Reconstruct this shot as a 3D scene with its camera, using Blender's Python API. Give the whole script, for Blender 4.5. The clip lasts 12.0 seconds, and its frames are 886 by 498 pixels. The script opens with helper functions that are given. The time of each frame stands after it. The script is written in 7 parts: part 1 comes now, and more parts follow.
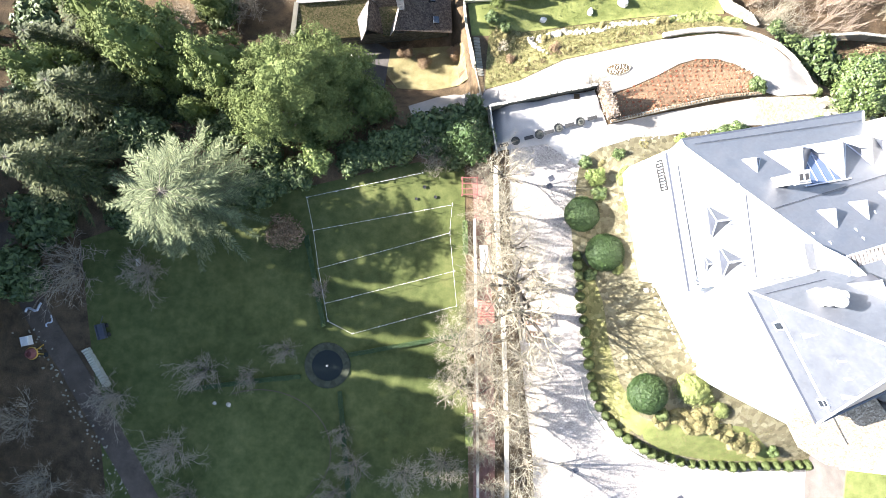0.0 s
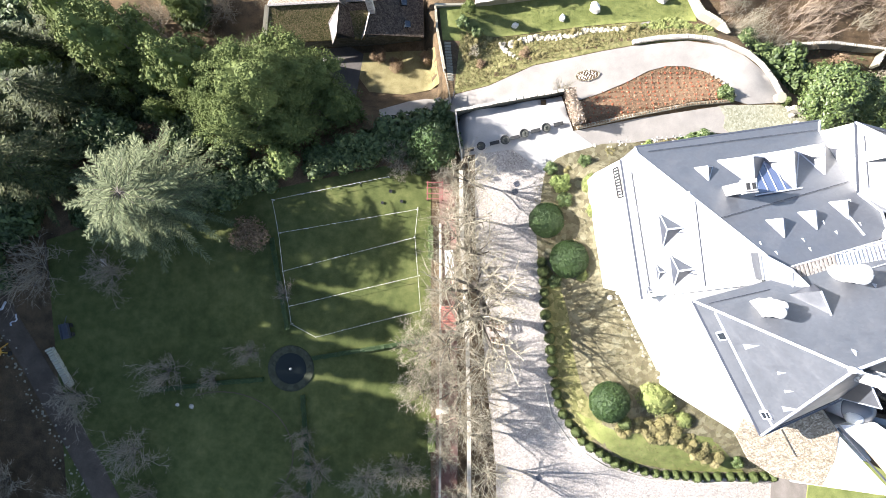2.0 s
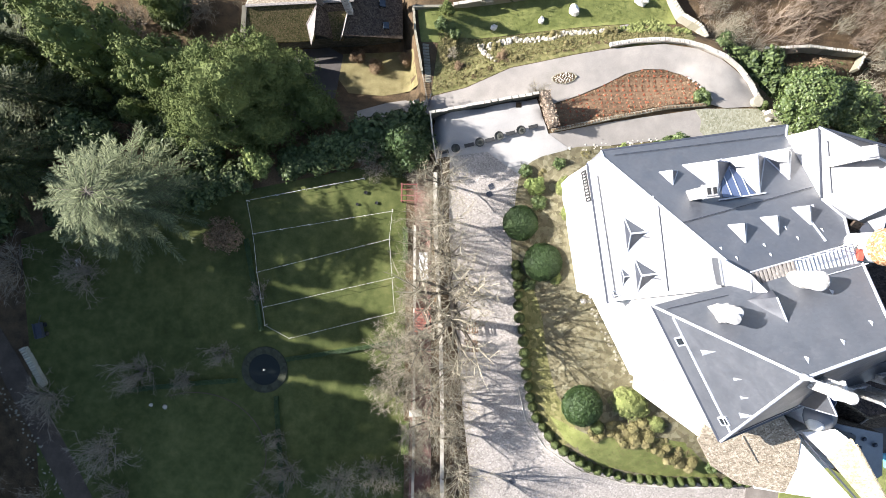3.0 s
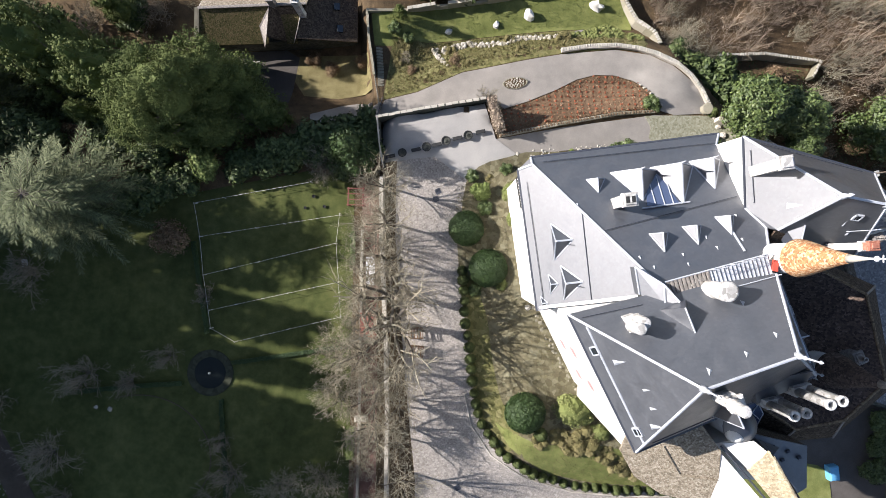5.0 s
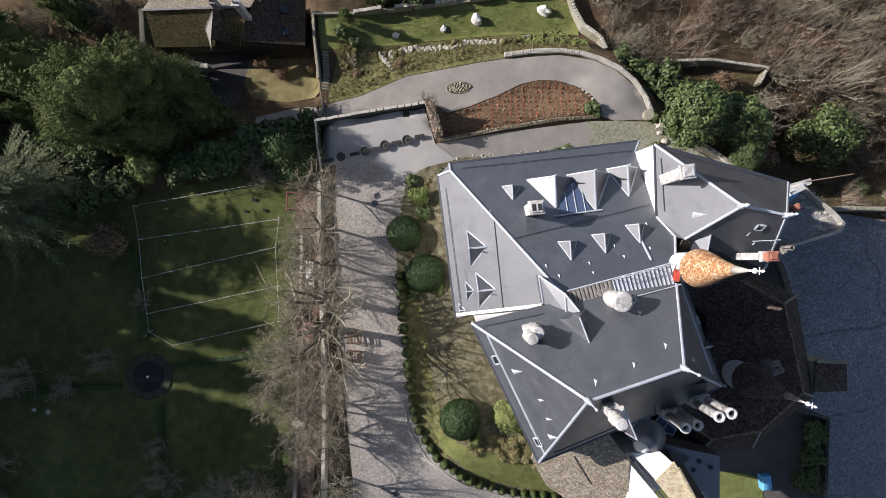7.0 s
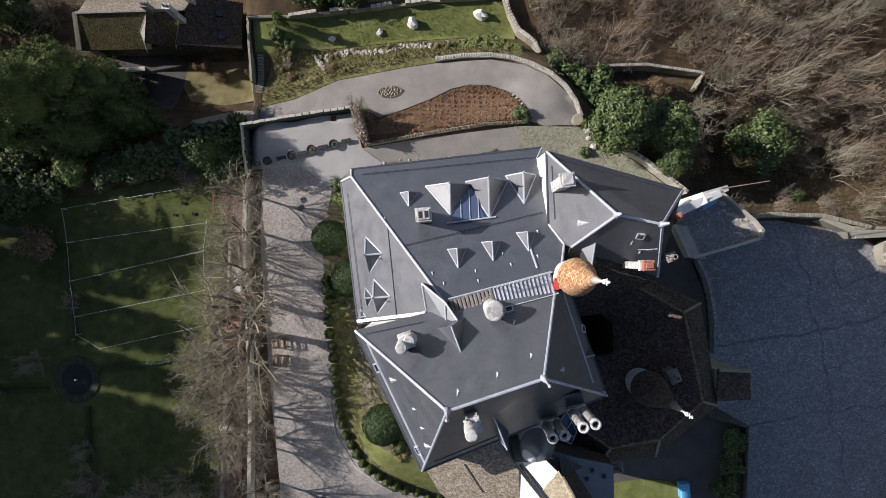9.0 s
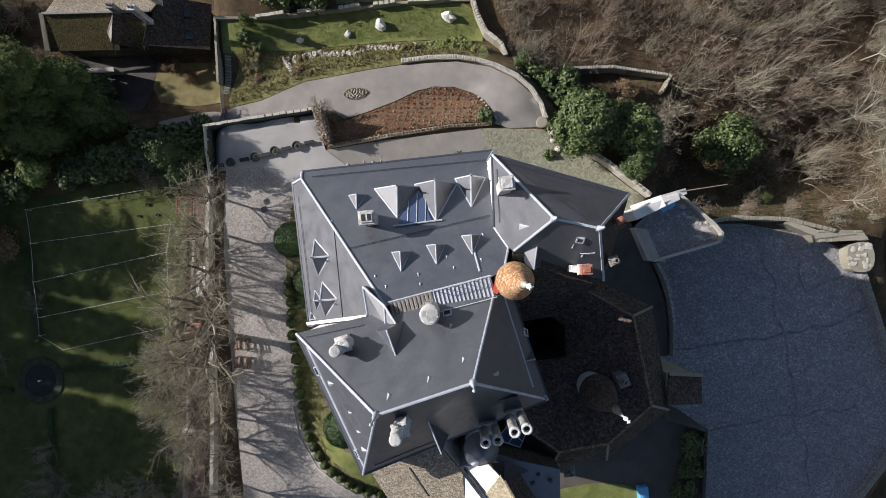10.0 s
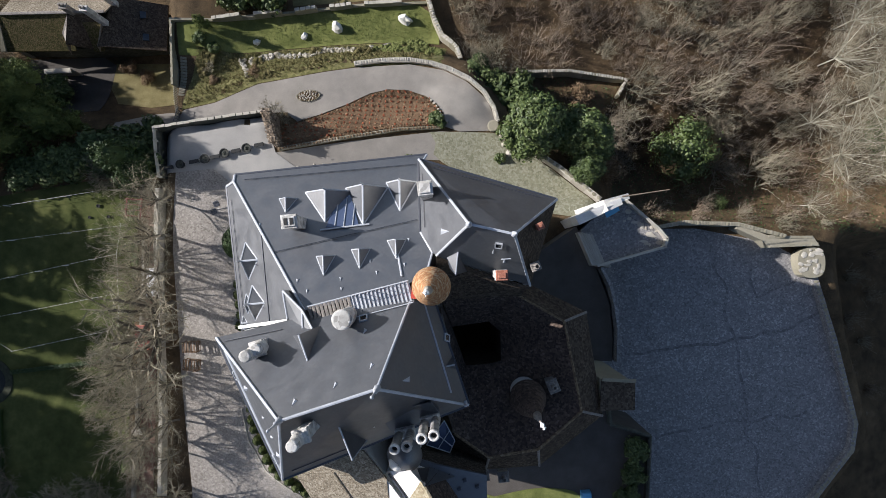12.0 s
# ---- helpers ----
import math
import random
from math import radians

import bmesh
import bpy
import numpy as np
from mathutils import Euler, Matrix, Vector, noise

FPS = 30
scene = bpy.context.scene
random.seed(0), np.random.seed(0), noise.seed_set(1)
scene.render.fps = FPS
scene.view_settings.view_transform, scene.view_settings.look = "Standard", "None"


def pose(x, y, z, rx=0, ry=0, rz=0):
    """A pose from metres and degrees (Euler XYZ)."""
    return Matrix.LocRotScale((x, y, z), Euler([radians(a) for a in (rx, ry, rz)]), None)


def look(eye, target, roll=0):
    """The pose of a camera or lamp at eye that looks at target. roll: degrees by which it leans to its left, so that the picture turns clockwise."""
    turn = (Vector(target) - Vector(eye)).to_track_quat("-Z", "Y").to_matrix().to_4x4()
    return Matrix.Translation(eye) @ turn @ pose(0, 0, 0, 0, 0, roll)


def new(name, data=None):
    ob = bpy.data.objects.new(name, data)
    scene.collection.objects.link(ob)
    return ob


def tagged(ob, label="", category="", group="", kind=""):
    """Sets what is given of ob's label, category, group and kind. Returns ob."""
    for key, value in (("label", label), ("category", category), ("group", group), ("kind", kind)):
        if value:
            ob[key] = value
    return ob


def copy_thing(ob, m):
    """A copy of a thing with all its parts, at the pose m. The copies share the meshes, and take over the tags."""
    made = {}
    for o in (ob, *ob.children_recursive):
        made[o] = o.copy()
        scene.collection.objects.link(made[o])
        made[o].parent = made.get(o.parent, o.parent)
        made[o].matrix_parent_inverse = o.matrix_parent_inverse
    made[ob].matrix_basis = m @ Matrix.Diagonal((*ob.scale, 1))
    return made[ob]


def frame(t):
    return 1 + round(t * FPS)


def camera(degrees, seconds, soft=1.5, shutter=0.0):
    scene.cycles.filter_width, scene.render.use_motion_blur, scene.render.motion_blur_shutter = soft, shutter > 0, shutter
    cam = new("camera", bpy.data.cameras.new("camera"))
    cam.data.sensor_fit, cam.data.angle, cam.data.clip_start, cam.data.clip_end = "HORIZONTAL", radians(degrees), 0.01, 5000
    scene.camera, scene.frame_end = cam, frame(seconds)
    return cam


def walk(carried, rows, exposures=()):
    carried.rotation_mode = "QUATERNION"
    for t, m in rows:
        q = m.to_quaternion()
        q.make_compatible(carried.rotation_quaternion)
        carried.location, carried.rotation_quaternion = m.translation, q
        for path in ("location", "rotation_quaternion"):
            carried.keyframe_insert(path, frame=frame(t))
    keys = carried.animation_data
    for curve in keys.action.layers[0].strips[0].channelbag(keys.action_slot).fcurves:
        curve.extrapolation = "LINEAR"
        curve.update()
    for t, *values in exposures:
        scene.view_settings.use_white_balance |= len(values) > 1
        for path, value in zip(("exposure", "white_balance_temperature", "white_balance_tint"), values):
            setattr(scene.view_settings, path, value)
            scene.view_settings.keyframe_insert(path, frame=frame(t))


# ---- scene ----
from mathutils.geometry import delaunay_2d_cdt

# ---- camera and walk ----
cam = camera(74.7, 12.0, soft=0.7)
METRES, EYE, TILT, LEAN, TURN = 40.0, 70.0, -90.0, 0.0, 0.0
ROWS = [
    (0.0, 0.0, 0.0, 0.0, 0.0, 0.0, -0.0),
    (0.5, 0.0162, 0.001, 0.0016, 0.07, 0.06, -0.16),
    (1.0, 0.0422, 0.0022, 0.0015, 0.15, 0.18, -0.33),
    (1.5, 0.0777, 0.004, 0.0025, 0.28, 0.27, -0.54),
    (2.0, 0.115, 0.0054, 0.0033, 0.39, 0.37, -0.78),
    (2.5, 0.1544, 0.0074, 0.0067, 0.47, 0.39, -1.0),
    (3.0, 0.1954, 0.0097, 0.0095, 0.57, 0.42, -1.19),
    (5.0, 0.3544, 0.0187, 0.0225, 0.71, 0.6, -1.78),
    (5.5, 0.3935, 0.0206, 0.0266, 0.71, 0.62, -1.9),
    (6.0, 0.4369, 0.023, 0.0313, 0.76, 0.63, -2.01),
    (6.5, 0.485, 0.0256, 0.0361, 0.78, 0.67, -2.1),
    (7.0, 0.5326, 0.0279, 0.0406, 0.8, 0.68, -2.18),
    (9.0, 0.747, 0.0354, 0.0621, 0.99, 0.71, -2.46),
    (9.5, 0.8002, 0.0375, 0.0671, 1.04, 0.73, -2.55),
    (10.0, 0.8538, 0.0397, 0.0719, 1.06, 0.75, -2.65),
    (10.5, 0.9003, 0.0417, 0.0764, 1.08, 0.75, -2.74),
    (11.0, 0.9433, 0.0442, 0.0802, 1.06, 0.8, -2.85),
    (11.5, 0.98, 0.0457, 0.0838, 1.02, 0.84, -2.92),
    (12.0, 0.9949, 0.0458, 0.0856, 1.01, 0.86, -2.98),
]
EXPOSURES = [(0.0, 2.92, 6120, 15), (1.0, 2.74, 6120, 15), (2.0, 2.34, 6120, 15), (3.0, 1.94, 6130, 15), (5.0, 1.22, 6200, 16), (6.0, 0.94, 6180, 17), (7.0, 0.69, 6160, 17), (9.0, 0.54, 6140, 17), (10.0, 0.57, 6120, 16), (12.0, 0.68, 6080, 14)]
walk(cam, [(t, pose(0, 0, EYE, TILT, LEAN, TURN) @ pose(METRES * x, METRES * y, METRES * z, 90 + pitch, roll, yaw)) for t, x, y, z, yaw, pitch, roll in ROWS], EXPOSURES)

# ---- world and sun ----
SUN_ELEV, SUN_AZ = 27.0, -10.5   # the shadows run towards SUN_AZ degrees from +x
world = bpy.data.worlds.new("sky_world")
scene.world = world
world.use_nodes = True
wn = world.node_tree
wn.nodes.clear()
sky = wn.nodes.new("ShaderNodeTexSky")
sky.sky_type, sky.sun_disc = "NISHITA", False
sky.sun_elevation, sky.sun_rotation = radians(SUN_ELEV), radians(270 - SUN_AZ)
wbg, wout = wn.nodes.new("ShaderNodeBackground"), wn.nodes.new("ShaderNodeOutputWorld")
wbg.inputs["Strength"].default_value = 0.07
wn.links.new(sky.outputs[0], wbg.inputs[0])
wn.links.new(wbg.outputs[0], wout.inputs[0])
sun_data = bpy.data.lights.new("sun", "SUN")
sun_data.energy, sun_data.angle, sun_data.color = 5.0, radians(0.53), (1.0, 0.95, 0.87)
sun = new("sun", sun_data)
sun_way = Vector((math.cos(radians(SUN_ELEV)) * math.cos(radians(SUN_AZ)), math.cos(radians(SUN_ELEV)) * math.sin(radians(SUN_AZ)), -math.sin(radians(SUN_ELEV))))
sun.matrix_world = look(tuple(Vector((30, 0, 20)) - sun_way * 150), (30, 0, 20))


# ---- materials ----
def make_mat(name, stops, scale=1.0, rough=0.8, bump=0.3, fine=18.0, spec=0.4, island=0.0, metal=0.0, speckle=0.0, big=0.12, bump_dist=0.03, voro=0.0):
    """Noise-mixed colours: a broad stain scale, a grain scale and a relief. stops: 2 to 4 colours, dark to light."""
    m = bpy.data.materials.new(name)
    m.use_nodes = True
    nt = m.node_tree
    nodes, links = nt.nodes, nt.links
    bsdf = nodes["Principled BSDF"]
    bsdf.inputs["Roughness"].default_value = rough
    bsdf.inputs["Metallic"].default_value = metal
    bsdf.inputs["Specular IOR Level"].default_value = spec
    co = nodes.new("ShaderNodeTexCoord")

    def noise_tex(s, detail, roughness=0.6):
        n = nodes.new("ShaderNodeTexNoise")
        n.inputs["Scale"].default_value, n.inputs["Detail"].default_value, n.inputs["Roughness"].default_value = s, detail, roughness
        links.new(co.outputs["Object"], n.inputs["Vector"])
        return n

    def math_node(op, a, b):
        n = nodes.new("ShaderNodeMath")
        n.operation = op
        for i, v in enumerate((a, b)):
            if isinstance(v, (int, float)):
                n.inputs[i].default_value = v
            else:
                links.new(v, n.inputs[i])
        return n.outputs[0]

    broad, grain = noise_tex(scale * big, 4), noise_tex(fine * scale, 5, 0.7)
    mid = noise_tex(scale, 5)
    f = math_node("ADD", math_node("MULTIPLY", broad.outputs[0], 0.45), math_node("MULTIPLY", mid.outputs[0], 0.55))
    f = math_node("ADD", math_node("MULTIPLY", f, 0.68), math_node("MULTIPLY", grain.outputs[0], 0.32))
    if speckle:
        v = nodes.new("ShaderNodeTexVoronoi")
        v.inputs["Scale"].default_value = speckle
        links.new(co.outputs["Object"], v.inputs["Vector"])
        sep = nodes.new("ShaderNodeSeparateColor")
        links.new(v.outputs["Color"], sep.inputs[0])
        f = math_node("ADD", math_node("MULTIPLY", f, 0.62), math_node("MULTIPLY", sep.outputs[0], 0.38))
    if island:
        g = nodes.new("ShaderNodeNewGeometry")
        f = math_node("ADD", math_node("MULTIPLY", f, 1 - island), math_node("MULTIPLY", g.outputs["Random Per Island"], island))
        o = nodes.new("ShaderNodeObjectInfo")
        f = math_node("ADD", f, math_node("MULTIPLY", math_node("SUBTRACT", o.outputs["Random"], 0.5), 0.14))
    ramp = nodes.new("ShaderNodeValToRGB")
    links.new(f, ramp.inputs[0])
    lo, hi = (0.15, 0.85) if (island or speckle) else (0.34, 0.66)
    while len(ramp.color_ramp.elements) < len(stops):
        ramp.color_ramp.elements.new(0.5)
    for i, (e, c) in enumerate(zip(ramp.color_ramp.elements, stops)):
        e.position, e.color = lo + (hi - lo) * i / (len(stops) - 1), (*c, 1)
    links.new(ramp.outputs[0], bsdf.inputs["Base Color"])
    if bump:
        b = nodes.new("ShaderNodeBump")
        b.inputs["Strength"].default_value, b.inputs["Distance"].default_value = bump, bump_dist
        h = grain.outputs[0]
        if voro:
            v2 = nodes.new("ShaderNodeTexVoronoi")
            v2.inputs["Scale"].default_value = voro
            links.new(co.outputs["Object"], v2.inputs["Vector"])
            h = math_node("ADD", h, v2.outputs["Distance"])
        links.new(h, b.inputs["Height"])
        links.new(b.outputs[0], bsdf.inputs["Normal"])
    return m


def slate_mat(name, stops, rough, spec):
    """Slate courses: rows of small rectangles with slightly different tones, streaks and a soft sheen."""
    m = make_mat(name, stops, 0.8, rough, 0.35, 14.0, spec, bump_dist=0.02, speckle=5.0)
    nt = m.node_tree
    nodes, links = nt.nodes, nt.links
    bsdf = nodes["Principled BSDF"]
    co = nodes.new("ShaderNodeTexCoord")
    n = nodes.new("ShaderNodeTexNoise")
    n.inputs["Scale"].default_value, n.inputs["Detail"].default_value = 0.9, 6.0
    links.new(co.outputs["Object"], n.inputs["Vector"])
    r = nodes.new("ShaderNodeMapRange")
    r.inputs["From Min"].default_value, r.inputs["From Max"].default_value = 0.3, 0.7
    r.inputs["To Min"].default_value, r.inputs["To Max"].default_value = rough - 0.07, rough + 0.09
    links.new(n.outputs[0], r.inputs[0])
    links.new(r.outputs[0], bsdf.inputs["Roughness"])
    bsdf.inputs["IOR"].default_value = 1.75
    return m


def glass_mat(name, tint, rough=0.08):
    m = bpy.data.materials.new(name)
    m.use_nodes = True
    b = m.node_tree.nodes["Principled BSDF"]
    b.inputs["Base Color"].default_value, b.inputs["Roughness"].default_value, b.inputs["Specular IOR Level"].default_value = (*tint, 1), rough, 0.8
    return m


SLATE = slate_mat("slate", [(0.03, 0.033, 0.039), (0.038, 0.042, 0.05), (0.045, 0.05, 0.058), (0.065, 0.07, 0.078)], 0.5, 0.95)
LEAD = make_mat("lead", [(0.28, 0.3, 0.32), (0.4, 0.42, 0.45), (0.52, 0.54, 0.56)], 2.0, 0.45, 0.15, 12, 0.6)
DARK_METAL = make_mat("dark_metal", [(0.03, 0.035, 0.045), (0.06, 0.065, 0.08)], 2.0, 0.45, 0.1, 12, 0.5)
RENDERED = make_mat("limewash", [(0.52, 0.5, 0.46), (0.68, 0.665, 0.63), (0.78, 0.77, 0.74)], 0.7, 0.9, 0.35, 12, 0.2)
CHIMNEY = make_mat("chimney_render", [(0.17, 0.16, 0.135), (0.48, 0.465, 0.43), (0.7, 0.69, 0.66)], 1.8, 0.9, 0.8, 7, 0.2, speckle=3.0, bump_dist=0.06)
BRICK = make_mat("brick_red", [(0.2, 0.07, 0.045), (0.36, 0.15, 0.1), (0.45, 0.24, 0.17)], 3.0, 0.9, 0.4, 8, 0.2, speckle=7.0)
TILE = make_mat("mossy_tile", [(0.045, 0.035, 0.025), (0.12, 0.085, 0.055), (0.2, 0.15, 0.09), (0.36, 0.31, 0.22)], 0.9, 0.92, 0.6, 9, 0.15, speckle=6.0, voro=6.0, bump_dist=0.06)
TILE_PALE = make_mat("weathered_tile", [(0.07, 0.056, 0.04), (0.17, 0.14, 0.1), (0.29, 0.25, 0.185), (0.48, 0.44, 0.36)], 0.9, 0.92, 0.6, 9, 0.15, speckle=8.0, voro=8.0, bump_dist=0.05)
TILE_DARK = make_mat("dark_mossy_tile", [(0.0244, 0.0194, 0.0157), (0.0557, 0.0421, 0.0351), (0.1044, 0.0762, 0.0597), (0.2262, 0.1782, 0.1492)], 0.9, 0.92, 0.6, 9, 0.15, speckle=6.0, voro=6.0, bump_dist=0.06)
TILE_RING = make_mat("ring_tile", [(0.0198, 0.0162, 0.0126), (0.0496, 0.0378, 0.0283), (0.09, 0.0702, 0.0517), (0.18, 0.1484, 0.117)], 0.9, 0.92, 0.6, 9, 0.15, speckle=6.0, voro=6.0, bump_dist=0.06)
DARK_PAVING = make_mat("dark_paving", [(0.0488, 0.0433, 0.0377), (0.0767, 0.0683, 0.06), (0.1116, 0.1018, 0.0907)], 0.6, 0.9, 0.4, 16, 0.25)
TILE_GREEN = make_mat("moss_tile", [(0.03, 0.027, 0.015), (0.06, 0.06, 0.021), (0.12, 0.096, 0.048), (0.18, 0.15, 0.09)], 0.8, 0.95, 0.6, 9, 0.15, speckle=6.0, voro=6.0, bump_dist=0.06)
TILE_YELLOW = make_mat("lichen_tile", [(0.19, 0.145, 0.09), (0.34, 0.28, 0.18), (0.44, 0.38, 0.255), (0.52, 0.48, 0.38)], 0.9, 0.92, 0.6, 9, 0.15, speckle=6.0, voro=6.0, bump_dist=0.06)
TILE_ORANGE = make_mat("orange_tile", [(0.085, 0.06, 0.035), (0.25, 0.115, 0.055), (0.4, 0.2, 0.085), (0.52, 0.4, 0.25), (0.56, 0.52, 0.44)], 2.6, 0.9, 0.7, 5, 0.2, speckle=7.0, voro=9.0, big=0.35, bump_dist=0.05)
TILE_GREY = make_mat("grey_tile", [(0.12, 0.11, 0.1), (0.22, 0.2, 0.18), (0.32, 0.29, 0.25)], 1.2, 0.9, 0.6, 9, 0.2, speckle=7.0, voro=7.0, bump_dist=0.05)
STONE = make_mat("pale_stone", [(0.22, 0.2, 0.16), (0.4, 0.37, 0.31), (0.56, 0.53, 0.46)], 1.3, 0.92, 0.7, 8, 0.2, island=0.35, bump_dist=0.06)
STONE_MOSS = make_mat("mossy_stone", [(0.1, 0.1, 0.06), (0.24, 0.22, 0.16), (0.4, 0.37, 0.3)], 1.0, 0.95, 0.7, 8, 0.2, island=0.35, bump_dist=0.06)
STONE_WHITE = make_mat("white_stone", [(0.5, 0.48, 0.42), (0.66, 0.64, 0.58), (0.75, 0.73, 0.68)], 2.0, 0.9, 0.6, 8, 0.2)
GRAVEL = make_mat("gravel", [(0.097, 0.0865, 0.072), (0.2279, 0.2065, 0.18), (0.2959, 0.2697, 0.2385), (0.485, 0.4464, 0.405)], 0.5, 0.95, 0.8, 20, 0.2, speckle=7.0, bump_dist=0.05)
COURT = make_mat("court_gravel", [(0.0867, 0.0845, 0.0836), (0.186, 0.1811, 0.1771), (0.2541, 0.2437, 0.2369), (0.5331, 0.507, 0.4786)], 0.4, 0.95, 0.7, 16, 0.2, speckle=6.0, bump_dist=0.05)
COBBLE = make_mat("cobbles", [(0.1144, 0.1088, 0.0681), (0.2124, 0.2093, 0.1447), (0.3105, 0.3013, 0.2383)], 0.7, 0.95, 0.6, 10, 0.2, speckle=4.5, voro=5.0)
ASPHALT = make_mat("worn_asphalt", [(0.16, 0.1487, 0.1292), (0.2239, 0.2052, 0.1801), (0.2986, 0.2771, 0.2401)], 0.5, 0.92, 0.35, 24, 0.25)
PAVING = make_mat("pale_paving", [(0.2288, 0.2193, 0.2016), (0.2912, 0.2805, 0.2592), (0.3536, 0.3366, 0.3072)], 0.5, 0.92, 0.3, 24, 0.25)
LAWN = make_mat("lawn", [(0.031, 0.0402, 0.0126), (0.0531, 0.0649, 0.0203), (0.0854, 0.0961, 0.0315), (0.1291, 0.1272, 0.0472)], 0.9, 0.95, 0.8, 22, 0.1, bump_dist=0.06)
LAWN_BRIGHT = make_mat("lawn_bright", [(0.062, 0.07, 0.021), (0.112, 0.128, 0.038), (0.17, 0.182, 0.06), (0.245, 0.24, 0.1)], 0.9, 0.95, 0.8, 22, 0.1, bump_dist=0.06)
DRY_GRASS = make_mat("dry_grass", [(0.0714, 0.0642, 0.0285), (0.1428, 0.1218, 0.0554), (0.2094, 0.1802, 0.087), (0.2856, 0.2534, 0.1344)], 0.7, 0.95, 0.9, 16, 0.1, bump_dist=0.08)
BANK_EARTH = make_mat("bank_earth", [(0.0508, 0.0461, 0.0274), (0.1058, 0.0922, 0.0539), (0.1566, 0.1402, 0.0853), (0.2455, 0.2353, 0.1568)], 0.8, 0.95, 0.9, 16, 0.1, bump_dist=0.1, speckle=2.2)
POND_KERB = make_mat("mossy_pond_kerb", [(0.02, 0.024, 0.014), (0.038, 0.042, 0.025), (0.065, 0.068, 0.045)], 1.5, 0.9, 0.6, 8, 0.2, speckle=3.0)
DARK_STONE = make_mat("dark_stone", [(0.035, 0.038, 0.03), (0.07, 0.072, 0.06), (0.12, 0.12, 0.1)], 1.2, 0.9, 0.6, 8, 0.2, speckle=3.0)
MOSS_SLOPE = make_mat("mossy_slope", [(0.0484, 0.0475, 0.0179), (0.1045, 0.1025, 0.0378), (0.165, 0.1525, 0.0651), (0.2585, 0.2438, 0.1208)], 0.9, 0.95, 0.9, 16, 0.1, bump_dist=0.08, speckle=2.5)
LITTER = make_mat("leaf_litter", [(0.0274, 0.0215, 0.0134), (0.0685, 0.0496, 0.0295), (0.1232, 0.0856, 0.0482), (0.1915, 0.1339, 0.0803)], 0.6, 0.97, 1.0, 14, 0.1, bump_dist=0.12)
SOIL = make_mat("bed_soil", [(0.0776, 0.0521, 0.0313), (0.1449, 0.093, 0.0556), (0.2277, 0.1535, 0.0913)], 1.2, 0.95, 1.0, 14, 0.1, bump_dist=0.08)
RED_BARK = make_mat("red_path", [(0.09, 0.05, 0.04), (0.17, 0.1, 0.08), (0.25, 0.16, 0.13)], 0.9, 0.95, 0.6, 18, 0.1)
BARK = make_mat("bark", [(0.05, 0.042, 0.032), (0.11, 0.095, 0.075), (0.19, 0.17, 0.135)], 3.0, 0.9, 0.6, 12, 0.2, island=0.3)
TWIG_PALE = make_mat("twig_pale", [(0.126, 0.1092, 0.0752), (0.2394, 0.2121, 0.1505), (0.378, 0.3406, 0.2508)], 2.0, 0.9, 0.0, 8, 0.2, island=0.5)
TWIG_BROWN = make_mat("twig_brown", [(0.105, 0.081, 0.058), (0.205, 0.158, 0.114), (0.39, 0.32, 0.24)], 2.0, 0.9, 0.0, 8, 0.2, island=0.5)
TWIG_GREY = make_mat("twig_grey", [(0.126, 0.1056, 0.0773), (0.2331, 0.198, 0.1457), (0.3654, 0.3144, 0.234)], 2.0, 0.9, 0.0, 8, 0.2, island=0.5)
BIRCH = make_mat("birch_bark", [(0.25, 0.23, 0.17), (0.42, 0.4, 0.31), (0.55, 0.52, 0.43)], 3.0, 0.8, 0.3, 8, 0.2, island=0.3)
LEAF_CEDAR = make_mat("cedar_needles", [(0.045, 0.058, 0.022), (0.1, 0.118, 0.05), (0.185, 0.2, 0.092)], 0.5, 0.75, 0.0, 6, 0.3, island=0.5)
LEAF_YEW = make_mat("yew_needles", [(0.0199, 0.0274, 0.0074), (0.0448, 0.0547, 0.0142), (0.0913, 0.0955, 0.0282)], 0.5, 0.75, 0.0, 6, 0.3, island=0.5)
LEAF_OAK = make_mat("evergreen_leaves", [(0.0552, 0.0736, 0.0207), (0.0943, 0.1173, 0.0345), (0.1472, 0.1667, 0.0575)], 0.4, 0.75, 0.0, 6, 0.15, island=0.25)
LEAF_LAUREL = make_mat("laurel_leaves", [(0.0328, 0.0524, 0.0123), (0.0655, 0.0961, 0.0247), (0.131, 0.1631, 0.0494)], 0.4, 0.5, 0.0, 6, 0.45, island=0.5)
LEAF_BOX = make_mat("box_leaves", [(0.0143, 0.0308, 0.0066), (0.0265, 0.0511, 0.0103), (0.0476, 0.0773, 0.0158)], 0.5, 0.6, 0.0, 6, 0.35, island=0.5)
LEAF_CONE = make_mat("clipped_leaves", [(0.03, 0.042, 0.012), (0.058, 0.076, 0.022), (0.1, 0.115, 0.04)], 0.5, 0.7, 0.0, 6, 0.25, island=0.4)
LEAF_LIME = make_mat("lime_leaves", [(0.078, 0.1092, 0.0234), (0.1365, 0.1755, 0.0442), (0.2145, 0.247, 0.0806)], 0.5, 0.7, 0.0, 6, 0.3, island=0.5)
LEAF_IVY = make_mat("ivy_leaves", [(0.0239, 0.0398, 0.0106), (0.053, 0.0769, 0.0213), (0.1127, 0.1432, 0.045)], 0.5, 0.6, 0.0, 6, 0.35, island=0.5)
LEAF_CUSHION = make_mat("cushion_leaves", [(0.08, 0.0945, 0.027), (0.152, 0.171, 0.054), (0.24, 0.252, 0.099)], 0.5, 0.85, 0.0, 6, 0.2, island=0.5)
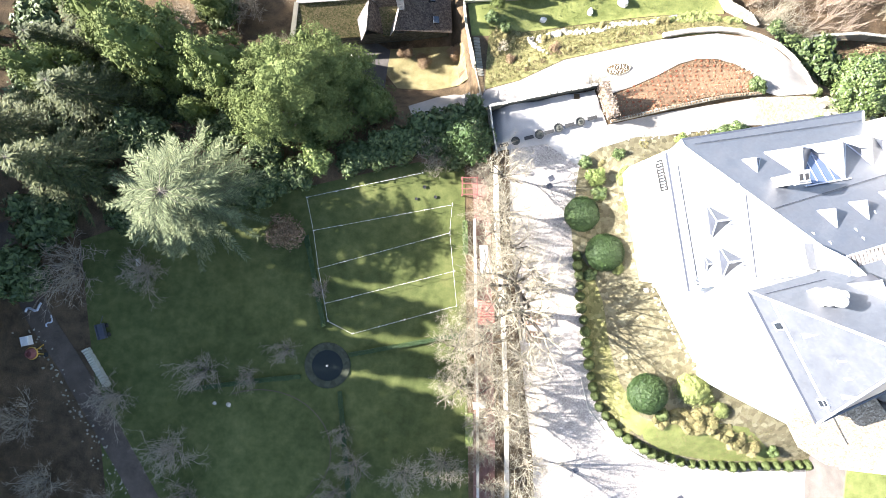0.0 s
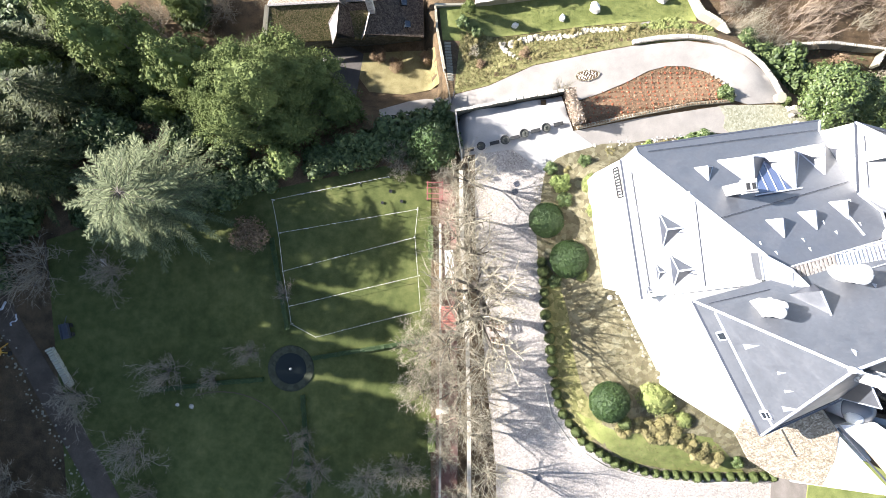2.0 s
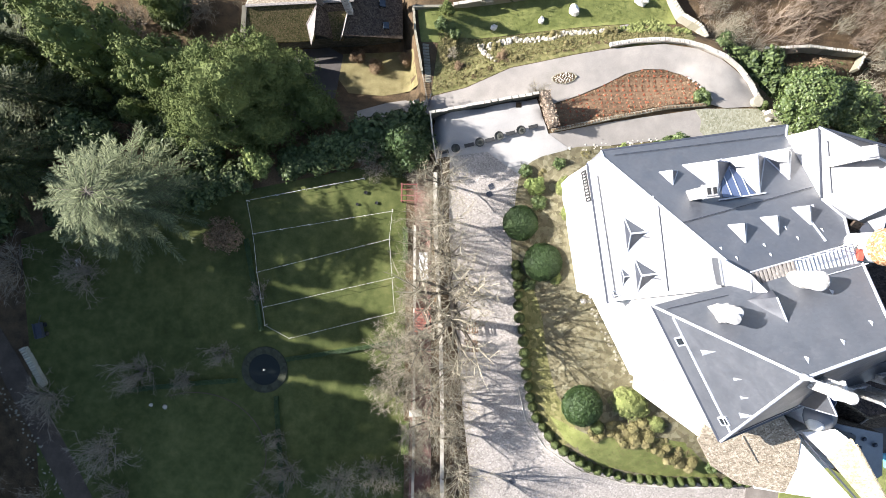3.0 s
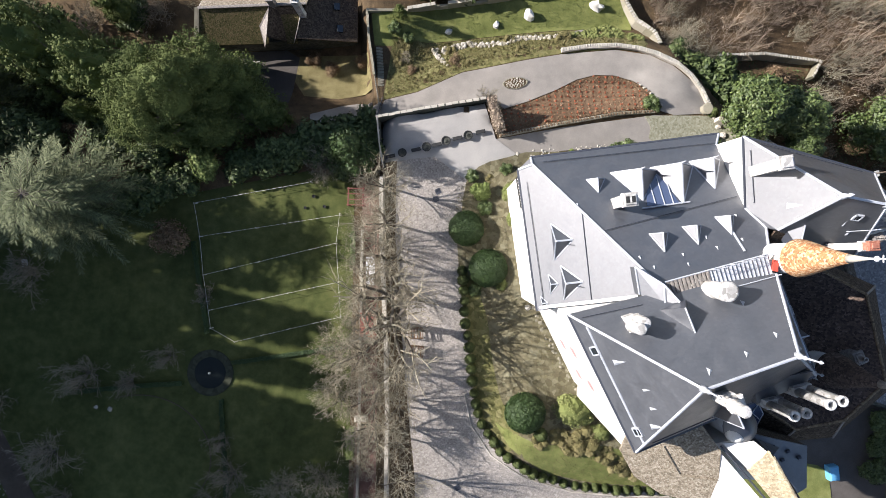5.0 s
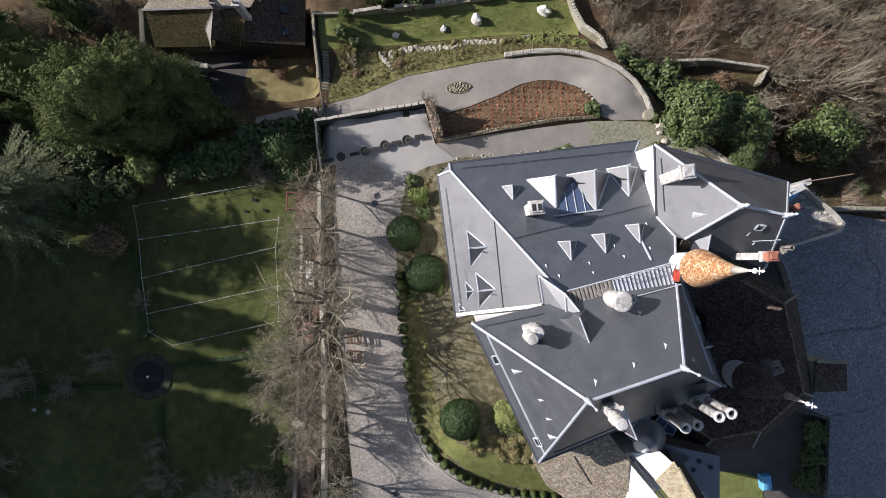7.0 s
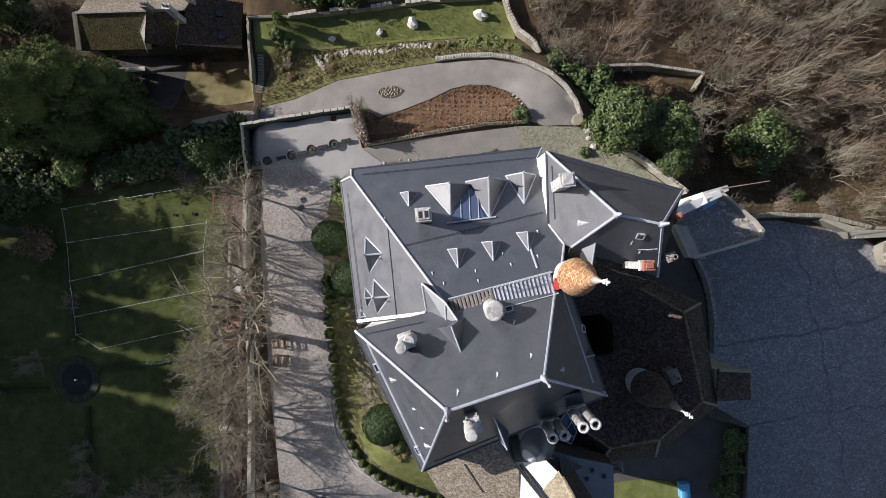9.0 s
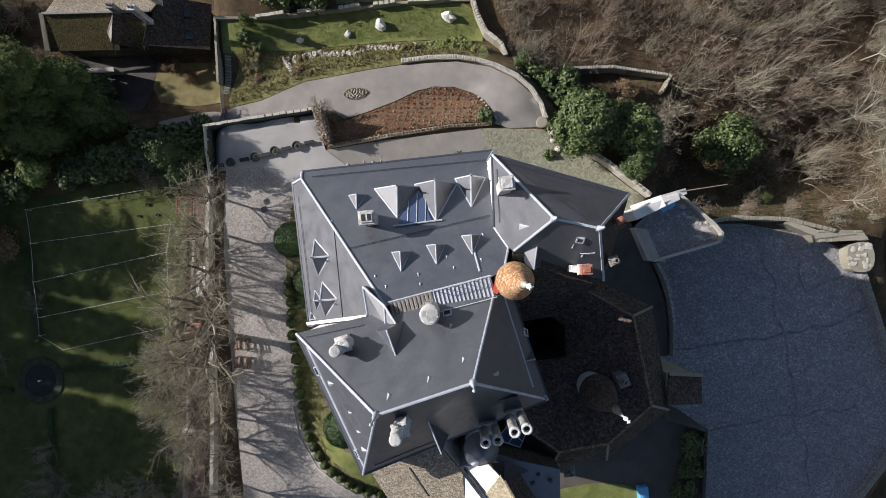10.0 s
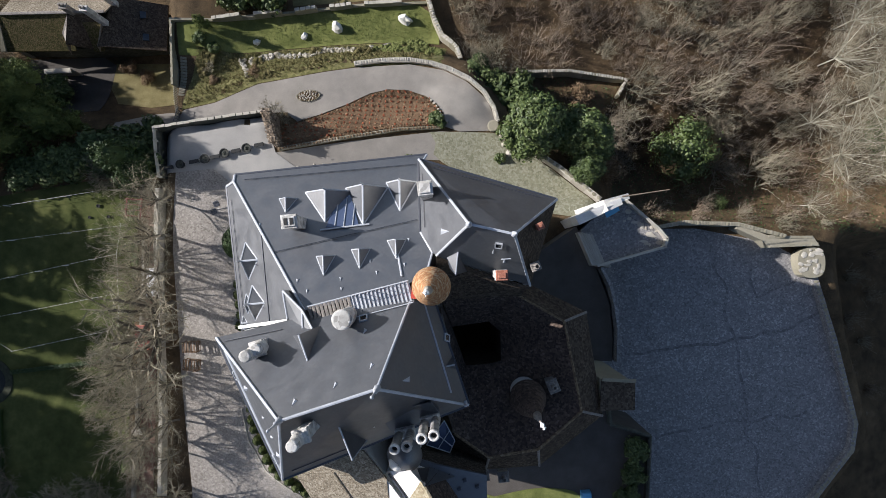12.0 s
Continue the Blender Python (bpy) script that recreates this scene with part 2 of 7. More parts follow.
LEAF_RED = make_mat("red_sprigs", [(0.1125, 0.0352, 0.018), (0.225, 0.0682, 0.034), (0.35, 0.121, 0.06)], 0.5, 0.85, 0.0, 6, 0.2, island=0.5)
LEAF_RUST = make_mat("rust_leaves", [(0.1, 0.065, 0.035), (0.19, 0.13, 0.075), (0.28, 0.2, 0.13)], 0.5, 0.85, 0.0, 6, 0.2, island=0.5)
GRASS_DRY = make_mat("dry_blades", [(0.0824, 0.0778, 0.0284), (0.153, 0.1315, 0.0568), (0.2236, 0.1912, 0.0964)], 0.5, 0.9, 0.0, 6, 0.2, island=0.5)
GRASS_GREEN = make_mat("green_blades", [(0.06, 0.077, 0.0225), (0.105, 0.1265, 0.0405), (0.165, 0.1815, 0.0675)], 0.5, 0.9, 0.0, 6, 0.2, island=0.5)
WOOD = make_mat("weathered_wood", [(0.12, 0.09, 0.06), (0.22, 0.17, 0.12), (0.32, 0.26, 0.19)], 2.0, 0.85, 0.4, 12, 0.2)
WOOD_BROWN = make_mat("weathered_brown_wood", [(0.08, 0.05, 0.03), (0.15, 0.095, 0.058), (0.24, 0.16, 0.1)], 2.0, 0.85, 0.3, 12, 0.2)
WOOD_RED = make_mat("red_wood", [(0.1125, 0.0338, 0.0281), (0.18, 0.0675, 0.0562), (0.2363, 0.1125, 0.0956)], 2.0, 0.8, 0.3, 12, 0.2)
TAPE = make_mat("pale_rope", [(0.5, 0.49, 0.44), (0.62, 0.6, 0.55)], 3.0, 0.8, 0.0, 8, 0.2)
PLASTIC_WHITE = make_mat("white_sheet", [(0.6, 0.6, 0.6), (0.75, 0.75, 0.76)], 1.0, 0.5, 0.1, 8, 0.4)
YELLOW = make_mat("yellow_paint", [(0.4, 0.22, 0.03), (0.6, 0.38, 0.05)], 3.0, 0.5, 0.1, 8, 0.4)
BLUE = make_mat("blue_panel", [(0.09, 0.3, 0.5), (0.14, 0.38, 0.58)], 3.0, 0.5, 0.05, 8, 0.4)
WHITE = make_mat("white_paint", [(0.68, 0.68, 0.66), (0.78, 0.78, 0.76)], 3.0, 0.6, 0.1, 8, 0.3)
SHUTTER = make_mat("faded_shutter", [(0.3, 0.1785, 0.168), (0.42, 0.2835, 0.273)], 3.0, 0.8, 0.1, 8, 0.2)
RED = make_mat("red_paint", [(0.4, 0.05, 0.03), (0.55, 0.09, 0.06)], 3.0, 0.6, 0.05, 8, 0.3)
GLASS = glass_mat("window_glass", (0.02, 0.025, 0.03))
GLASS_BLUE = glass_mat("roof_glass", (0.06, 0.08, 0.14), 0.15)
WATER = glass_mat("pond_water", (0.012, 0.016, 0.014), 0.05)
WATER.node_tree.nodes["Principled BSDF"].inputs["Specular IOR Level"].default_value = 0.15
TRACK = make_mat("earth_track", [(0.048, 0.0384, 0.0288), (0.09, 0.0696, 0.0516), (0.144, 0.1176, 0.0888)], 0.6, 0.95, 0.6, 16, 0.1)
DARK_GRAVEL = make_mat("damp_gravel", [(0.0931, 0.09, 0.09), (0.163, 0.1553, 0.1553), (0.295, 0.2873, 0.2795)], 0.6, 0.95, 0.5, 16, 0.2, speckle=4.0)
RUBBER = make_mat("planter_black", [(0.015, 0.015, 0.015), (0.04, 0.04, 0.038)], 3.0, 0.8, 0.2, 8, 0.3)


# ---- building blocks ----
class Geo:
    """Vertices and faces of one mesh."""

    def __init__(self):
        self.v, self.f = [], []

    def add(self, verts, faces):
        n = len(self.v)
        self.v += [tuple(p) for p in verts]
        self.f += [tuple(i + n for i in f) for f in faces]

    def prism(self, poly, z0, z1):
        n = len(poly)
        zt = z1 if isinstance(z1, (list, tuple)) else [z1] * n
        zb = z0 if isinstance(z0, (list, tuple)) else [z0] * n
        self.add([(x, y, z) for (x, y), z in zip(poly, zb)] + [(x, y, z) for (x, y), z in zip(poly, zt)],
                 [tuple(range(n))[::-1], tuple(range(n, 2 * n))] + [(i, (i + 1) % n, (i + 1) % n + n, i + n) for i in range(n)])

    def slab(self, pts, thick):
        """A flat polygon in space, thickened downwards."""
        n = len(pts)
        self.add([(x, y, z - thick) for x, y, z in pts] + list(pts),
                 [tuple(range(n))[::-1], tuple(range(n, 2 * n))] + [(i, (i + 1) % n, (i + 1) % n + n, i + n) for i in range(n)])

    def box(self, c, s, rz=0.0, rx=0.0, ry=0.0):
        m = Matrix.Translation(c) @ Euler((radians(rx), radians(ry), radians(rz))).to_matrix().to_4x4()
        b = 0.12 * min(s)
        hx, hy, hz = (a / 2 for a in s)
        vs = []
        for z, k in ((-hz, 0), (hz - b, 0), (hz, b)):
            vs += [m @ Vector((sx * (hx - k), sy * (hy - k), z)) for sx, sy in ((-1, -1), (1, -1), (1, 1), (-1, 1))]
        fs = [(3, 2, 1, 0), (8, 9, 10, 11)]
        for r in (0, 4):
            fs += [(r + i, r + (i + 1) % 4, r + 4 + (i + 1) % 4, r + 4 + i) for i in range(4)]
        self.add(vs, fs)

    def beam(self, p0, p1, w, h):
        """A bar of width w and height h from p0 to p1, its top ridge at the line."""
        p0, p1 = Vector(p0), Vector(p1)
        d = (p1 - p0).normalized()
        side = d.cross(Vector((0, 0, 1)))
        side = side.normalized() if side.length > 1e-4 else Vector((1, 0, 0))
        up = side.cross(d)
        prof = [side * -w / 2 - up * h * 0.5, side * -w / 2 + up * h * 0.3, up * h * 0.5, side * w / 2 + up * h * 0.3, side * w / 2 - up * h * 0.5]
        n = len(prof)
        self.add([p0 + q for q in prof] + [p1 + q for q in prof], [tuple(range(n)), tuple(range(n, 2 * n))[::-1]] + [(i, i + n, (i + 1) % n + n, (i + 1) % n) for i in range(n)])

    def tube(self, p0, p1, r0, r1, n=5, cap=True):
        p0, p1 = Vector(p0), Vector(p1)
        d = p1 - p0
        if d.length < 1e-6:
            return
        d.normalize()
        a = d.orthogonal().normalized()
        b = d.cross(a)
        ring = [(math.cos(2 * math.pi * i / n), math.sin(2 * math.pi * i / n)) for i in range(n)]
        vs = [p0 + (a * c + b * s) * r0 for c, s in ring]
        if r1 <= 1e-4:
            vs.append(p1)
            fs = [(i, (i + 1) % n, n) for i in range(n)]
        else:
            vs += [p1 + (a * c + b * s) * r1 for c, s in ring]
            fs = [(i, (i + 1) % n, (i + 1) % n + n, i + n) for i in range(n)]
            if cap:
                fs.append(tuple(range(n, 2 * n)))
        if cap:
            fs.append(tuple(range(n))[::-1])
        self.add(vs, fs)

    def lathe(self, c, prof, n=24):
        """A turned body: prof is radius and height from c up."""
        cx, cy, cz = c
        vs, fs = [], []
        for r, z in prof:
            vs += [(cx + r * math.cos(2 * math.pi * i / n), cy + r * math.sin(2 * math.pi * i / n), cz + z) for i in range(n)]
        for k in range(len(prof) - 1):
            fs += [(k * n + i, k * n + (i + 1) % n, (k + 1) * n + (i + 1) % n, (k + 1) * n + i) for i in range(n)]
        fs += [tuple(range(n))[::-1], tuple(range((len(prof) - 1) * n, len(prof) * n))]
        self.add(vs, fs)

    def blob(self, c, rad, rnd, rough=0.25, seg=8, flat=0.0):
        """An uneven rounded lump."""
        c = Vector(c)
        off = Vector((rnd.uniform(0, 90), rnd.uniform(0, 90), rnd.uniform(0, 90)))
        vs, fs = [], []
        rings = max(3, seg // 2)
        for j in range(rings + 1):
            th = math.pi * j / rings
            for i in range(seg):
                ph = 2 * math.pi * i / seg
                d = Vector((math.sin(th) * math.cos(ph), math.sin(th) * math.sin(ph), math.cos(th)))
                k = 1 + rough * noise.noise(d * 1.7 + off) + rough * 0.5 * noise.noise(d * 4 + off)
                p = Vector((d.x * rad[0], d.y * rad[1], max(d.z, flat - 1) * rad[2])) * k
                vs.append(c + p)
        for j in range(rings):
            fs += [(j * seg + i, (j + 1) * seg + i, (j + 1) * seg + (i + 1) % seg, j * seg + (i + 1) % seg) for i in range(seg)]
        self.add(vs, fs)

    def mesh(self, name, mat, smooth=False):
        me = bpy.data.meshes.new(name)
        me.from_pydata(self.v, [], self.f)
        me.materials.append(mat)
        if smooth:
            me.polygons.foreach_set("use_smooth", [True] * len(me.polygons))
        me.update()
        return me


def part(name, geo, mat, parent, label="", smooth=False):
    ob = new(name, geo.mesh(name, mat, smooth))
    ob.parent = parent
    if label:
        ob["label"] = label
    return ob


def single(name, geo, mat, label, category, group="", kind="", smooth=False):
    return tagged(new(name, geo.mesh(name, mat, smooth)), label, category, group, kind)


def empty(name, label, category, group="", kind=""):
    return tagged(new(name), label, category, group, kind)


def put(ob, x, y, z, rz=0.0, s=1.0):
    ob.location, ob.rotation_euler, ob.scale = (x, y, z), (0, 0, radians(rz)), (s, s, s)
    return ob


def again(ob, x, y, z, rz=0.0, s=1.0):
    c = copy_thing(ob, pose(x, y, z, 0, 0, rz))
    c.scale = (s, s, s)
    return c


# ---- the lie of the land ----
def sst(a, b, x):
    t = min(1.0, max(0.0, (x - a) / (b - a)))
    return t * t * (3 - 2 * t)


def lerp(a, b, t):
    return a + (b - a) * t


def poly_y(pts, x):
    """Height of a polyline given as (x, y) pairs."""
    if x <= pts[0][0]:
        return pts[0][1]
    for (x0, y0), (x1, y1) in zip(pts, pts[1:]):
        if x <= x1:
            return lerp(y0, y1, (x - x0) / (x1 - x0))
    return pts[-1][1]


EDGE_LOW = [(3, 16.0), (5.5, 16.5), (18, 18.8), (19.4, 14.9), (26, 16.4), (38, 18.4), (44, 17.5), (50, 15.6), (56, 11.2), (62, 8.6), (90, 8.6)]
EDGE_UP = [(4, 20.3), (9.5, 21.6), (15, 23.9), (27, 26.2), (33, 26.8), (37.5, 26.6), (41, 25.4), (44, 22.0), (47, 18.6), (60, 12), (90, 9.5)]


def terrain(x, y):
    drive = 2.6 - 0.072 * max(0.0, 6 - max(y, -60))
    garden = 0.55 + 0.05 * max(0.0, -32 - max(x, -60))
    z = lerp(garden, drive, sst(5.6, 6.6, x))
    z += 2.6 * sst(17.2, 24.0, x) * sst(-27, -20, y) * (1 - sst(8.5, 12.5, y)) * (1 - sst(40, 50, x))
    low = 2.6 - 0.07 * max(0.0, min(x, 42) - 19)
    if x > 16:
        z = lerp(z, low, sst(9.5, 12, y))
    z = lerp(z, -0.6, sst(55, 58, x))
    # north side: ramped road, then the lower lawn, then woods
    up = min(-0.9, -3.0 + 0.12 * (x - 6))
    e0, e1 = poly_y(EDGE_LOW, x), poly_y(EDGE_UP, x)
    wide = 1.0 if x < 18.5 else lerp(4.0, max(2.0, e1 - e0), sst(32, 42, x))
    zn = lerp(z, up, sst(e0, e0 + wide, y))
    zn = lerp(zn, -5.9 + 1.5 * (1 - sst(4, 13, x)) - 0.06 * max(0.0, min(y, 60) - 34), sst(e1, e1 + 4.5 + 0.25 * max(0.0, x - 42), y))
    zw = lerp(garden, -9.6, sst(11.5, 24, y))
    xw = poly_y([(9, 5.2), (16, 5.2), (18, 5.0), (21.5, 4.3), (28.5, 3.0), (33.5, 2.4), (60, 1.0)], y)
    z = lerp(zw, zn, sst(xw - 1.6, xw - 0.1, x)) if y > 9 else z
    z -= 5.0 * sst(88, 110, x) * (1 - sst(8, 14, y)) + 4.0 * sst(60, 110, x) * sst(10, 30, y)
    # the hollow behind the laurels
    z -= 6.0 * sst(56.5, 61, x) * sst(9.6, 12, y) * (1 - sst(19, 26, y)) * (1 - sst(84, 96, x))
    # the drop beyond the court
    xe = poly_y([(-75, 73), (-26.5, 79.5), (-16, 86.7), (-13.4, 87), (-3.7, 84.2), (5, 82.5), (95, 82.5)], y)
    z -= 9.0 * sst(xe + 1.5, xe + 7, x) * (1 - sst(6.5, 11, y))
    # the wooded hillside
    z += 0.35 * max(0.0, -52 - max(x, -140)) 
    z += 0.18 * noise.noise(Vector((x * 0.13, y * 0.13, 3.1))) * (1 if (x < -2 or y > 22 or x > 46) else 0.35)
    return z


X0, X1, Y0, Y1 = -100, 135, -75, 95
LAT = {(i, j): terrain(i, j) for i in range(X0, X1 + 1) for j in range(Y0, Y1 + 1)}


def gz(x, y):
    """Height of the ground sheet."""
    x, y = min(max(x, X0), X1 - 0.001), min(max(y, Y0), Y1 - 0.001)
    i, j = math.floor(x), math.floor(y)
    u, v = x - i, y - j
    a, b, c, d = LAT[i, j], LAT[i + 1, j], LAT[i + 1, j + 1], LAT[i, j + 1]
    return a + u * (b - a) + v * (c - b) if u >= v else a + v * (d - a) + u * (c - d)


def inside(poly, x, y):
    hit, n = False, len(poly)
    for i in range(n):
        (xa, ya), (xb, yb) = poly[i], poly[i - 1]
        if (ya > y) != (yb > y) and x < (xb - xa) * (y - ya) / (yb - ya) + xa:
            hit = not hit
    return hit


def rounded(poly, steps=4):
    """A smooth closed outline through the corners."""
    out, n = [], len(poly)
    for i in range(n):
        p0, p1, p2, p3 = (Vector(poly[(i + k) % n]) for k in (-1, 0, 1, 2))
        for s in range(steps):
            t = s / steps
            q = 0.5 * (2 * p1 + (p2 - p0) * t + (2 * p0 - 5 * p1 + 4 * p2 - p3) * t * t + (3 * p1 - p0 - 3 * p2 + p3) * t ** 3)
            out.append((q.x, q.y))
    return out


def densify(poly, step=1.0, closed=True):
    out = []
    for i in range(len(poly) if closed else len(poly) - 1):
        a, b = Vector(poly[i]), Vector(poly[(i + 1) % len(poly)])
        k = max(1, int((b - a).length / step))
        out += [tuple(a.lerp(b, s / k)) for s in range(k)]
    return out if closed else out + [tuple(poly[-1])]


def drape(name, poly, dz, mat, label, category, kind="structure"):
    """A sheet laid on the ground inside an outline, with a shallow rim."""
    out = densify(poly)
    n = len(out)
    pts = [Vector(p) for p in out]
    xs, ys = [p[0] for p in out], [p[1] for p in out]
    for i in range(math.floor(min(xs)), math.ceil(max(xs)) + 1):
        for j in range(math.floor(min(ys)), math.ceil(max(ys)) + 1):
            if inside(out, i, j):
                pts.append(Vector((i, j)))
    vs, _, fs, *_ = delaunay_2d_cdt(pts, [], [list(range(n))], 1, 1e-4)
    g = Geo()
    g.add([(p.x, p.y, gz(p.x, p.y) + dz) for p in vs], fs)
    rim = [(x, y, gz(x, y) + dz) for x, y in out] + [(x, y, gz(x, y) - 0.15) for x, y in out]
    g.add(rim, [(i, i + n, (i + 1) % n + n, (i + 1) % n) for i in range(n)])
    ob = single(name, g, mat, label, category, "", kind, True)
    b = bmesh.new()
    b.from_mesh(ob.data)
    bmesh.ops.recalc_face_normals(b, faces=b.faces)
    up = sum(f.normal.z * f.calc_area() for f in b.faces)
    if up < 0:
        bmesh.ops.reverse_faces(b, faces=b.faces)
    b.to_mesh(ob.data)
    b.free()
    return ob


# ---- ground and surfaces ----
def build_ground():
    xs = [-1600, -600, -250, *range(X0, X1 + 1), 300, 700, 1700]
    ys = [-1600, -600, -220, *range(Y0, Y1 + 1), 260, 700, 1700]
    g = Geo()
    for y in ys:
        for x in xs:
            g.v.append((x, y, LAT[min(max(x, X0), X1), min(max(y, Y0), Y1)]))
    w = len(xs)
    for j in range(len(ys) - 1):
        for i in range(w - 1):
            a = j * w + i
            g.f += [(a, a + 1, a + w + 1), (a, a + w + 1, a + w)]
    single("ground", g, LITTER, "brown leaf-littered woodland ground on a hillside", "ground", "", "structure", True)


build_ground()

DRIVE = [(7.7, 11.6), (7.8, 2.7), (8.8, -8.2), (9.7, -16.8), (10.8, -25.5), (11.2, -40), (11.4, -60), (62, -60), (56, -33), (45.4, -25.6), (35.5, -26.3), (29.5, -26.0), (24.2, -24.4), (19.9, -21.4),
         (17.6, -17.1), (16.9, -10.5), (15.9, -2.6), (15.6, 2.7), (15.9, 8.6), (15.9, 10.3), (12.0, 12.6)]
drape("drive", DRIVE, 0.1, GRAVEL, "pale gravel drive in front of the castle", "driveway")
drape("forecourt", [(6.0, 11.4), (5.7, 16.3), (17.6, 18.5), (19.0, 14.4), (21.4, 12.8), (20.3, 12.0), (17.6, 10.9), (15.7, 9.6), (12.0, 12.2), (8, 11.6)], 0.12, PAVING, "pale grey paved parking bay behind a low wall", "pavement")
LOWER = [(19.0, 14.4), (26.2, 16.0), (37.5, 18.0), (39.4, 18.0), (39.8, 14.7), (36.1, 14.6), (26.9, 13.4), (21.2, 12.5)]
drape("lower_road", LOWER, 0.06, ASPHALT, "pale worn asphalt lane beside the castle", "road")
UPPER = [(4.3, 17.6), (18.5, 20.0), (20.2, 18.9), (23.0, 19.8), (26.2, 21.2), (28.8, 22.6), (31.0, 23.2), (33.4, 23.2), (35.5, 22.6), (37.0, 21.4), (37.9, 20.1), (38.0, 18.6), (39.8, 18.1), (44.0, 18.5), (43.8, 20.2), (42.9, 22.4), (40.2, 24.6), (37.5, 25.8), (33.4, 26.3), (26.8, 25.6), (15.0, 23.4), (9.5, 21.0), (3.6, 19.6)]
drape("upper_road", UPPER, 0.09, ASPHALT, "pale worn asphalt lane bending through a hairpin", "road")
drape("cobbled_walk", [(36.3, 17.85), (39.8, 18.05), (43.9, 18.2), (45.4, 17.2), (47, 16.6), (51, 14.0), (55.8, 10.6), (55.0, 8.6), (46, 9.5), (41.5, 12.5), (38.0, 14.4), (36.9, 15.3), (37.1, 16.6)], 0.1, COBBLE, "mossy cobbled walk along the castle wall", "pavement")
BED = [(19.3, 15.1), (18.7, 17.7), (20.2, 18.6), (23.0, 19.6), (26.2, 21.0), (28.8, 22.4), (31.0, 23.0), (33.4, 23.0), (35.4, 22.4), (36.8, 21.3), (37.7, 20.0), (37.7, 18.8), (35.1, 18.6), (31.1, 17.9), (27.1, 16.9), (23.9, 16.1), (21.1, 15.4)]
drape("flower_bed", BED, 0.12, SOIL, "brown earth bed planted with small red sprigs", "flower bed", "structure")
drape("round_bed", [(21.4 + 1.35 * math.cos(a), 22.0 + 0.62 * math.sin(a) + 0.1 * math.cos(a)) for a in [i * math.pi / 10 for i in range(20)]], 0.22, LITTER, "small oval planted bed in the lane", "flower bed", "structure")
GARDEN = [(-46, -60), (-40, -30), (-41.5, -14), (-43, 1), (-36, 3.5), (-16.5, 7.4), (-3, 10.4), (2.6, 9.6), (3.4, -60)]
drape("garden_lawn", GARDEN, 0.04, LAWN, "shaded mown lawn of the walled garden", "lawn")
drape("castle_bank", [(15.5, 7.85), (15.2, 5.0), (14.9, 2.7), (15.4, -2.6), (16.8, -10.5), (17.6, -17.1), (20.1, -21.2), (24.3, -24.1), (29.5, -25.7), (35.5, -26.0), (45.4, -25.4), (40, -19), (33, -14), (26, -8), (23.5, -3), (22.5, 8), (30, 11), (38, 13), (36.1, 14.5), (26.9, 13.3), (22.4, 13.0), (20.2, 12.3), (18.4, 11.8), (17.2, 11.2), (16.4, 10.5), (15.8, 9.4)], 0.15, BANK_EARTH, "dry straw-brown bank below the castle wall", "grass bank")
drape("bank_green", rounded([(15.9, -1.5), (17.0, -2.2), (18.6, -6.0), (19.4, -11.0), (20.6, -15.6), (22.6, -19.0), (21.5, -21.5), (19.6, -20.2), (17.9, -16.9), (17.0, -10.5)], 3), 0.165, MOSS_SLOPE, "thin mossy turf behind the box cones", "lawn")
drape("bank_lawn", [(19.9, -18.2), (21.6, -20.8), (26, -24.0), (32, -25.2), (40, -25.3), (35, -20.5), (30, -19.8), (25, -20.2)], 0.17, LAWN_BRIGHT, "bright green lawn strip inside the box hedge", "lawn")
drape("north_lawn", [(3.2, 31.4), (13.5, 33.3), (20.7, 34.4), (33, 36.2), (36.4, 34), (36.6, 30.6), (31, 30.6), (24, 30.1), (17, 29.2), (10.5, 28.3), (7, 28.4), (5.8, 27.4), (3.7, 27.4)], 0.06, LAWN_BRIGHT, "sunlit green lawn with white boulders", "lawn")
drape("rock_garden_slope", [(5.2, 20.1), (9.5, 21.1), (15, 23.5), (26.8, 25.7), (33.4, 26.4), (37.4, 26.1), (37.6, 30), (31, 30.5), (24, 30.0), (17, 29.1), (10.5, 28.2), (6, 28.6)], 0.05, MOSS_SLOPE, "dry grassy slope of the rock garden", "grass bank")
drape("lane_end", [(4.2, 17.7), (3.6, 19.5), (3.5, 20.4), (1.5, 20.7), (-0.8, 20.2), (-4.5, 18.6), (-4.0, 17.0), (-0.7, 17.2)], 0.06, ASPHALT, "shaded end of the lane below the trees", "road")
drape("house_lawn", [(-7.8, 24.0), (-7.2, 27.4), (0.5, 27.8), (2.6, 27.2), (3.3, 22.5), (-1.5, 21.4), (-6.2, 21.8)], 0.06, DRY_GRASS, "patch of dry lawn beside the lower house", "lawn")
drape("house_yard", [(-20, 22), (-19, 27.4), (-9, 28.2), (-7.2, 27.2), (-7.8, 23.6), (-8.0, 20.5), (-13, 19.5)], 0.07, DARK_PAVING, "dark paved yard behind the lower house", "pavement")
drape("north_verge", [(17.5, 34.8), (27, 36.0), (34.2, 37.2), (34.5, 44), (16, 43)], 0.05, DRY_GRASS, "strip of dry grass beyond the lawn wall", "grass bank")
drape("court_floor", [(54, 3), (58, 7.8), (63, 8.1), (68, 8.4), (76.8, 7.2), (81.4, 5), (84.2, -3.7), (87.0, -13.4), (86.7, -16.1), (79.5, -26.5), (74, -60), (62, -60), (57, -33), (54, -20)], 0.05, COURT, "wide grey gravel court in the castle's shade", "courtyard")
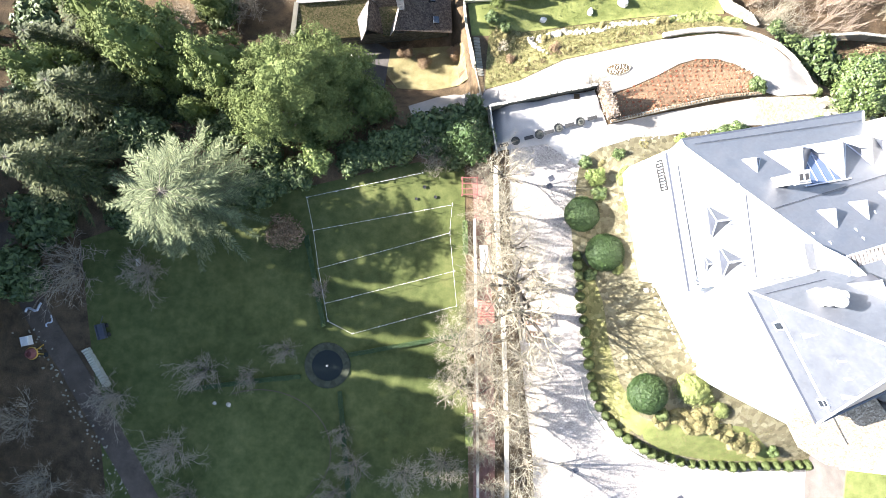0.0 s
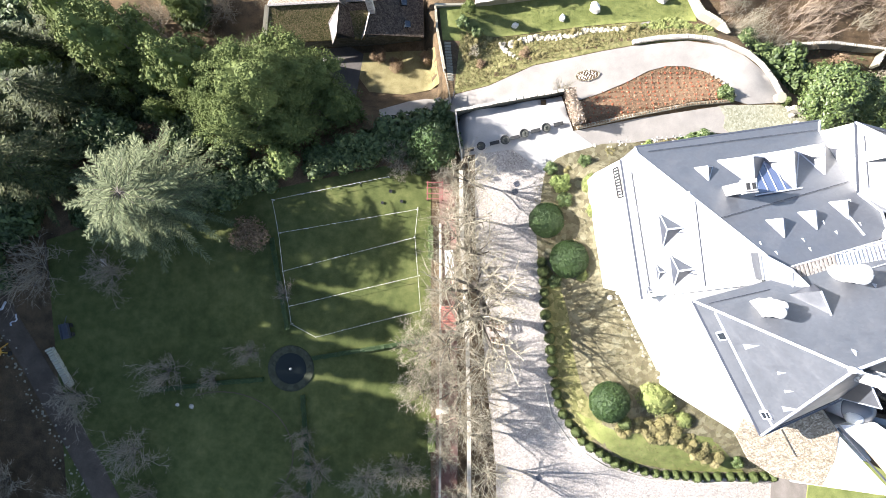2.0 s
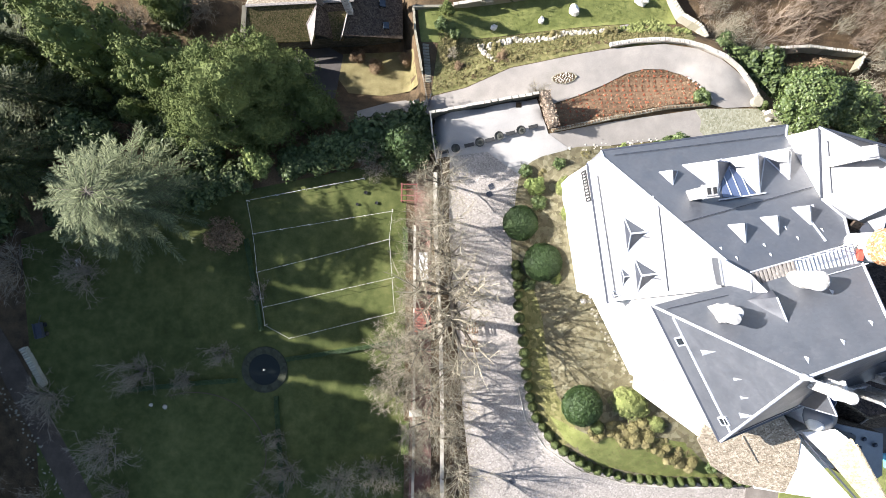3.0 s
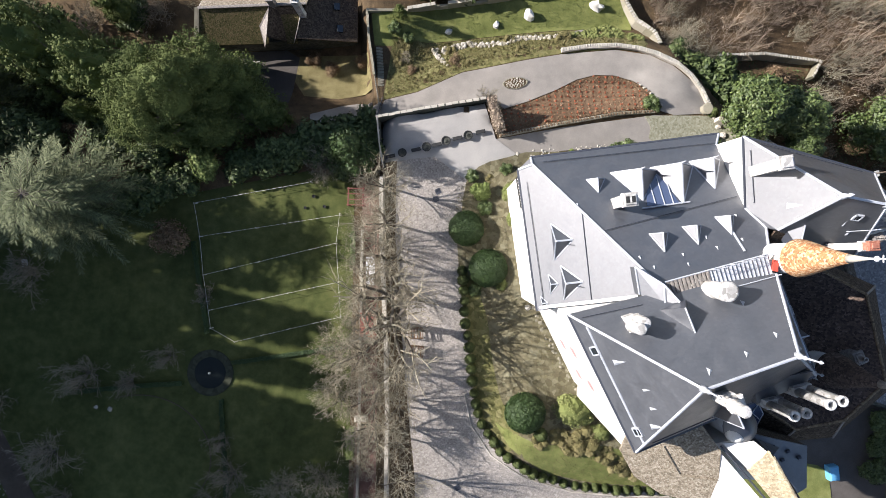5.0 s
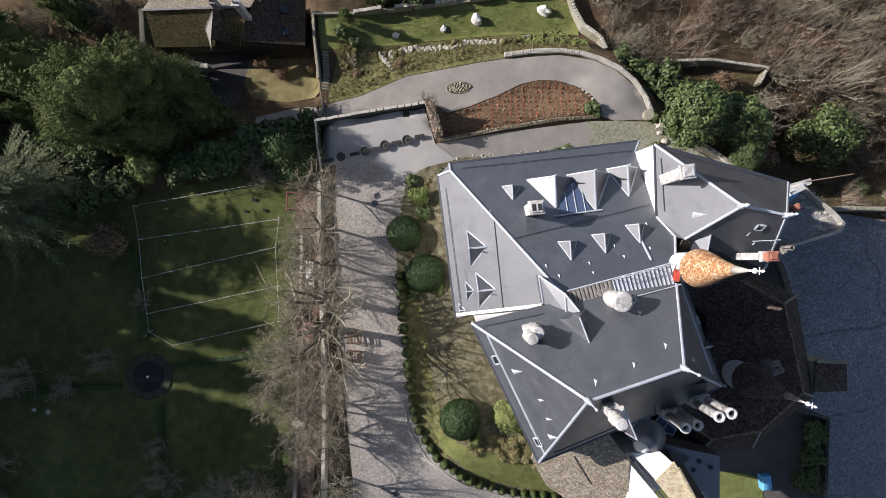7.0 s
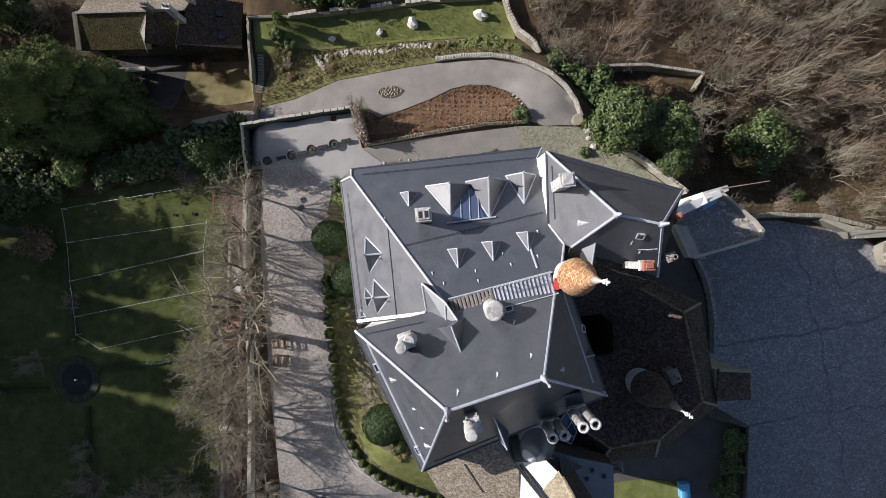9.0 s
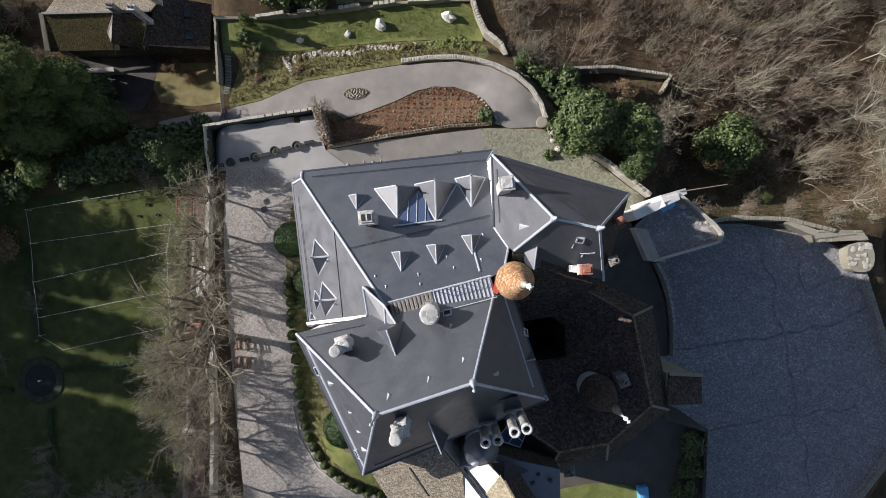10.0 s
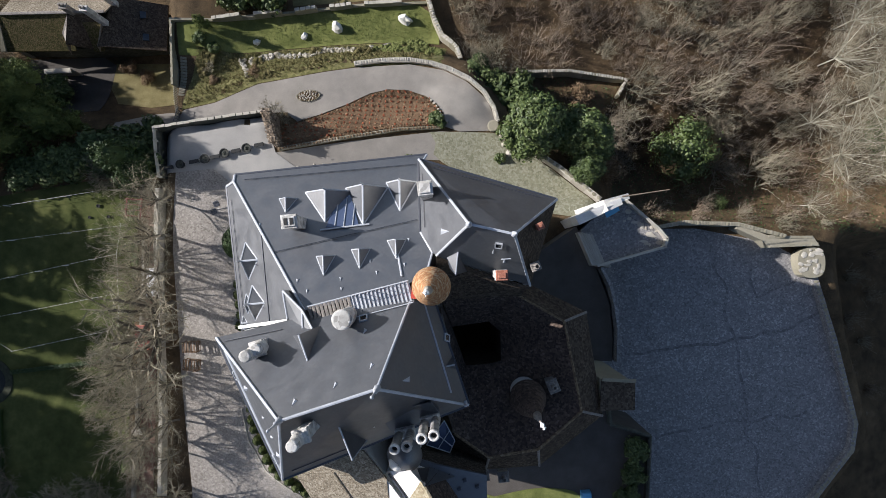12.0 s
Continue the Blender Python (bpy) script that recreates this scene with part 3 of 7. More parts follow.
drape("garden_path", [(3.6, -40), (3.7, -10), (3.9, 1), (3.4, 9.6), (5.6, 9.8), (5.7, 1), (5.9, -10), (6.2, -22), (6.2, -40)], 0.1, RED_BARK, "reddish gravel path along the garden wall", "path")
drape("service_track", [(-54, 2), (-48.9, -8.9), (-45.4, -14.3), (-41.8, -20.9), (-38.5, -26.9), (-34.5, -35), (-32, -33.8), (-36.0, -25.6), (-39.3, -19.5), (-43.0, -12.9), (-46.4, -7.5), (-51.4, 3.4)], 0.08, TRACK, "narrow worn service track beside the garden", "path")


# ---- walls of the grounds ----
def wall_run(name, pts, width, height, mat, label, base=None, cap=None, depth=1.6):
    """A free-standing or retaining wall along a line; pts carry x, y and, at will, the height of the top."""
    g = Geo()
    line = densify([p[:2] for p in pts], 1.6, False)
    tops = []
    if len(pts[0]) > 2:
        acc = [0.0]
        for a, b in zip(pts, pts[1:]):
            acc.append(acc[-1] + math.dist(a[:2], b[:2]))
    run = 0.0
    for k, p in enumerate(line):
        if k:
            run += math.dist(line[k - 1], p)
        if len(pts[0]) > 2:
            s = min(run, acc[-1])
            i = max(j for j in range(len(acc) - 1) if acc[j] <= s + 1e-6)
            tops.append(lerp(pts[i][2], pts[i + 1][2], min(1, (s - acc[i]) / (acc[i + 1] - acc[i]))))
        else:
            tops.append(gz(*p) + height)
    left, right = [], []
    for k, p in enumerate(line):
        d = Vector(line[min(k + 1, len(line) - 1)]) - Vector(line[max(k - 1, 0)])
        nrm = Vector((-d.y, d.x)).normalized()
        left.append(Vector(p) + nrm * width / 2)
        right.append(Vector(p) - nrm * width / 2)
    for k in range(len(line) - 1):
        quad = [left[k], right[k], right[k + 1], left[k + 1]]
        zb = [min(gz(*q), tops[k]) - depth for q in quad]
        g.prism([tuple(q) for q in quad], zb, [tops[k], tops[k], tops[k + 1], tops[k + 1]])
    ob = single(name, g, mat, label, "wall", "", "structure")
    return ob, line, tops, left, right


def coping(ob, line, tops, width, step, mat, seed, thick=0.14, name="coping_stone", cut=False):
    """Separate stones laid along the top of a wall."""
    rnd = random.Random(seed)
    shapes = []
    for k in range(4):
        g = Geo()
        if cut:
            g.box((0, 0, 0), (step * rnd.uniform(0.93, 0.98), width * rnd.uniform(0.95, 1.05), thick))
        else:
            g.blob((0, 0, 0), (step * 0.55, width * 0.5, thick), rnd, 0.3, 7)
        shapes.append(g.mesh(name, mat))
    for (a, b), (za, zb) in zip(zip(line, line[1:]), zip(tops, tops[1:])):
        n = max(1, round(math.dist(a, b) / step))
        for i in range(n):
            t = (i + 0.5) / n
            s = new(name, rnd.choice(shapes))
            s.parent = ob
            s.location = (lerp(a[0], b[0], t) + rnd.uniform(-0.04, 0.04), lerp(a[1], b[1], t) + rnd.uniform(-0.04, 0.04), lerp(za, zb, t) + rnd.uniform(-0.02, 0.05))
            s.scale = (1, 1, 1) if cut else (rnd.uniform(0.65, 1.15), rnd.uniform(0.75, 1.1), rnd.uniform(0.6, 1.3))
            s.rotation_euler = (0, 0, math.atan2(b[1] - a[1], b[0] - a[0]) + rnd.uniform(-1, 1) * (0.02 if cut else 0.15) + (math.pi if rnd.random() < 0.5 else 0))


# garden retaining wall with its broad pale top
GW = [(6.1, 9.6, 3.5), (6.25, 2.7, 3.4), (6.7, -3.8, 3.0), (7.1, -10, 2.6), (7.35, -16, 2.2), (7.5, -22.5, 1.9), (7.6, -30, 1.4), (7.7, -45, 0.8)]
garden_wall, gl, gt, _, _ = wall_run("garden_wall", GW, 0.42, 0, STONE, "long pale stone retaining wall beside the drive", depth=3.0)
coping(garden_wall, gl, gt, 0.44, 1.3, STONE, 23, 0.1, cut=True)
wall_run("garden_inner_wall", [(3.75, 3.6, 1.3), (3.9, -6, 1.25), (4.1, -20, 1.2), (4.2, -40, 1.2)], 0.3, 0, STONE, "thin pale kerb wall along the garden path", depth=1.0)
park_wall, pl, pt, _, _ = wall_run("forecourt_wall_north", [(5.3, 16.35, 3.85), (11.5, 17.6, 3.8), (17.8, 18.85, 3.7)], 0.26, 0, DARK_STONE, "stone parapet wall of the parking bay", depth=7.0)
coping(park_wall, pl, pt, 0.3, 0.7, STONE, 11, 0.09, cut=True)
west_wall, *_ = wall_run("forecourt_wall_west", [(5.4, 16.3, 3.0), (5.7, 13.6, 2.95), (6.2, 10.9, 2.9)], 0.26, 0, DARK_STONE, "low stone kerb wall with a railing at the edge of the bay", depth=6.0)
RAIL = [Vector((5.4, 16.3, 3.0)), Vector((5.7, 13.6, 2.95)), Vector((6.2, 10.9, 2.9))]
for a, b in zip(RAIL, RAIL[1:]):
    for h in (0.45, 0.8):
        g = Geo()
        g.beam(a + Vector((0, 0, h)), b + Vector((0, 0, h)), 0.14, 0.22)
        part("rail", g, STONE, west_wall)
    for k in range(3):
        q = a.lerp(b, k / 2)
        g = Geo()
        g.box(q + Vector((0, 0, 0.45)), (0.2, 0.2, 0.95), 8)
        part("post", g, STONE, west_wall)
bed_wall, bl, bt, _, _ = wall_run("bed_wall", [(19.4, 14.75, 3.1), (26.2, 16.4, 2.6), (33, 17.9, 2.1), (37.6, 18.4, 1.7)], 0.35, 0, STONE_MOSS, "low mossy stone edging wall of the bed", depth=1.5)
coping(bed_wall, bl, bt, 0.38, 0.34, TILE, 13, 0.08)
HAIR = [(26.8, 26.0), (30, 26.55), (33.4, 26.75), (36, 26.5), (38.2, 25.9), (40.6, 24.8), (42.4, 23.4), (43.6, 21.6), (44.2, 19.6)]
hair_wall, hl, ht, _, _ = wall_run("hairpin_wall", HAIR, 0.5, 0.55, STONE, "low curved pale stone wall round the hairpin bend", depth=1.5)
coping(hair_wall, hl, ht, 0.5, 0.3, STONE, 14, 0.1)
boundary, dl, dt, _, _ = wall_run("boundary_wall", [(2.7, 31.5, -3.8), (3.0, 28.5, -3.8), (4.0, 23.1, -2.6)], 0.22, 0, STONE_MOSS, "pale stone boundary wall running down the slope", depth=5.0)
coping(boundary, dl, dt, 0.3, 0.45, STONE_MOSS, 15, 0.12, cut=True)
TOPW = [(2.6, 31.6, -3.6), (7.8, 32.1, -4.5), (11.9, 32.9, -4.9), (17.2, 33.7, -5.2), (21.6, 34.45, -5.4), (26.0, 35.2, -5.5), (35.0, 36.0, -5.6)]
top_wall, *_ = wall_run("boundary_wall_north", TOPW, 0.3, 0, STONE_MOSS, "stepped pale wall along the top of the lawn", depth=3.5)
for a, b, z in (((7.8, 32.1), (11.3, 32.75), -4.0), ((12.9, 33.05), (16.4, 33.55), -4.35), ((18.05, 33.8), (20.8, 34.3), -4.6), ((22.4, 34.55), (25.2, 35.05), -4.8), ((26.8, 35.25), (31.5, 35.7), -5.0)):
    line = densify([a, b], 1.2, False)
    pier = Geo()
    d = (Vector(b) - Vector(a)).normalized()
    n = Vector((-d.y, d.x)) * 0.17
    pier.prism([tuple(Vector(a) + n), tuple(Vector(a) - n), tuple(Vector(b) - n), tuple(Vector(b) + n)], z - 1.4, z)
    raised = part("raised_section", pier, STONE_MOSS, top_wall)
    coping(raised, line, [z + 0.04] * len(line), 0.42, 0.6, STONE, int(a[0]), 0.12, cut=True)
gate_wall, gwl, gwt, _, _ = wall_run("gate_wall", [(34.6, 37.2, -4.8), (35.8, 33.6, -4.7), (36.9, 31.4, -4.2), (38.1, 30.4, -3.7), (38.9, 29.5, -3.2), (39.4, 28.0, -2.7)], 0.55, 0, STONE_MOSS, "broad pale stepped wall at the lawn's end", depth=4.0)
coping(gate_wall, gwl, gwt, 0.6, 0.4, STONE, 17, 0.1)
ruin_wall, rl, rt, _, _ = wall_run("ruin_wall", [(47.0, 27.0, -3.6), (53, 27.5, -3.9), (60.3, 26.9, -4.4), (59.4, 24.9, -4.6)], 0.38, 0, STONE_MOSS, "old stone wall standing among the trees", depth=5.0)
coping(ruin_wall, rl, rt, 0.42, 0.36, STONE, 18, 0.09)
walk_wall, kl, kt, _, _ = wall_run("walk_wall", [(44.6, 17.6, 2.3), (47.4, 16.7, 2.4), (51.3, 14.3, 2.6), (56.0, 10.9, 2.8)], 0.5, 0, STONE, "low stone wall along the cobbled walk", depth=4.0)
coping(walk_wall, kl, kt, 0.5, 0.7, STONE_MOSS, 19)
court_wall, cl, ct, _, _ = wall_run("court_wall_north", [(60.5, 7.6, 1.6), (66, 8.9, 1.6), (72, 9.0, 1.5), (77.4, 7.9, 1.6)], 0.45, 0, STONE_MOSS, "stone parapet round the gravel court", depth=8.0)
coping(court_wall, cl, ct, 0.5, 0.36, STONE_MOSS, 20, 0.07)
east_wall, el, et, _, _ = wall_run("court_wall_east", [(81.6, 3.6, 0.3), (84.2, -3.7, 0.3), (87.0, -13.2, 0.3), (86.7, -16.2, 0.3), (79.6, -26.4, 0.3), (75, -40, 0.3)], 0.6, 0, COURT, "broad low parapet at the edge of the court", depth=8.0)
coping(east_wall, el, et, 0.6, 0.5, STONE_MOSS, 21, 0.06)


def court_turret():
    t = empty("watch_turret", "small pale half-round stone turret at the court's corner", "turret")
    ring = rounded([(79.3, 6.0), (81.0, 6.85), (82.2, 6.0), (82.3, 4.2), (81.5, 3.4), (79.8, 3.6)], 3)
    g = Geo()
    g.prism(ring, -9.7, 0.95)
    body = part("turret_wall", g, STONE_MOSS, t)
    rnd = random.Random(31)
    for _ in range(26):
        x, y = rnd.uniform(79.6, 82.0), rnd.uniform(3.8, 6.5)
        if inside(ring, x, y):
            g = Geo()
            g.blob((x, y, 0.98), (rnd.uniform(0.15, 0.5), rnd.uniform(0.15, 0.4), 0.06), rnd, 0.5, 7)
            part("stone", g, STONE, body)
    g = Geo()
    g.prism([(71.9, 8.5), (74.9, 7.3), (75.8, 6.5), (81.4, 7.0), (80.6, 8.1), (75.6, 7.9), (72.0, 9.0)], -8, 1.3)
    wing = part("wing_wall", g, STONE_MOSS, t)
    for a, b in (((75.8, 6.7), (81.2, 7.2)), ((75.6, 7.75), (80.5, 7.95))):
        line = densify([a, b], 1.2, False)
        coping(wing, line, [1.3] * len(line), 0.3, 0.8, STONE_MOSS, 41, 0.1, cut=True)


court_turret()


def court_strip(pts, w):
    line = densify(pts, 1.0, False)
    left, right = [], []
    for k, q in enumerate(line):
        d = Vector(line[min(k + 1, len(line) - 1)]) - Vector(line[max(k - 1, 0)])
        n = Vector((-d.y, d.x)).normalized() * w * (0.8 + 0.4 * noise.noise(Vector((q[0], q[1], 0)))) / 2
        q = Vector(q) + n.normalized() * 0.9 * noise.noise(Vector((q[0] * 0.35, q[1] * 0.35, 7)))
        left.append(tuple(q + n))
        right.append(tuple(q - n))
    drape("court_drain_line", left + right[::-1], 0.058, DARK_GRAVEL, "damp darker drain line across the gravel court", "drain line")


court_strip([(70.5, 5.5), (72.4, -2), (74.0, -9), (75.8, -16), (77.0, -22)], 0.4)
court_strip([(60.5, -6.8), (66, -5.8), (73.2, -4.6), (80, -2.6), (83, -0.5)], 0.42)
court_strip([(64.5, -16.5), (70, -14.8), (75.4, -13.6), (82, -12.4)], 0.36)
court_strip([(74.6, 4.0), (75.5, 0.6), (78.4, 1.8), (80.6, 3.2)], 0.34)


def drive_kerb():
    line = densify([(16.3, -15.2), (17.2, -18.9), (19.6, -22.2), (23.9, -24.9), (29.3, -26.5), (35.5, -26.8), (41, -26.6), (45.4, -26.3)], 1.2, False)
    g = Geo()
    for q0, q1 in zip(line, line[1:]):
        g.beam((*q0, gz(*q0) + 0.15), (*q1, gz(*q1) + 0.15), 0.13, 0.16)
    single("drive_kerb", g, STONE, "thin pale kerb along the drive", "kerb", "", "structure")


drive_kerb()


# ---- the castle ----
castle = empty("castle", "tall pale rendered castle with steep dark slate roofs", "castle")


def plane_z(a, b, c):
    """Height of the plane through three points, as a function of x and y."""
    a, b, c = Vector(a), Vector(b), Vector(c)
    n = (b - a).cross(c - a)
    return lambda x, y: a.z - (n.x * (x - a.x) + n.y * (y - a.y)) / n.z


def castle_wall(poly, z0, z1, label="", mat=None):
    g = Geo()
    g.prism(poly, z0, z1)
    return part("wall", g, mat or RENDERED, castle, label)


def roof(pts, mat=None, thick=0.3, label=""):
    g = Geo()
    g.slab(pts, thick)
    return part("roof", g, mat or SLATE, castle, label)


def cap(p0, p1, w=0.17, h=0.13, mat=None, name="ridge_cap"):
    g = Geo()
    up = Vector((0, 0, 0.07))
    g.beam(Vector(p0) + up, Vector(p1) + up, w, h)
    return part(name, g, mat or LEAD, castle)


# eave, ridge and hip points
A, B = (19.9, 8.6, 18.7), (20.85, 9.55, 19.1)
D = (37.1, 12.15, 18.75)
P, Q = (29.45, -0.85, 27.0), (36.95, 1.55, 27.4)
r_north = plane_z(B, D, P)
C = (20.95, 8.9, r_north(20.95, 8.9))
Q = (Q[0], Q[1], r_north(Q[0], Q[1]))
S = (21.95, -3.75, 18.3)
r_w1 = plane_z(S, C, P)
A = (A[0], A[1], r_w1(A[0], A[1]))
T = (28.2, -1.7, r_w1(28.2, -1.7))
HS, HE = (29.92, -6.8, 33.6), (35.65, -4.6, 33.5)
E_NW, E_SW, E_SE = (23.0, -3.2, 26.4), (28.3, -13.2, 26.1), (41.45, -7.13, 25.9)
r_big = plane_z(HS, HE, E_NW)
T2 = (28.3, -1.6, r_big(28.3, -1.6))
TOP = (37.0, 0.3, r_big(37.0, 0.3))
E_NE = (38.5, 0.4, 25.7)
NW3, NE3, SE3 = (36.74, 10.88, 23.7), (47.65, 8.43, 22.8), (45.85, 1.6, 23.1)
AP3, AP3E = (40.72, 5.74, 29.62), (43.79, 5.24, 29.5)
D2 = (36.6, 11.05, r_north(36.6, 11.05))
SW3 = (37.17, 5.31, r_north(37.17, 5.31))
V3, V3B = (38.22, 3.78, r_north(38.22, 3.78)), (38.54, 3.55, 25.6)
EDGE = (37.85, 2.0, r_north(37.85, 2.0))

castle_wall([(20.25, 8.45), (21.1, 9.3), (36.4, 11.4), (37.2, 1.6), (29.4, -0.4), (28.2, -2.2), (22.3, -3.6)], -2, 18.55)
castle_wall([(23.35, -3.25), (28.5, -1.95), (37.0, 0.1), (38.2, 0.1), (41.0, -7.1), (28.45, -12.75)], -2, 25.55)
castle_wall([(36.6, 10.5), (47.1, 8.1), (45.5, 2.0), (38.4, 0.0), (36.9, 2.0)], -2, 20.0)
# wall heads under the sloping roofs
castle_wall([(37.05, 10.4), (46.9, 8.2), (45.4, 2.3), (38.8, 3.7), (37.4, 5.5)], 18.0, [23.0, 22.3, 22.6, 24.6, 22.9])

roof([B, C, P, Q, EDGE, V3, SW3, D2, D])
roof([A, S, T, P, C])
roof([A, C, B])
roof([E_NW, HS, HE, TOP, T2])
roof([E_NW, E_SW, HS])
roof([E_SW, E_SE, HE, HS])
roof([HE, E_SE, E_NE, TOP])
roof([NW3, SW3, V3, V3B, AP3])
roof([NW3, AP3, AP3E, NE3])
roof([NE3, AP3E, SE3], TILE_RING)
roof([AP3, V3B, SE3, AP3E])
roof([NW3, D2, SW3], RENDERED, 0.25, "whitewashed narrow gable wall")
cap(D, D2)
cap(V3, EDGE)
# the raised hip at the western end of the ridge
PK = [(27.7, 0.46, 26.65), (29.45, -0.75, 27.75), (29.58, -2.14, 27.7), (28.12, -1.54, 26.5), (30.36, -1.9, 28.3)]
roof([PK[0], PK[1], PK[2], PK[3]], None, 1.2)
roof([PK[1], PK[4], PK[2]], None, 1.2)
for k, m in ((0, 1), (1, 2), (1, 4), (3, 0)):
    cap(PK[k], PK[m], 0.13, 0.1)
for p0, p1 in ((A, C), (B, C), (C, P), (E_NW, HS), (HS, HE), (HE, TOP), (HS, E_SW), (HE, E_SE), (NW3, AP3), (AP3, AP3E), (AP3E, NE3), (AP3E, SE3), (AP3, V3B), (SW3, V3)):
    cap(p0, p1)
cap(NW3, SW3, 0.2, 0.12, DARK_METAL, "valley")
cap((22.0, -3.35, 19.2), (28.1, -1.7, 26.3), 0.26, 0.2, RENDERED, "flashing")
roof([(38.5, 3.5, 25.5), (45.9, 1.5, 23.0), (45.5, 0.6, 20.4), (38.6, -0.1, 20.6)], TILE_RING)
# eaves gutters
for p0, p1 in ((A, S), (B, D), (E_NW, E_SW), (E_SW, E_SE), (NW3, NE3), (E_SE, E_NE)):
    cap((p0[0], p0[1], p0[2] - 0.1), (p1[0], p1[1], p1[2] - 0.1), 0.24, 0.16, DARK_METAL, "gutter")
# white flashing line above the western eave of the big roof, and snow rails
r_west2 = plane_z(E_NW, E_SW, HS)
cap((24.1, -3.9, r_west2(24.1, -3.9)), (28.55, -12.3, r_west2(28.55, -12.3)), 0.16, 0.1)


def snow_rail(p0, p1, n):
    g = Geo()
    a, b = Vector(p0), Vector(p1)
    g.beam(a + Vector((0, 0, 0.14)), b + Vector((0, 0, 0.14)), 0.05, 0.05)
    for i in range(n + 1):
        q = a.lerp(b, i / n)
        g.tube(q, q + Vector((0, 0, 0.16)), 0.03, 0.03, 4)
    part("snow_rail", g, DARK_METAL, castle)


def on(f, x, y, dz=0.0):
    return (x, y, f(x, y) + dz)


snow_rail(on(r_north, 26.1, 3.2), on(r_north, 36.8, 6.3), 12)
snow_rail(on(r_north, 21.9, 9.15), on(r_north, 36.4, 11.2), 16)
snow_rail(on(r_big, 23.9, -3.3), on(r_big, 28.0, -2.2), 6)
r_n3 = plane_z(NW3, AP3, NE3)
snow_rail(on(r_n3, 37.9, 10.25), on(r_n3, 46.2, 8.45), 14)
snow_rail(on(r_w1, 20.6, 7.4), on(r_w1, 22.4, -3.2), 8)
r_s2 = plane_z(E_SW, E_SE, HS)
dormer_spot = (33.95, -9.95)
snow_rail(on(r_s2, 29.2, -12.2), on(r_s2, 33.5, -10.2), 6)
r_w3 = plane_z(NW3, SW3, AP3)
snow_rail(on(r_w3, 37.1, 9.7), on(r_w3, 37.5, 5.7), 6)
# thin leads running down the slopes
cap(on(r_w1, 24.6, 4.6), on(r_w1, 25.6, -2.4), 0.07, 0.06, DARK_METAL, "lead_strip")
cap(on(r_north, 35.6, 3.6), on(r_north, 36.1, 1.9), 0.14, 0.1, LEAD, "lead_strip")


def dormer(f, x, y, way, half, rise, label="", cheek=0.0, plain=False):
    """A pointed dormer on the roof f: its front at x, y; way: direction up the roof in degrees."""
    a = radians(way)
    d, s = Vector((math.cos(a), math.sin(a))), Vector((-math.sin(a), math.cos(a)))
    l, r = Vector((x, y)) + s * half, Vector((x, y)) - s * half
    zl, zr = f(l.x, l.y) + cheek, f(r.x, r.y) + cheek
    za = f(x, y) + rise
    k = 0.0
    while f(x + d.x * k, y + d.y * k) < za and k < 8:
        k += 0.05
    back = (x + d.x * k, y + d.y * k, za + 0.02)
    top, lo_l, lo_r = (x, y, za), (l.x, l.y, zl), (r.x, r.y, zr)

    def meet(p, z):
        q = 0.0
        while f(p.x + d.x * q, p.y + d.y * q) < z and q < 8:
            q += 0.05
        return (p.x + d.x * q, p.y + d.y * q, z)

    g = Geo()
    if cheek:
        bl, br = meet(l, zl), meet(r, zr)
        fl, fr = (l.x, l.y, zl - cheek - 0.2), (r.x, r.y, zr - cheek - 0.2)
        g.add([lo_l, top, lo_r, fl, fr, bl, br], [(0, 1, 2, 4, 3), (0, 3, 5), (2, 6, 4)])
    else:
        g.add([lo_l, top, lo_r], [(0, 1, 2)])
        bl, br = lo_l, lo_r
    ob = part("dormer", g, DARK_METAL if not cheek else RENDERED, castle, label)
    g = Geo()
    if cheek:
        g.slab([lo_l, bl, back, top], 0.1)
        g.slab([top, back, br, lo_r], 0.1)
    else:
        g.slab([lo_l, back, top], 0.08)
        g.slab([top, back, lo_r], 0.08)
    part("dormer_roof", g, SLATE, ob)
    g = Geo()
    up = Vector((0, 0, 0.03))
    w = 0.15 if half > 1 else 0.1
    g.beam(Vector(top) + up, Vector(back) + up, w, 0.1)
    if not plain:
        g.beam(Vector(lo_l) + up, Vector(bl if cheek else back) + up, w * 0.7, 0.07)
        g.beam(Vector(lo_r) + up, Vector(br if cheek else back) + up, w * 0.7, 0.07)
    if not plain:
        g.beam(Vector(top) + up, Vector(lo_l) + up, w * 0.7, 0.07)
        g.beam(Vector(top) + up, Vector(lo_r) + up, w * 0.7, 0.07)
    part("dormer_trim", g, LEAD, ob)
    if half > 1.0 and rise > 1.2:
        g = Geo()
        g.tube(Vector(top), Vector(top) + Vector((0, 0, 0.9)), 0.09, 0.03, 6)
        part("finial", g, LEAD, ob)
    return ob


dormer(r_north, 29.35, 8.35, -86, 2.0, 1.75)
dormer(r_north, 32.4, 8.85, -86, 1.75, 2.2)
dormer(r_north, 35.2, 9.45, -86, 1.25, 1.7)
dormer(r_north, 26.05, 7.6, -86, 0.75, 0.8)
for x, y in ((30.15, 3.1), (32.75, 3.75), (35.4, 4.6)):
    dormer(r_north, x, y, -84, 0.72, 1.0)
dormer(r_w1, 22.75, 2.3, 8, 1.55, 1.5)
dormer(r_w1, 23.6, -1.1, 8, 1.45, 1.5)
dormer(r_w1, 22.7, -1.3, 8, 0.85, 0.7)
dormer(r_w1, 22.2, -3.0, 8, 0.6, 0.5)
dormer(r_big, 29.95, -2.1, -67, 1.0, 30.3 - r_big(29.95, -2.1), plain=True)
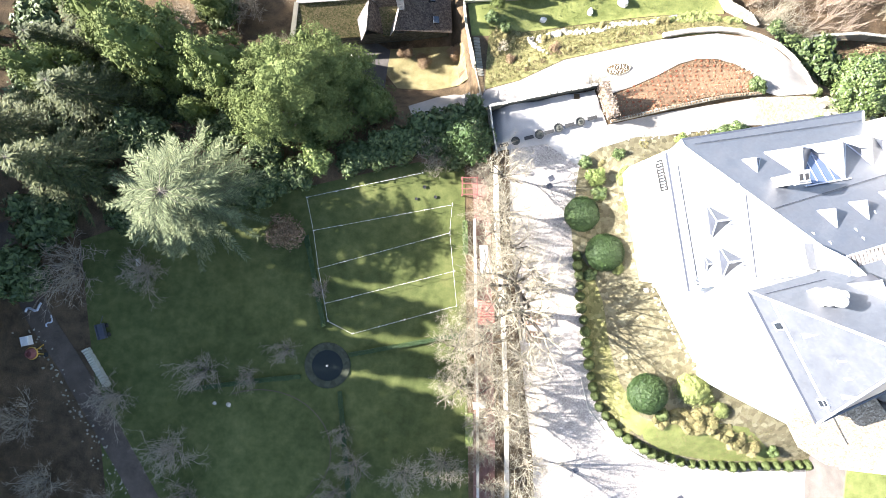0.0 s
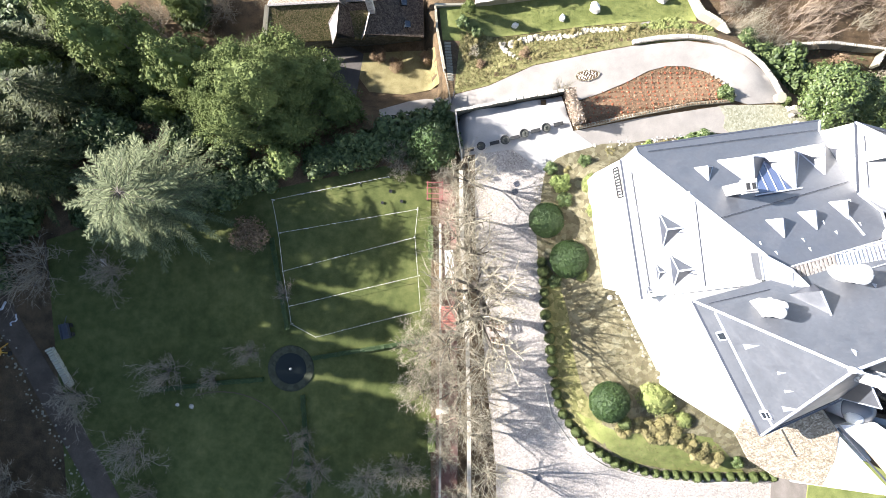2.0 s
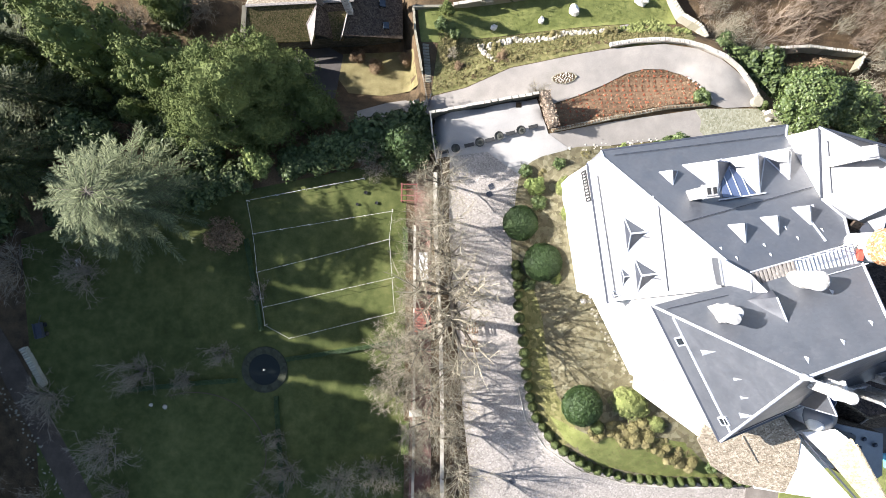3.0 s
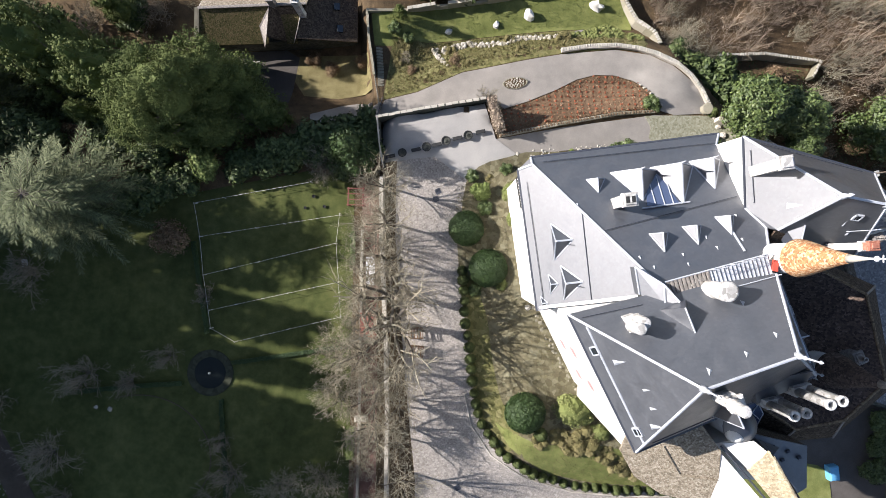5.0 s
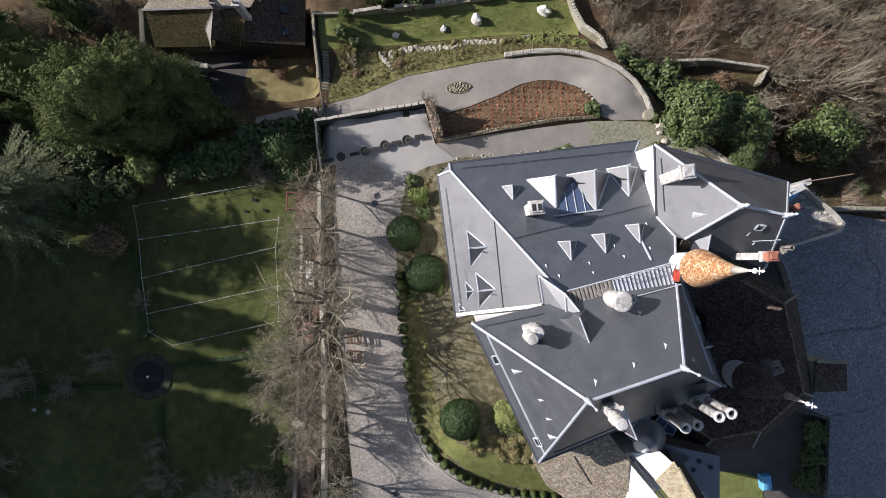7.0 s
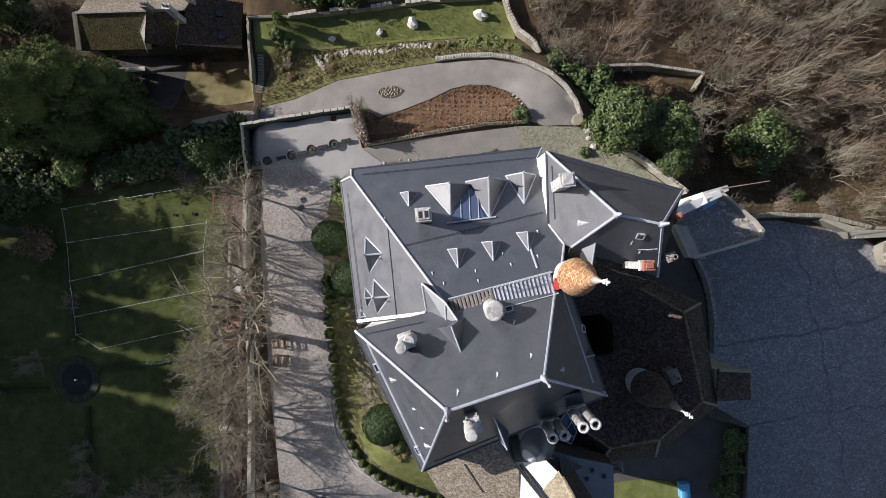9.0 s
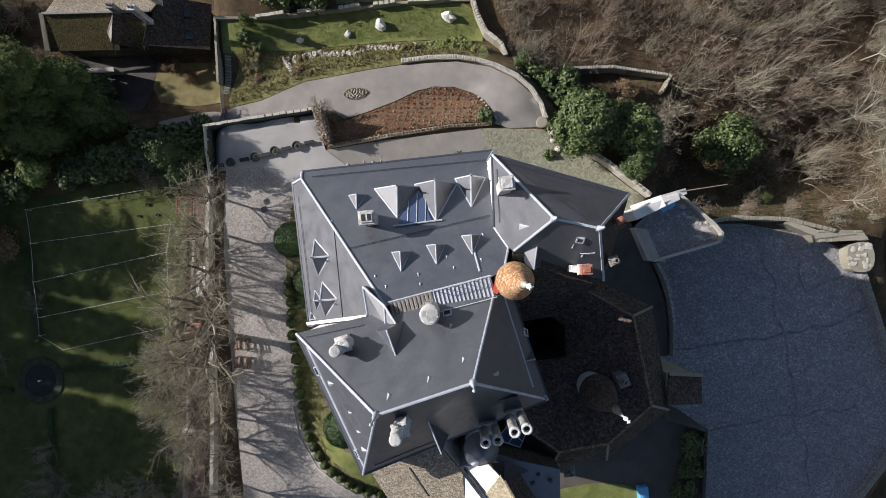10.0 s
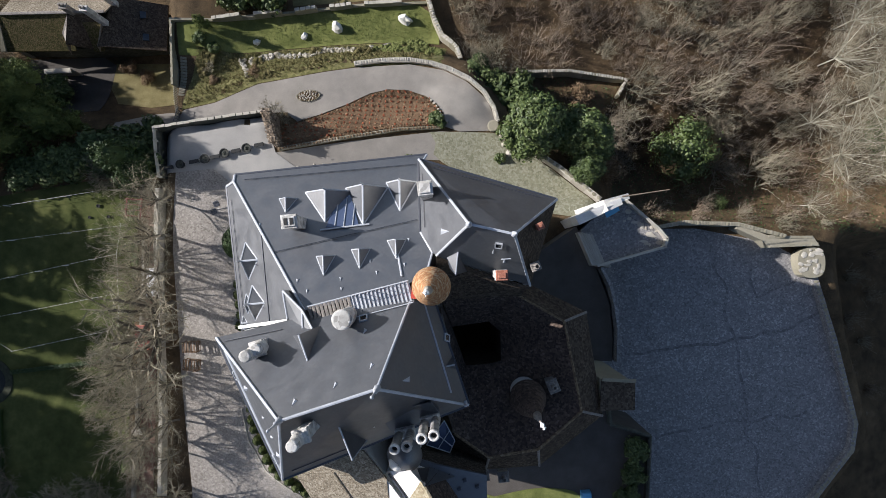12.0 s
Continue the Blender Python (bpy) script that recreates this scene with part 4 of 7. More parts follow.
# gabled dormer on the south slope of the wing, its western face catching the sun
TL, TR, TIP, FOOT = (39.26, 3.59, 25.5), (40.12, 3.9, 26.35), (40.03, 2.2, 25.9), (41.0, 2.5, 23.6)
roof([TL, TR, TIP], None, 0.1)
roof([TR, FOOT, TIP], None, 0.1)
roof([TL, TIP, FOOT, (39.3, 2.9, 23.4)], DARK_METAL, 0.1)
cap(TR, TIP, 0.1, 0.08)
dormer(r_s2, *dormer_spot, 115, 0.45, 30.5 - r_s2(*dormer_spot))
# slated platform with a low rail behind the twin flues
SHED = [(35.5, -7.7, 28.8), (37.0, -6.7, 29.1), (38.8, -6.15, 29.6), (39.4, -7.2, 28.3), (36.3, -9.0, 27.6)]
roof(SHED, None, 0.9)
for p0, p1 in zip(SHED[:2], SHED[1:3]):
    snow_rail(p0, p1, 4)
r_e2 = plane_z(HE, E_SE, E_NE)
dormer(r_e2, 40.3, -4.1, 195, 0.5, 1.1, plain=True)
skylight_spot = (39.6, -2.4)
cap((40.15, -6.0, plane_z(HE, E_SE, E_NE)(40.15, -6.0)), (37.85, 0.3, plane_z(HE, E_SE, E_NE)(37.85, 0.3)), 0.12, 0.1)

# glazed valley between the two large dormers
g = Geo()
g.slab([on(r_north, 30.2, 8.0, 0.12), on(r_north, 31.2, 8.1, 0.12), on(r_north, 32.3, 5.6, 0.12), on(r_north, 29.7, 5.3, 0.12)], 0.08)
glazing = part("roof_glazing", g, GLASS_BLUE, castle, "blue-grey glazed strip between two dormers")
for x in (30.3, 31.0, 31.7):
    g = Geo()
    g.beam(on(r_north, x - 0.05, 7.9, 0.17), on(r_north, x + 0.1, 5.5, 0.17), 0.07, 0.06)
    part("glazing_bar", g, LEAD, glazing)
g = Geo()
g.beam(on(r_north, 29.3, 5.1, 0.14), on(r_north, 33.1, 5.75, 0.14), 0.12, 0.12)
part("glazing_sill", g, LEAD, glazing)


def chimney(x, y, z0, z1, sx, sy, rz, pots=0, mat=None, label=""):
    g = Geo()
    g.box((x, y, (z0 + z1 - 0.35) / 2), (sx, sy, z1 - 0.35 - z0), rz)
    g.box((x, y, z1 - 0.25), (sx + 0.22, sy + 0.22, 0.3), rz)
    g.box((x, y, z1 - 0.05), (sx - 0.1, sy - 0.1, 0.14), rz)
    ob = part("chimney", g, mat or CHIMNEY, castle, label)
    a = radians(rz)
    long_x = sx >= sy
    for i in range(pots):
        o = (i - (pots - 1) / 2) * (max(sx, sy) / max(1, pots))
        px, py = (x + o * math.cos(a), y + o * math.sin(a)) if long_x else (x - o * math.sin(a), y + o * math.cos(a))
        g = Geo()
        g.lathe((px, py, z1), [(0.2, 0), (0.24, 0.1), (0.18, 0.15), (0.17, 0.55), (0.22, 0.6), (0.12, 0.62), (0.12, 0.3)], 12)
        part("chimney_pot", g, TILE_GREY, ob, smooth=True)
    return ob


def round_stack(x, y, z0, z1, r, label=""):
    g = Geo()
    g.lathe((x, y, z0), [(r * 1.25, 0), (r * 1.25, 0.6), (r, 0.9), (r, z1 - z0 - 0.6), (r * 1.1, z1 - z0 - 0.55), (r * 1.1, z1 - z0 - 0.04), (r * 1.02, z1 - z0), (r * 0.9, z1 - z0 + 0.04), (0.02, z1 - z0 + 0.08)], 24)
    return part("chimney", g, CHIMNEY, castle, label)


def twin_flue(x, y, z0, z1, dx, dy):
    g = Geo()
    g.box((x, y, z0 + 0.6), (1.25, 0.65, 1.6), math.degrees(math.atan2(dy, dx)))
    ob = part("chimney", g, CHIMNEY, castle, "pale chimney with two round flues")
    for s in (-1, 1):
        cx, cy = x + s * dx, y + s * dy
        g = Geo()
        h = z1 - z0 - 1.3
        g.lathe((cx, cy, z0 + 1.3), [(0.3, 0), (0.3, h - 0.35), (0.36, h - 0.3), (0.36, h - 0.05), (0.33, h), (0.2, h), (0.2, h - 0.9)], 16)
        part("flue", g, CHIMNEY, ob, smooth=True)
        g = Geo()
        g.lathe((cx, cy, z1 - 0.5), [(0.195, 0), (0.195, 0.05)], 12)
        part("soot", g, RUBBER, ob, "black disc inside the flue")


chimney(37.6, 8.15, 22.5, 28.4, 0.85, 0.8, 10, 0, label="tall pale square chimney")
chimney(27.55, 5.5, 20, 25.7, 1.0, 0.85, 8, 0, label="pale square chimney")
for k in (-0.22, 0.22):
    g = Geo()
    g.box((27.55 + k, 5.5 + 0.14 * k, 25.72), (0.28, 0.5, 0.06), 8)
    part("flue_opening", g, RUBBER, castle, "black plate painting the dark of a flue opening")
round_stack(32.75, -0.95, 25.5, 30.5, 0.62, "round pale chimney stack")
chimney(26.95, -3.35, 27, 29.4, 0.75, 0.9, 20, 0, label="pale chimney with a stepped round top")
round_stack(26.8, -3.55, 29.2, 31.2, 0.36)
round_stack(27.25, -3.2, 29.2, 30.6, 0.36)
chimney(31.5, -7.4, 31, 34.6, 0.75, 0.7, 20, 0)
round_stack(31.35, -7.55, 34.2, 35.8, 0.33)
twin_flue(37.1, -8.7, 27.2, 31.5, 0.38, 0.1)
twin_flue(38.8, -7.65, 27.6, 32.4, 0.37, 0.12)
chimney(43.1, 2.45, 24, 28.6, 0.6, 0.5, 5, 0)
chimney(43.12, 2.45, 28.5, 29.4, 0.58, 0.48, 5, 0, BRICK, "brick chimney head")
chimney(45.8, 3.15, 23, 26.2, 0.5, 0.45, 25, 1, TILE_GREY)
chimney(45.8, 6.0, 24, 27.4, 0.32, 0.3, 30, 0, BRICK, "short brick stack with a mortar top")


def skylight(f, x, y, w, h, rz, dz=0.08):
    n = 0.3
    gx, gy = (f(x + n, y) - f(x - n, y)) / (2 * n), (f(x, y + n) - f(x, y - n)) / (2 * n)
    nrm = Vector((-gx, -gy, 1)).normalized()
    e1 = Vector((math.cos(radians(rz)), math.sin(radians(rz)), 0))
    e1 = (e1 - nrm * e1.dot(nrm)).normalized()
    e2 = nrm.cross(e1)
    c = Vector(on(f, x, y)) + nrm * dz

    def frame_bar(g, u0, v0, u1, v1):
        ps = [c + e1 * u + e2 * v for u, v in ((u0, v0), (u1, v0), (u1, v1), (u0, v1))]
        g.add([p - nrm * 0.12 for p in ps] + [p + nrm * 0.04 for p in ps], [(0, 3, 2, 1), (4, 5, 6, 7), (0, 1, 5, 4), (1, 2, 6, 5), (2, 3, 7, 6), (3, 0, 4, 7)])

    g = Geo()
    b = 0.09
    for q in ((-w / 2, -h / 2, w / 2, -h / 2 + b), (-w / 2, h / 2 - b, w / 2, h / 2), (-w / 2, -h / 2, -w / 2 + b, h / 2), (w / 2 - b, -h / 2, w / 2, h / 2)):
        frame_bar(g, *q)
    ob = part("skylight", g, LEAD, castle)
    g = Geo()
    c = c - nrm * 0.03
    frame_bar(g, -w / 2 + b, -h / 2 + b, w / 2 - b, h / 2 - b)
    part("pane", g, GLASS, ob)


def vent(f, x, y, size, way):
    """A small pale hooded roof vent."""
    size *= 0.7
    a = radians(way)
    d, s = Vector((math.cos(a), math.sin(a), 0)), Vector((-math.sin(a), math.cos(a), 0))
    z = f(x, y)
    p = Vector((x, y, z))
    back = p + d * size * 1.6
    back.z = f(back.x, back.y) + 0.03
    l, r = p + s * size * 0.6, p - s * size * 0.6
    l.z, r.z = f(l.x, l.y) + 0.02, f(r.x, r.y) + 0.02
    top = p + Vector((0, 0, size * 0.75))
    g = Geo()
    g.add([l, r, top, back], [(0, 1, 2), (0, 2, 3), (2, 1, 3), (0, 3, 1)])
    part("roof_vent", g, LEAD, castle)


skylight(r_west2, 24.85, -5.65, 0.7, 0.75, -60)
skylight(r_west2, 28.05, -11.35, 0.7, 0.75, -60)
for x, y, s in ((25.9, -6.3, 0.55), (28.5, -10.6, 0.55), (27.6, -7.9, 0.3), (28.2, -9.2, 0.3)):
    vent(r_west2, x, y, s, 25)
for x, y, s in ((30.6, -5.7, 0.35), (33.0, -4.6, 0.3), (35.1, -3.4, 0.3), (34.2, -1.6, 0.3)):
    vent(r_big, x, y, s, -110)
skylight(r_big, 33.9, -1.0, 0.6, 0.6, 15)
for x, y, s in ((24.3, 5.4, 0.25), (28.4, 1.3, 0.25), (31.6, 1.6, 0.25), (34.2, 2.2, 0.25), (36.3, 4.8, 0.25), (29.3, 0.6, 0.25), (33.6, 3.0, 0.25), (36.2, 2.9, 0.25), (31.8, 0.9, 0.25), (29.0, -0.2, 0.22)):
    vent(r_north, x, y, s, -84)
r_s3 = plane_z(AP3, AP3E, SE3)
vent(r_w3, 38.8, 5.3, 0.55, 0)
for x, y, s in ((42.6, 3.9, 0.28), (43.5, 3.3, 0.28)):
    vent(r_s3, x, y, s, 90)
skylight(r_s3, 42.9, 4.5, 0.55, 0.7, 0)
skylight(r_n3, 43.0, 6.4, 0.5, 0.5, 0)
vent(r_s2, 35.0, -8.4, 0.5, 70)
vent(r_e2, 37.4, -4.5, 0.4, 180)
skylight(r_e2, *skylight_spot, 0.6, 0.6, 60)


def finial(p, h, name="finial"):
    g = Geo()
    x, y, z = p
    g.lathe((x, y, z - 0.3), [(0.24, 0), (0.2, 0.45), (0.1, 0.75), (0.16, 0.95), (0.07, 1.1), (0.055, h), (0.12, h + 0.1), (0.02, h + 0.35)], 10)
    part(name, g, LEAD, castle, smooth=True)


finial(HS, 2.2)
finial(HE, 2.3)
finial(AP3, 1.0)
finial(AP3E, 1.3)
finial((41.2, -6.9, 25.6), 1.6)
g = Geo()
g.tube((43.3, 3.55, 25.5), (43.3, 3.55, 29.2), 0.03, 0.03, 5)
g.beam((43.0, 3.5, 29.1), (43.65, 3.6, 29.1), 0.08, 0.08)
part("aerial", g, LEAD, castle)

# roof walkway along the ridge
w0, w1 = Vector((29.9, -1.25, 27.35)), Vector((37.0, 1.0, 27.75))
along = (w1 - w0).normalized()
across = along.cross(Vector((0, 0, 1))).normalized()
g = Geo()
g.beam(w0 + across * 0.75, w1 + across * 0.75, 0.1, 0.14)
g.beam(w0 - across * 0.75, w1 - across * 0.75, 0.1, 0.14)
walkway = part("roof_walkway", g, LEAD, castle, "pale metal walkway along the roof ridge")
for i in range(26):
    q = w0.lerp(w1, (i + 0.5) / 26)
    g = Geo()
    wide = 0.22 if i < 11 else 0.06
    g.beam(q - across * 0.75, q + across * 0.75, wide, 0.06)
    part("slat", g, LEAD if i >= 11 else TILE_GREY, walkway)
g = Geo()
for i in range(7):
    q = w0.lerp(w1, 0.44 + 0.56 * i / 6)
    for s in (-0.75, 0.75):
        g.tube(q + across * s, q + across * s + Vector((0, 0, 0.9)), 0.03, 0.03, 4)
for s in (-0.75, 0.75):
    g.beam(w0.lerp(w1, 0.44) + across * s + Vector((0, 0, 0.9)), w1 + across * s + Vector((0, 0, 0.9)), 0.06, 0.06)
part("walkway_rail", g, LEAD, walkway)
g = Geo()
g.slab([tuple(w0.lerp(w1, 0.42) - across * 0.7 - Vector((0, 0, 0.06))), tuple(w1 - across * 0.7 - Vector((0, 0, 0.06))), tuple(w1 + across * 0.7 - Vector((0, 0, 0.06))), tuple(w0.lerp(w1, 0.42) + across * 0.7 - Vector((0, 0, 0.06)))], 0.08)
part("walkway_plate", g, LEAD, walkway)


# round stair tower with the orange spire
def spire(x, y, z_wall, z_eave, z_tip, r, mat, tip_mat, wall_mat, name):
    g = Geo()
    h = z_eave - z_wall
    g.lathe((x, y, z_wall), [(r * 0.82, 0), (r * 0.82, h - 0.5), (r * 0.9, h - 0.3), (r * 0.95, h)], 28)
    ob = part(name, g, wall_mat, castle, smooth=False)
    g = Geo()
    h = z_tip - z_eave
    g.lathe((x, y, z_eave - 0.1), [(r * 0.9, 0), (r, 0.02), (r * 0.99, 0.15), (r * 0.9, h * 0.13), (r * 0.72, h * 0.28), (r * 0.52, h * 0.44), (r * 0.34, h * 0.6), (r * 0.21, h * 0.74)], 28)
    part("spire_roof", g, mat, ob, smooth=True)
    g = Geo()
    g.lathe((x, y, z_eave - 0.12), [(r * 0.215, h * 0.735), (r * 0.13, h * 0.86), (r * 0.07, h * 0.96), (0.06, h)], 20)
    part("spire_tip", g, tip_mat, ob, smooth=True)
    g = Geo()
    z = z_tip - 0.15
    g.lathe((x, y, z), [(0.07, 0), (0.05, 0.4), (0.16, 0.5), (0.16, 0.62), (0.04, 0.72), (0.035, 1.3), (0.1, 1.38), (0.02, 1.6)], 10)
    g.beam((x - 0.2, y, z + 1.05), (x + 0.2, y, z + 1.05), 0.06, 0.06)
    g.beam((x, y - 0.2, z + 1.05), (x, y + 0.2, z + 1.05), 0.06, 0.06)
    part("spire_cross", g, WHITE, ob)
    return ob


tower = spire(38.4, 1.45, 2, 28.7, 35.6, 1.34, TILE_ORANGE, STONE, RENDERED, "stair_tower")
g = Geo()
g.prism([(37.0, 0.5), (37.35, 0.45), (37.4, 1.2), (37.05, 1.3)], 27.7, 27.95)
part("hatch", g, RED, tower, "small red-painted hatch")
spire(46.5, -7.7, 2, 20.2, 27.6, 1.5, TILE_DARK, TILE_GREY, RENDERED, "round_tower")

# wing round the inner court: outer wall, inner wall, pitched tile roof
OUT = [(46.3, 1.6), (51.5, -0.6), (53.3, -9.4), (48.1, -14.0), (43.5, -14.6), (39.5, -12.3)]
RID = [(44.8, 0.9), (49.2, -1.3), (51.0, -8.6), (47.6, -11.9), (43.6, -12.8), (40.6, -11.0)]
INN = [(43.2, -2.0), (44.3, -2.8), (44.5, -5.4), (43.6, -5.7), (42.6, -5.85), (41.4, -6.0)]
for k in range(len(OUT) - 1):
    o0, o1, m0, m1, i0, i1 = OUT[k], OUT[k + 1], RID[k], RID[k + 1], INN[k], INN[k + 1]
    castle_wall([o0, o1, (o1[0] * 0.94 + m1[0] * 0.06, o1[1] * 0.94 + m1[1] * 0.06), (o0[0] * 0.94 + m0[0] * 0.06, o0[1] * 0.94 + m0[1] * 0.06)], -3, 17.7)
    roof([(*o0, 17.8), (*o1, 17.8), (*m1, 20.0), (*m0, 20.0)], TILE_RING, 0.25)
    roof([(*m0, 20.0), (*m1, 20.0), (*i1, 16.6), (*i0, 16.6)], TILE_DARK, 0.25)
    cap((*m0, 20.0), (*m1, 20.0), 0.2, 0.14, TILE)
    cap((*o0, 17.85), (*m0, 20.0), 0.2, 0.12, TILE_GREY)
    if math.dist(i0, i1) > 0.3:
        castle_wall([i0, i1, (i1[0] * 0.95 + m1[0] * 0.05, i1[1] * 0.95 + m1[1] * 0.05), (i0[0] * 0.95 + m0[0] * 0.05, i0[1] * 0.95 + m0[1] * 0.05)], 0, 16.5, "", TILE_RING)
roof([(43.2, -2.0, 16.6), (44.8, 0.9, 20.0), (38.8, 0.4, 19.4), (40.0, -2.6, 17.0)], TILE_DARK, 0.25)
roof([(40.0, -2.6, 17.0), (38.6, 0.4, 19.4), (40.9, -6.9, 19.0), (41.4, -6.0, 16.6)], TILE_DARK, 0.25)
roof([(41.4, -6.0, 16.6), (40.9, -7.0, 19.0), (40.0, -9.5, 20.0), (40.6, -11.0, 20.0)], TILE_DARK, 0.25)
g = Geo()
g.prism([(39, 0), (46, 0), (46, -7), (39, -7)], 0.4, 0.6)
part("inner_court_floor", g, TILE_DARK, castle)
# annexe with a flat top on the outer face
castle_wall([(53.0, -6.3), (55.75, -6.4), (55.8, -8.6), (53.0, -8.7)], -3, 17.6, "", STONE_MOSS)
roof([(52.9, -6.2, 18.5), (55.9, -6.3, 18.0), (56.0, -8.75, 18.0), (52.9, -8.85, 18.5)], TILE_RING, 0.2)
cap((52.9, -6.15, 18.6), (55.9, -6.25, 18.1), 0.3, 0.2, STONE_MOSS, "parapet")
chimney(48.5, -6.6, 17.5, 20.6, 0.7, 0.9, 25, 1, TILE_GREY)
chimney(43.4, -15.6, 12, 16.6, 0.9, 0.9, 10, 1, TILE_GREY)
chimney(45.2, -15.5, 12, 17.0, 0.75, 0.75, 10, 1, TILE_GREY)

# south wing: brown tile roof with the light hips
r_tile = plane_z((33, -11.6, 24.2), (36, -13, 24.2), (30, -17, 21.6))
TS = [(28.6, -12.9), (28.3, -14.3), (29.7, -16.6), (31.9, -18.0), (36.2, -18.6), (35.6, -13.6), (33.8, -11.4)]
roof([on(r_tile, x, y) for x, y in TS], TILE_PALE, 0.3)
castle_wall([(28.9, -13.0), (28.8, -14.3), (30.0, -15.2), (32.0, -16.3), (35.8, -16.8), (35.4, -13.4), (34, -11.6)], -2, [21.7, 21.9, 20.9, 20.6, 20.9, 23.2, 24.0])
cap(on(r_tile, 31.4, -13.6), on(r_tile, 33.0, -16.0), 0.14, 0.1, TILE_PALE)
cap(on(r_tile, 33.0, -16.0), on(r_tile, 35.8, -16.2), 0.14, 0.1, TILE_PALE)
# gabled wing, its western faces coloured white for the sun on them, and a lichened slope beyond
castle_wall([(34.4, -16.8), (35.5, -13.4), (37.5, -12.6), (42.2, -14.3), (42.8, -16.6), (40.4, -17.0)], -2, [20.4, 22.8, 23.4, 20.6, 19.6, 20.4])
roof([(33.6, -18.6, 21.0), (35.2, -13.3, 23.6), (39.8, -18.4, 24.2)], RENDERED, 0.25, "sloping gable face, sunlit white put into its colour")
cap((35.7, -13.3, 23.5), (40.6, -18.9, 24.3), 0.14, 0.1, DARK_METAL, "gutter")
roof([(35.8, -13.05, 23.7), (37.5, -12.4, 25.2), (38.6, -13.3, 25.7), (37.7, -15.0, 24.5)], RENDERED, 0.25, "sloping gable face, sunlit white put into its colour")
roof([(38.3, -12.9, 25.8), (37.4, -14.8, 24.5), (40.8, -18.6, 24.3), (42.0, -18.8, 25.2)], TILE_YELLOW, 0.25, "yellow lichen-covered tile slope")
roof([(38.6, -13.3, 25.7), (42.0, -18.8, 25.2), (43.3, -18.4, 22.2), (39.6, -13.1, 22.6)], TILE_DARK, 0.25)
# flat grey roof beside the lichened gable
SLAB = [(37.5, -12.2, 22.9), (39.6, -12.7, 22.8), (43.3, -13.5, 22.1), (43.6, -17.0, 21.7), (42.6, -17.6, 21.8), (41.4, -17.6, 22.0), (38.4, -14.4, 22.7)]
roof(SLAB, SLATE, 0.3, "grey sheeted roof with small vents")
castle_wall([(x, y) for x, y, _ in SLAB], -2, [z - 0.25 for _, _, z in SLAB], "", TILE_RING)
slab_z = plane_z(SLAB[0], SLAB[2], SLAB[4])
for x, y in ((39.1, -13.1), (40.3, -13.5), (41.2, -14.6), (41.6, -13.9), (42.6, -14.4)):
    g = Geo()
    g.box((x, y, slab_z(x, y) + 0.12), (0.3, 0.22, 0.3), 20)
    part("roof_vent", g, DARK_METAL, castle)
cap((38.6, -13.3, 25.7), (42.0, -18.8, 25.2), 0.2, 0.12, TILE_YELLOW)
roof([(38.9, -12.7, 22.0), (42.4, -13.8, 20.4), (38.6, -13.3, 25.6)], SLATE, 0.2)
# small conical stair turret between the roofs
g = Geo()
g.lathe((36.9, -11.6, 10), [(1.15, 0), (1.15, 14.2)], 20)
stair = part("stair_turret", g, RENDERED, castle)
g = Geo()
g.lathe((36.9, -11.6, 24.1), [(1.35, 0), (1.3, 0.1), (0.8, 0.9), (0.1, 1.5)], 20)
part("turret_roof", g, SLATE, stair, smooth=True)
g = Geo()
g.lathe((36.4, -12.1, 24.2), [(0.7, 0), (0.62, 0.4), (0.4, 0.85), (0.05, 1.05)], 16)
part("turret_cap", g, STONE_WHITE, stair, "small pale lead-grey cap", smooth=True)
g = Geo()
GLAZ = [(39.75, -9.85, 20.5), (40.7, -11.5, 20.3), (40.35, -12.6, 20.0), (38.4, -12.0, 20.2)]
g.slab(GLAZ, 0.12)
lantern = part("roof_lantern", g, GLASS_BLUE, castle, "glazed roof panel with thin bars")
q0, q1, q2, q3 = (Vector(p) + Vector((0, 0, 0.04)) for p in GLAZ)
for t in (0.0, 0.5, 1.0):
    for a, b in ((q0.lerp(q1, t), q3.lerp(q2, t)), (q0.lerp(q3, t), q1.lerp(q2, t))):
        g = Geo()
        g.beam(a, b, 0.07, 0.06)
        part("glazing_bar", g, LEAD, lantern)

# eastern bastion terrace, steps and little lean-to
BAST = [(54.6, 3.3), (61.4, 5.6), (61.6, 6.6), (60.7, 7.6), (56.9, 10.6), (55.4, 9.6), (52.8, 7.0)]
g = Geo()
g.prism(BAST, -4, 8.0)
bastion = part("bastion", g, COURT, castle, "grey stone bastion terrace with a low parapet")
for k in range(0, 5):
    a, b = BAST[k], BAST[k + 1]
    g = Geo()
    d = (Vector(b) - Vector(a)).normalized()
    nrm = Vector((-d.y, d.x)) * 0.25
    ps = [Vector(a), Vector(b), Vector(b) + nrm * 1.0, Vector(a) + nrm * 1.0]
    g.prism([tuple(p) for p in ps], 7.9, 8.75)
    part("parapet", g, STONE, bastion)
rnd = random.Random(57)
for _ in range(30):
    x, y = rnd.uniform(57.0, 61.0), rnd.uniform(4.6, 9.8)
    if inside(BAST, x, y) and x * 0.72 + y * 0.69 > 46.6:
        g = Geo()
        g.blob((x, y, 8.02), (rnd.uniform(0.12, 0.5), rnd.uniform(0.1, 0.35), 0.07), rnd, 0.4, 6)
        part("loose_stone", g, STONE, bastion)
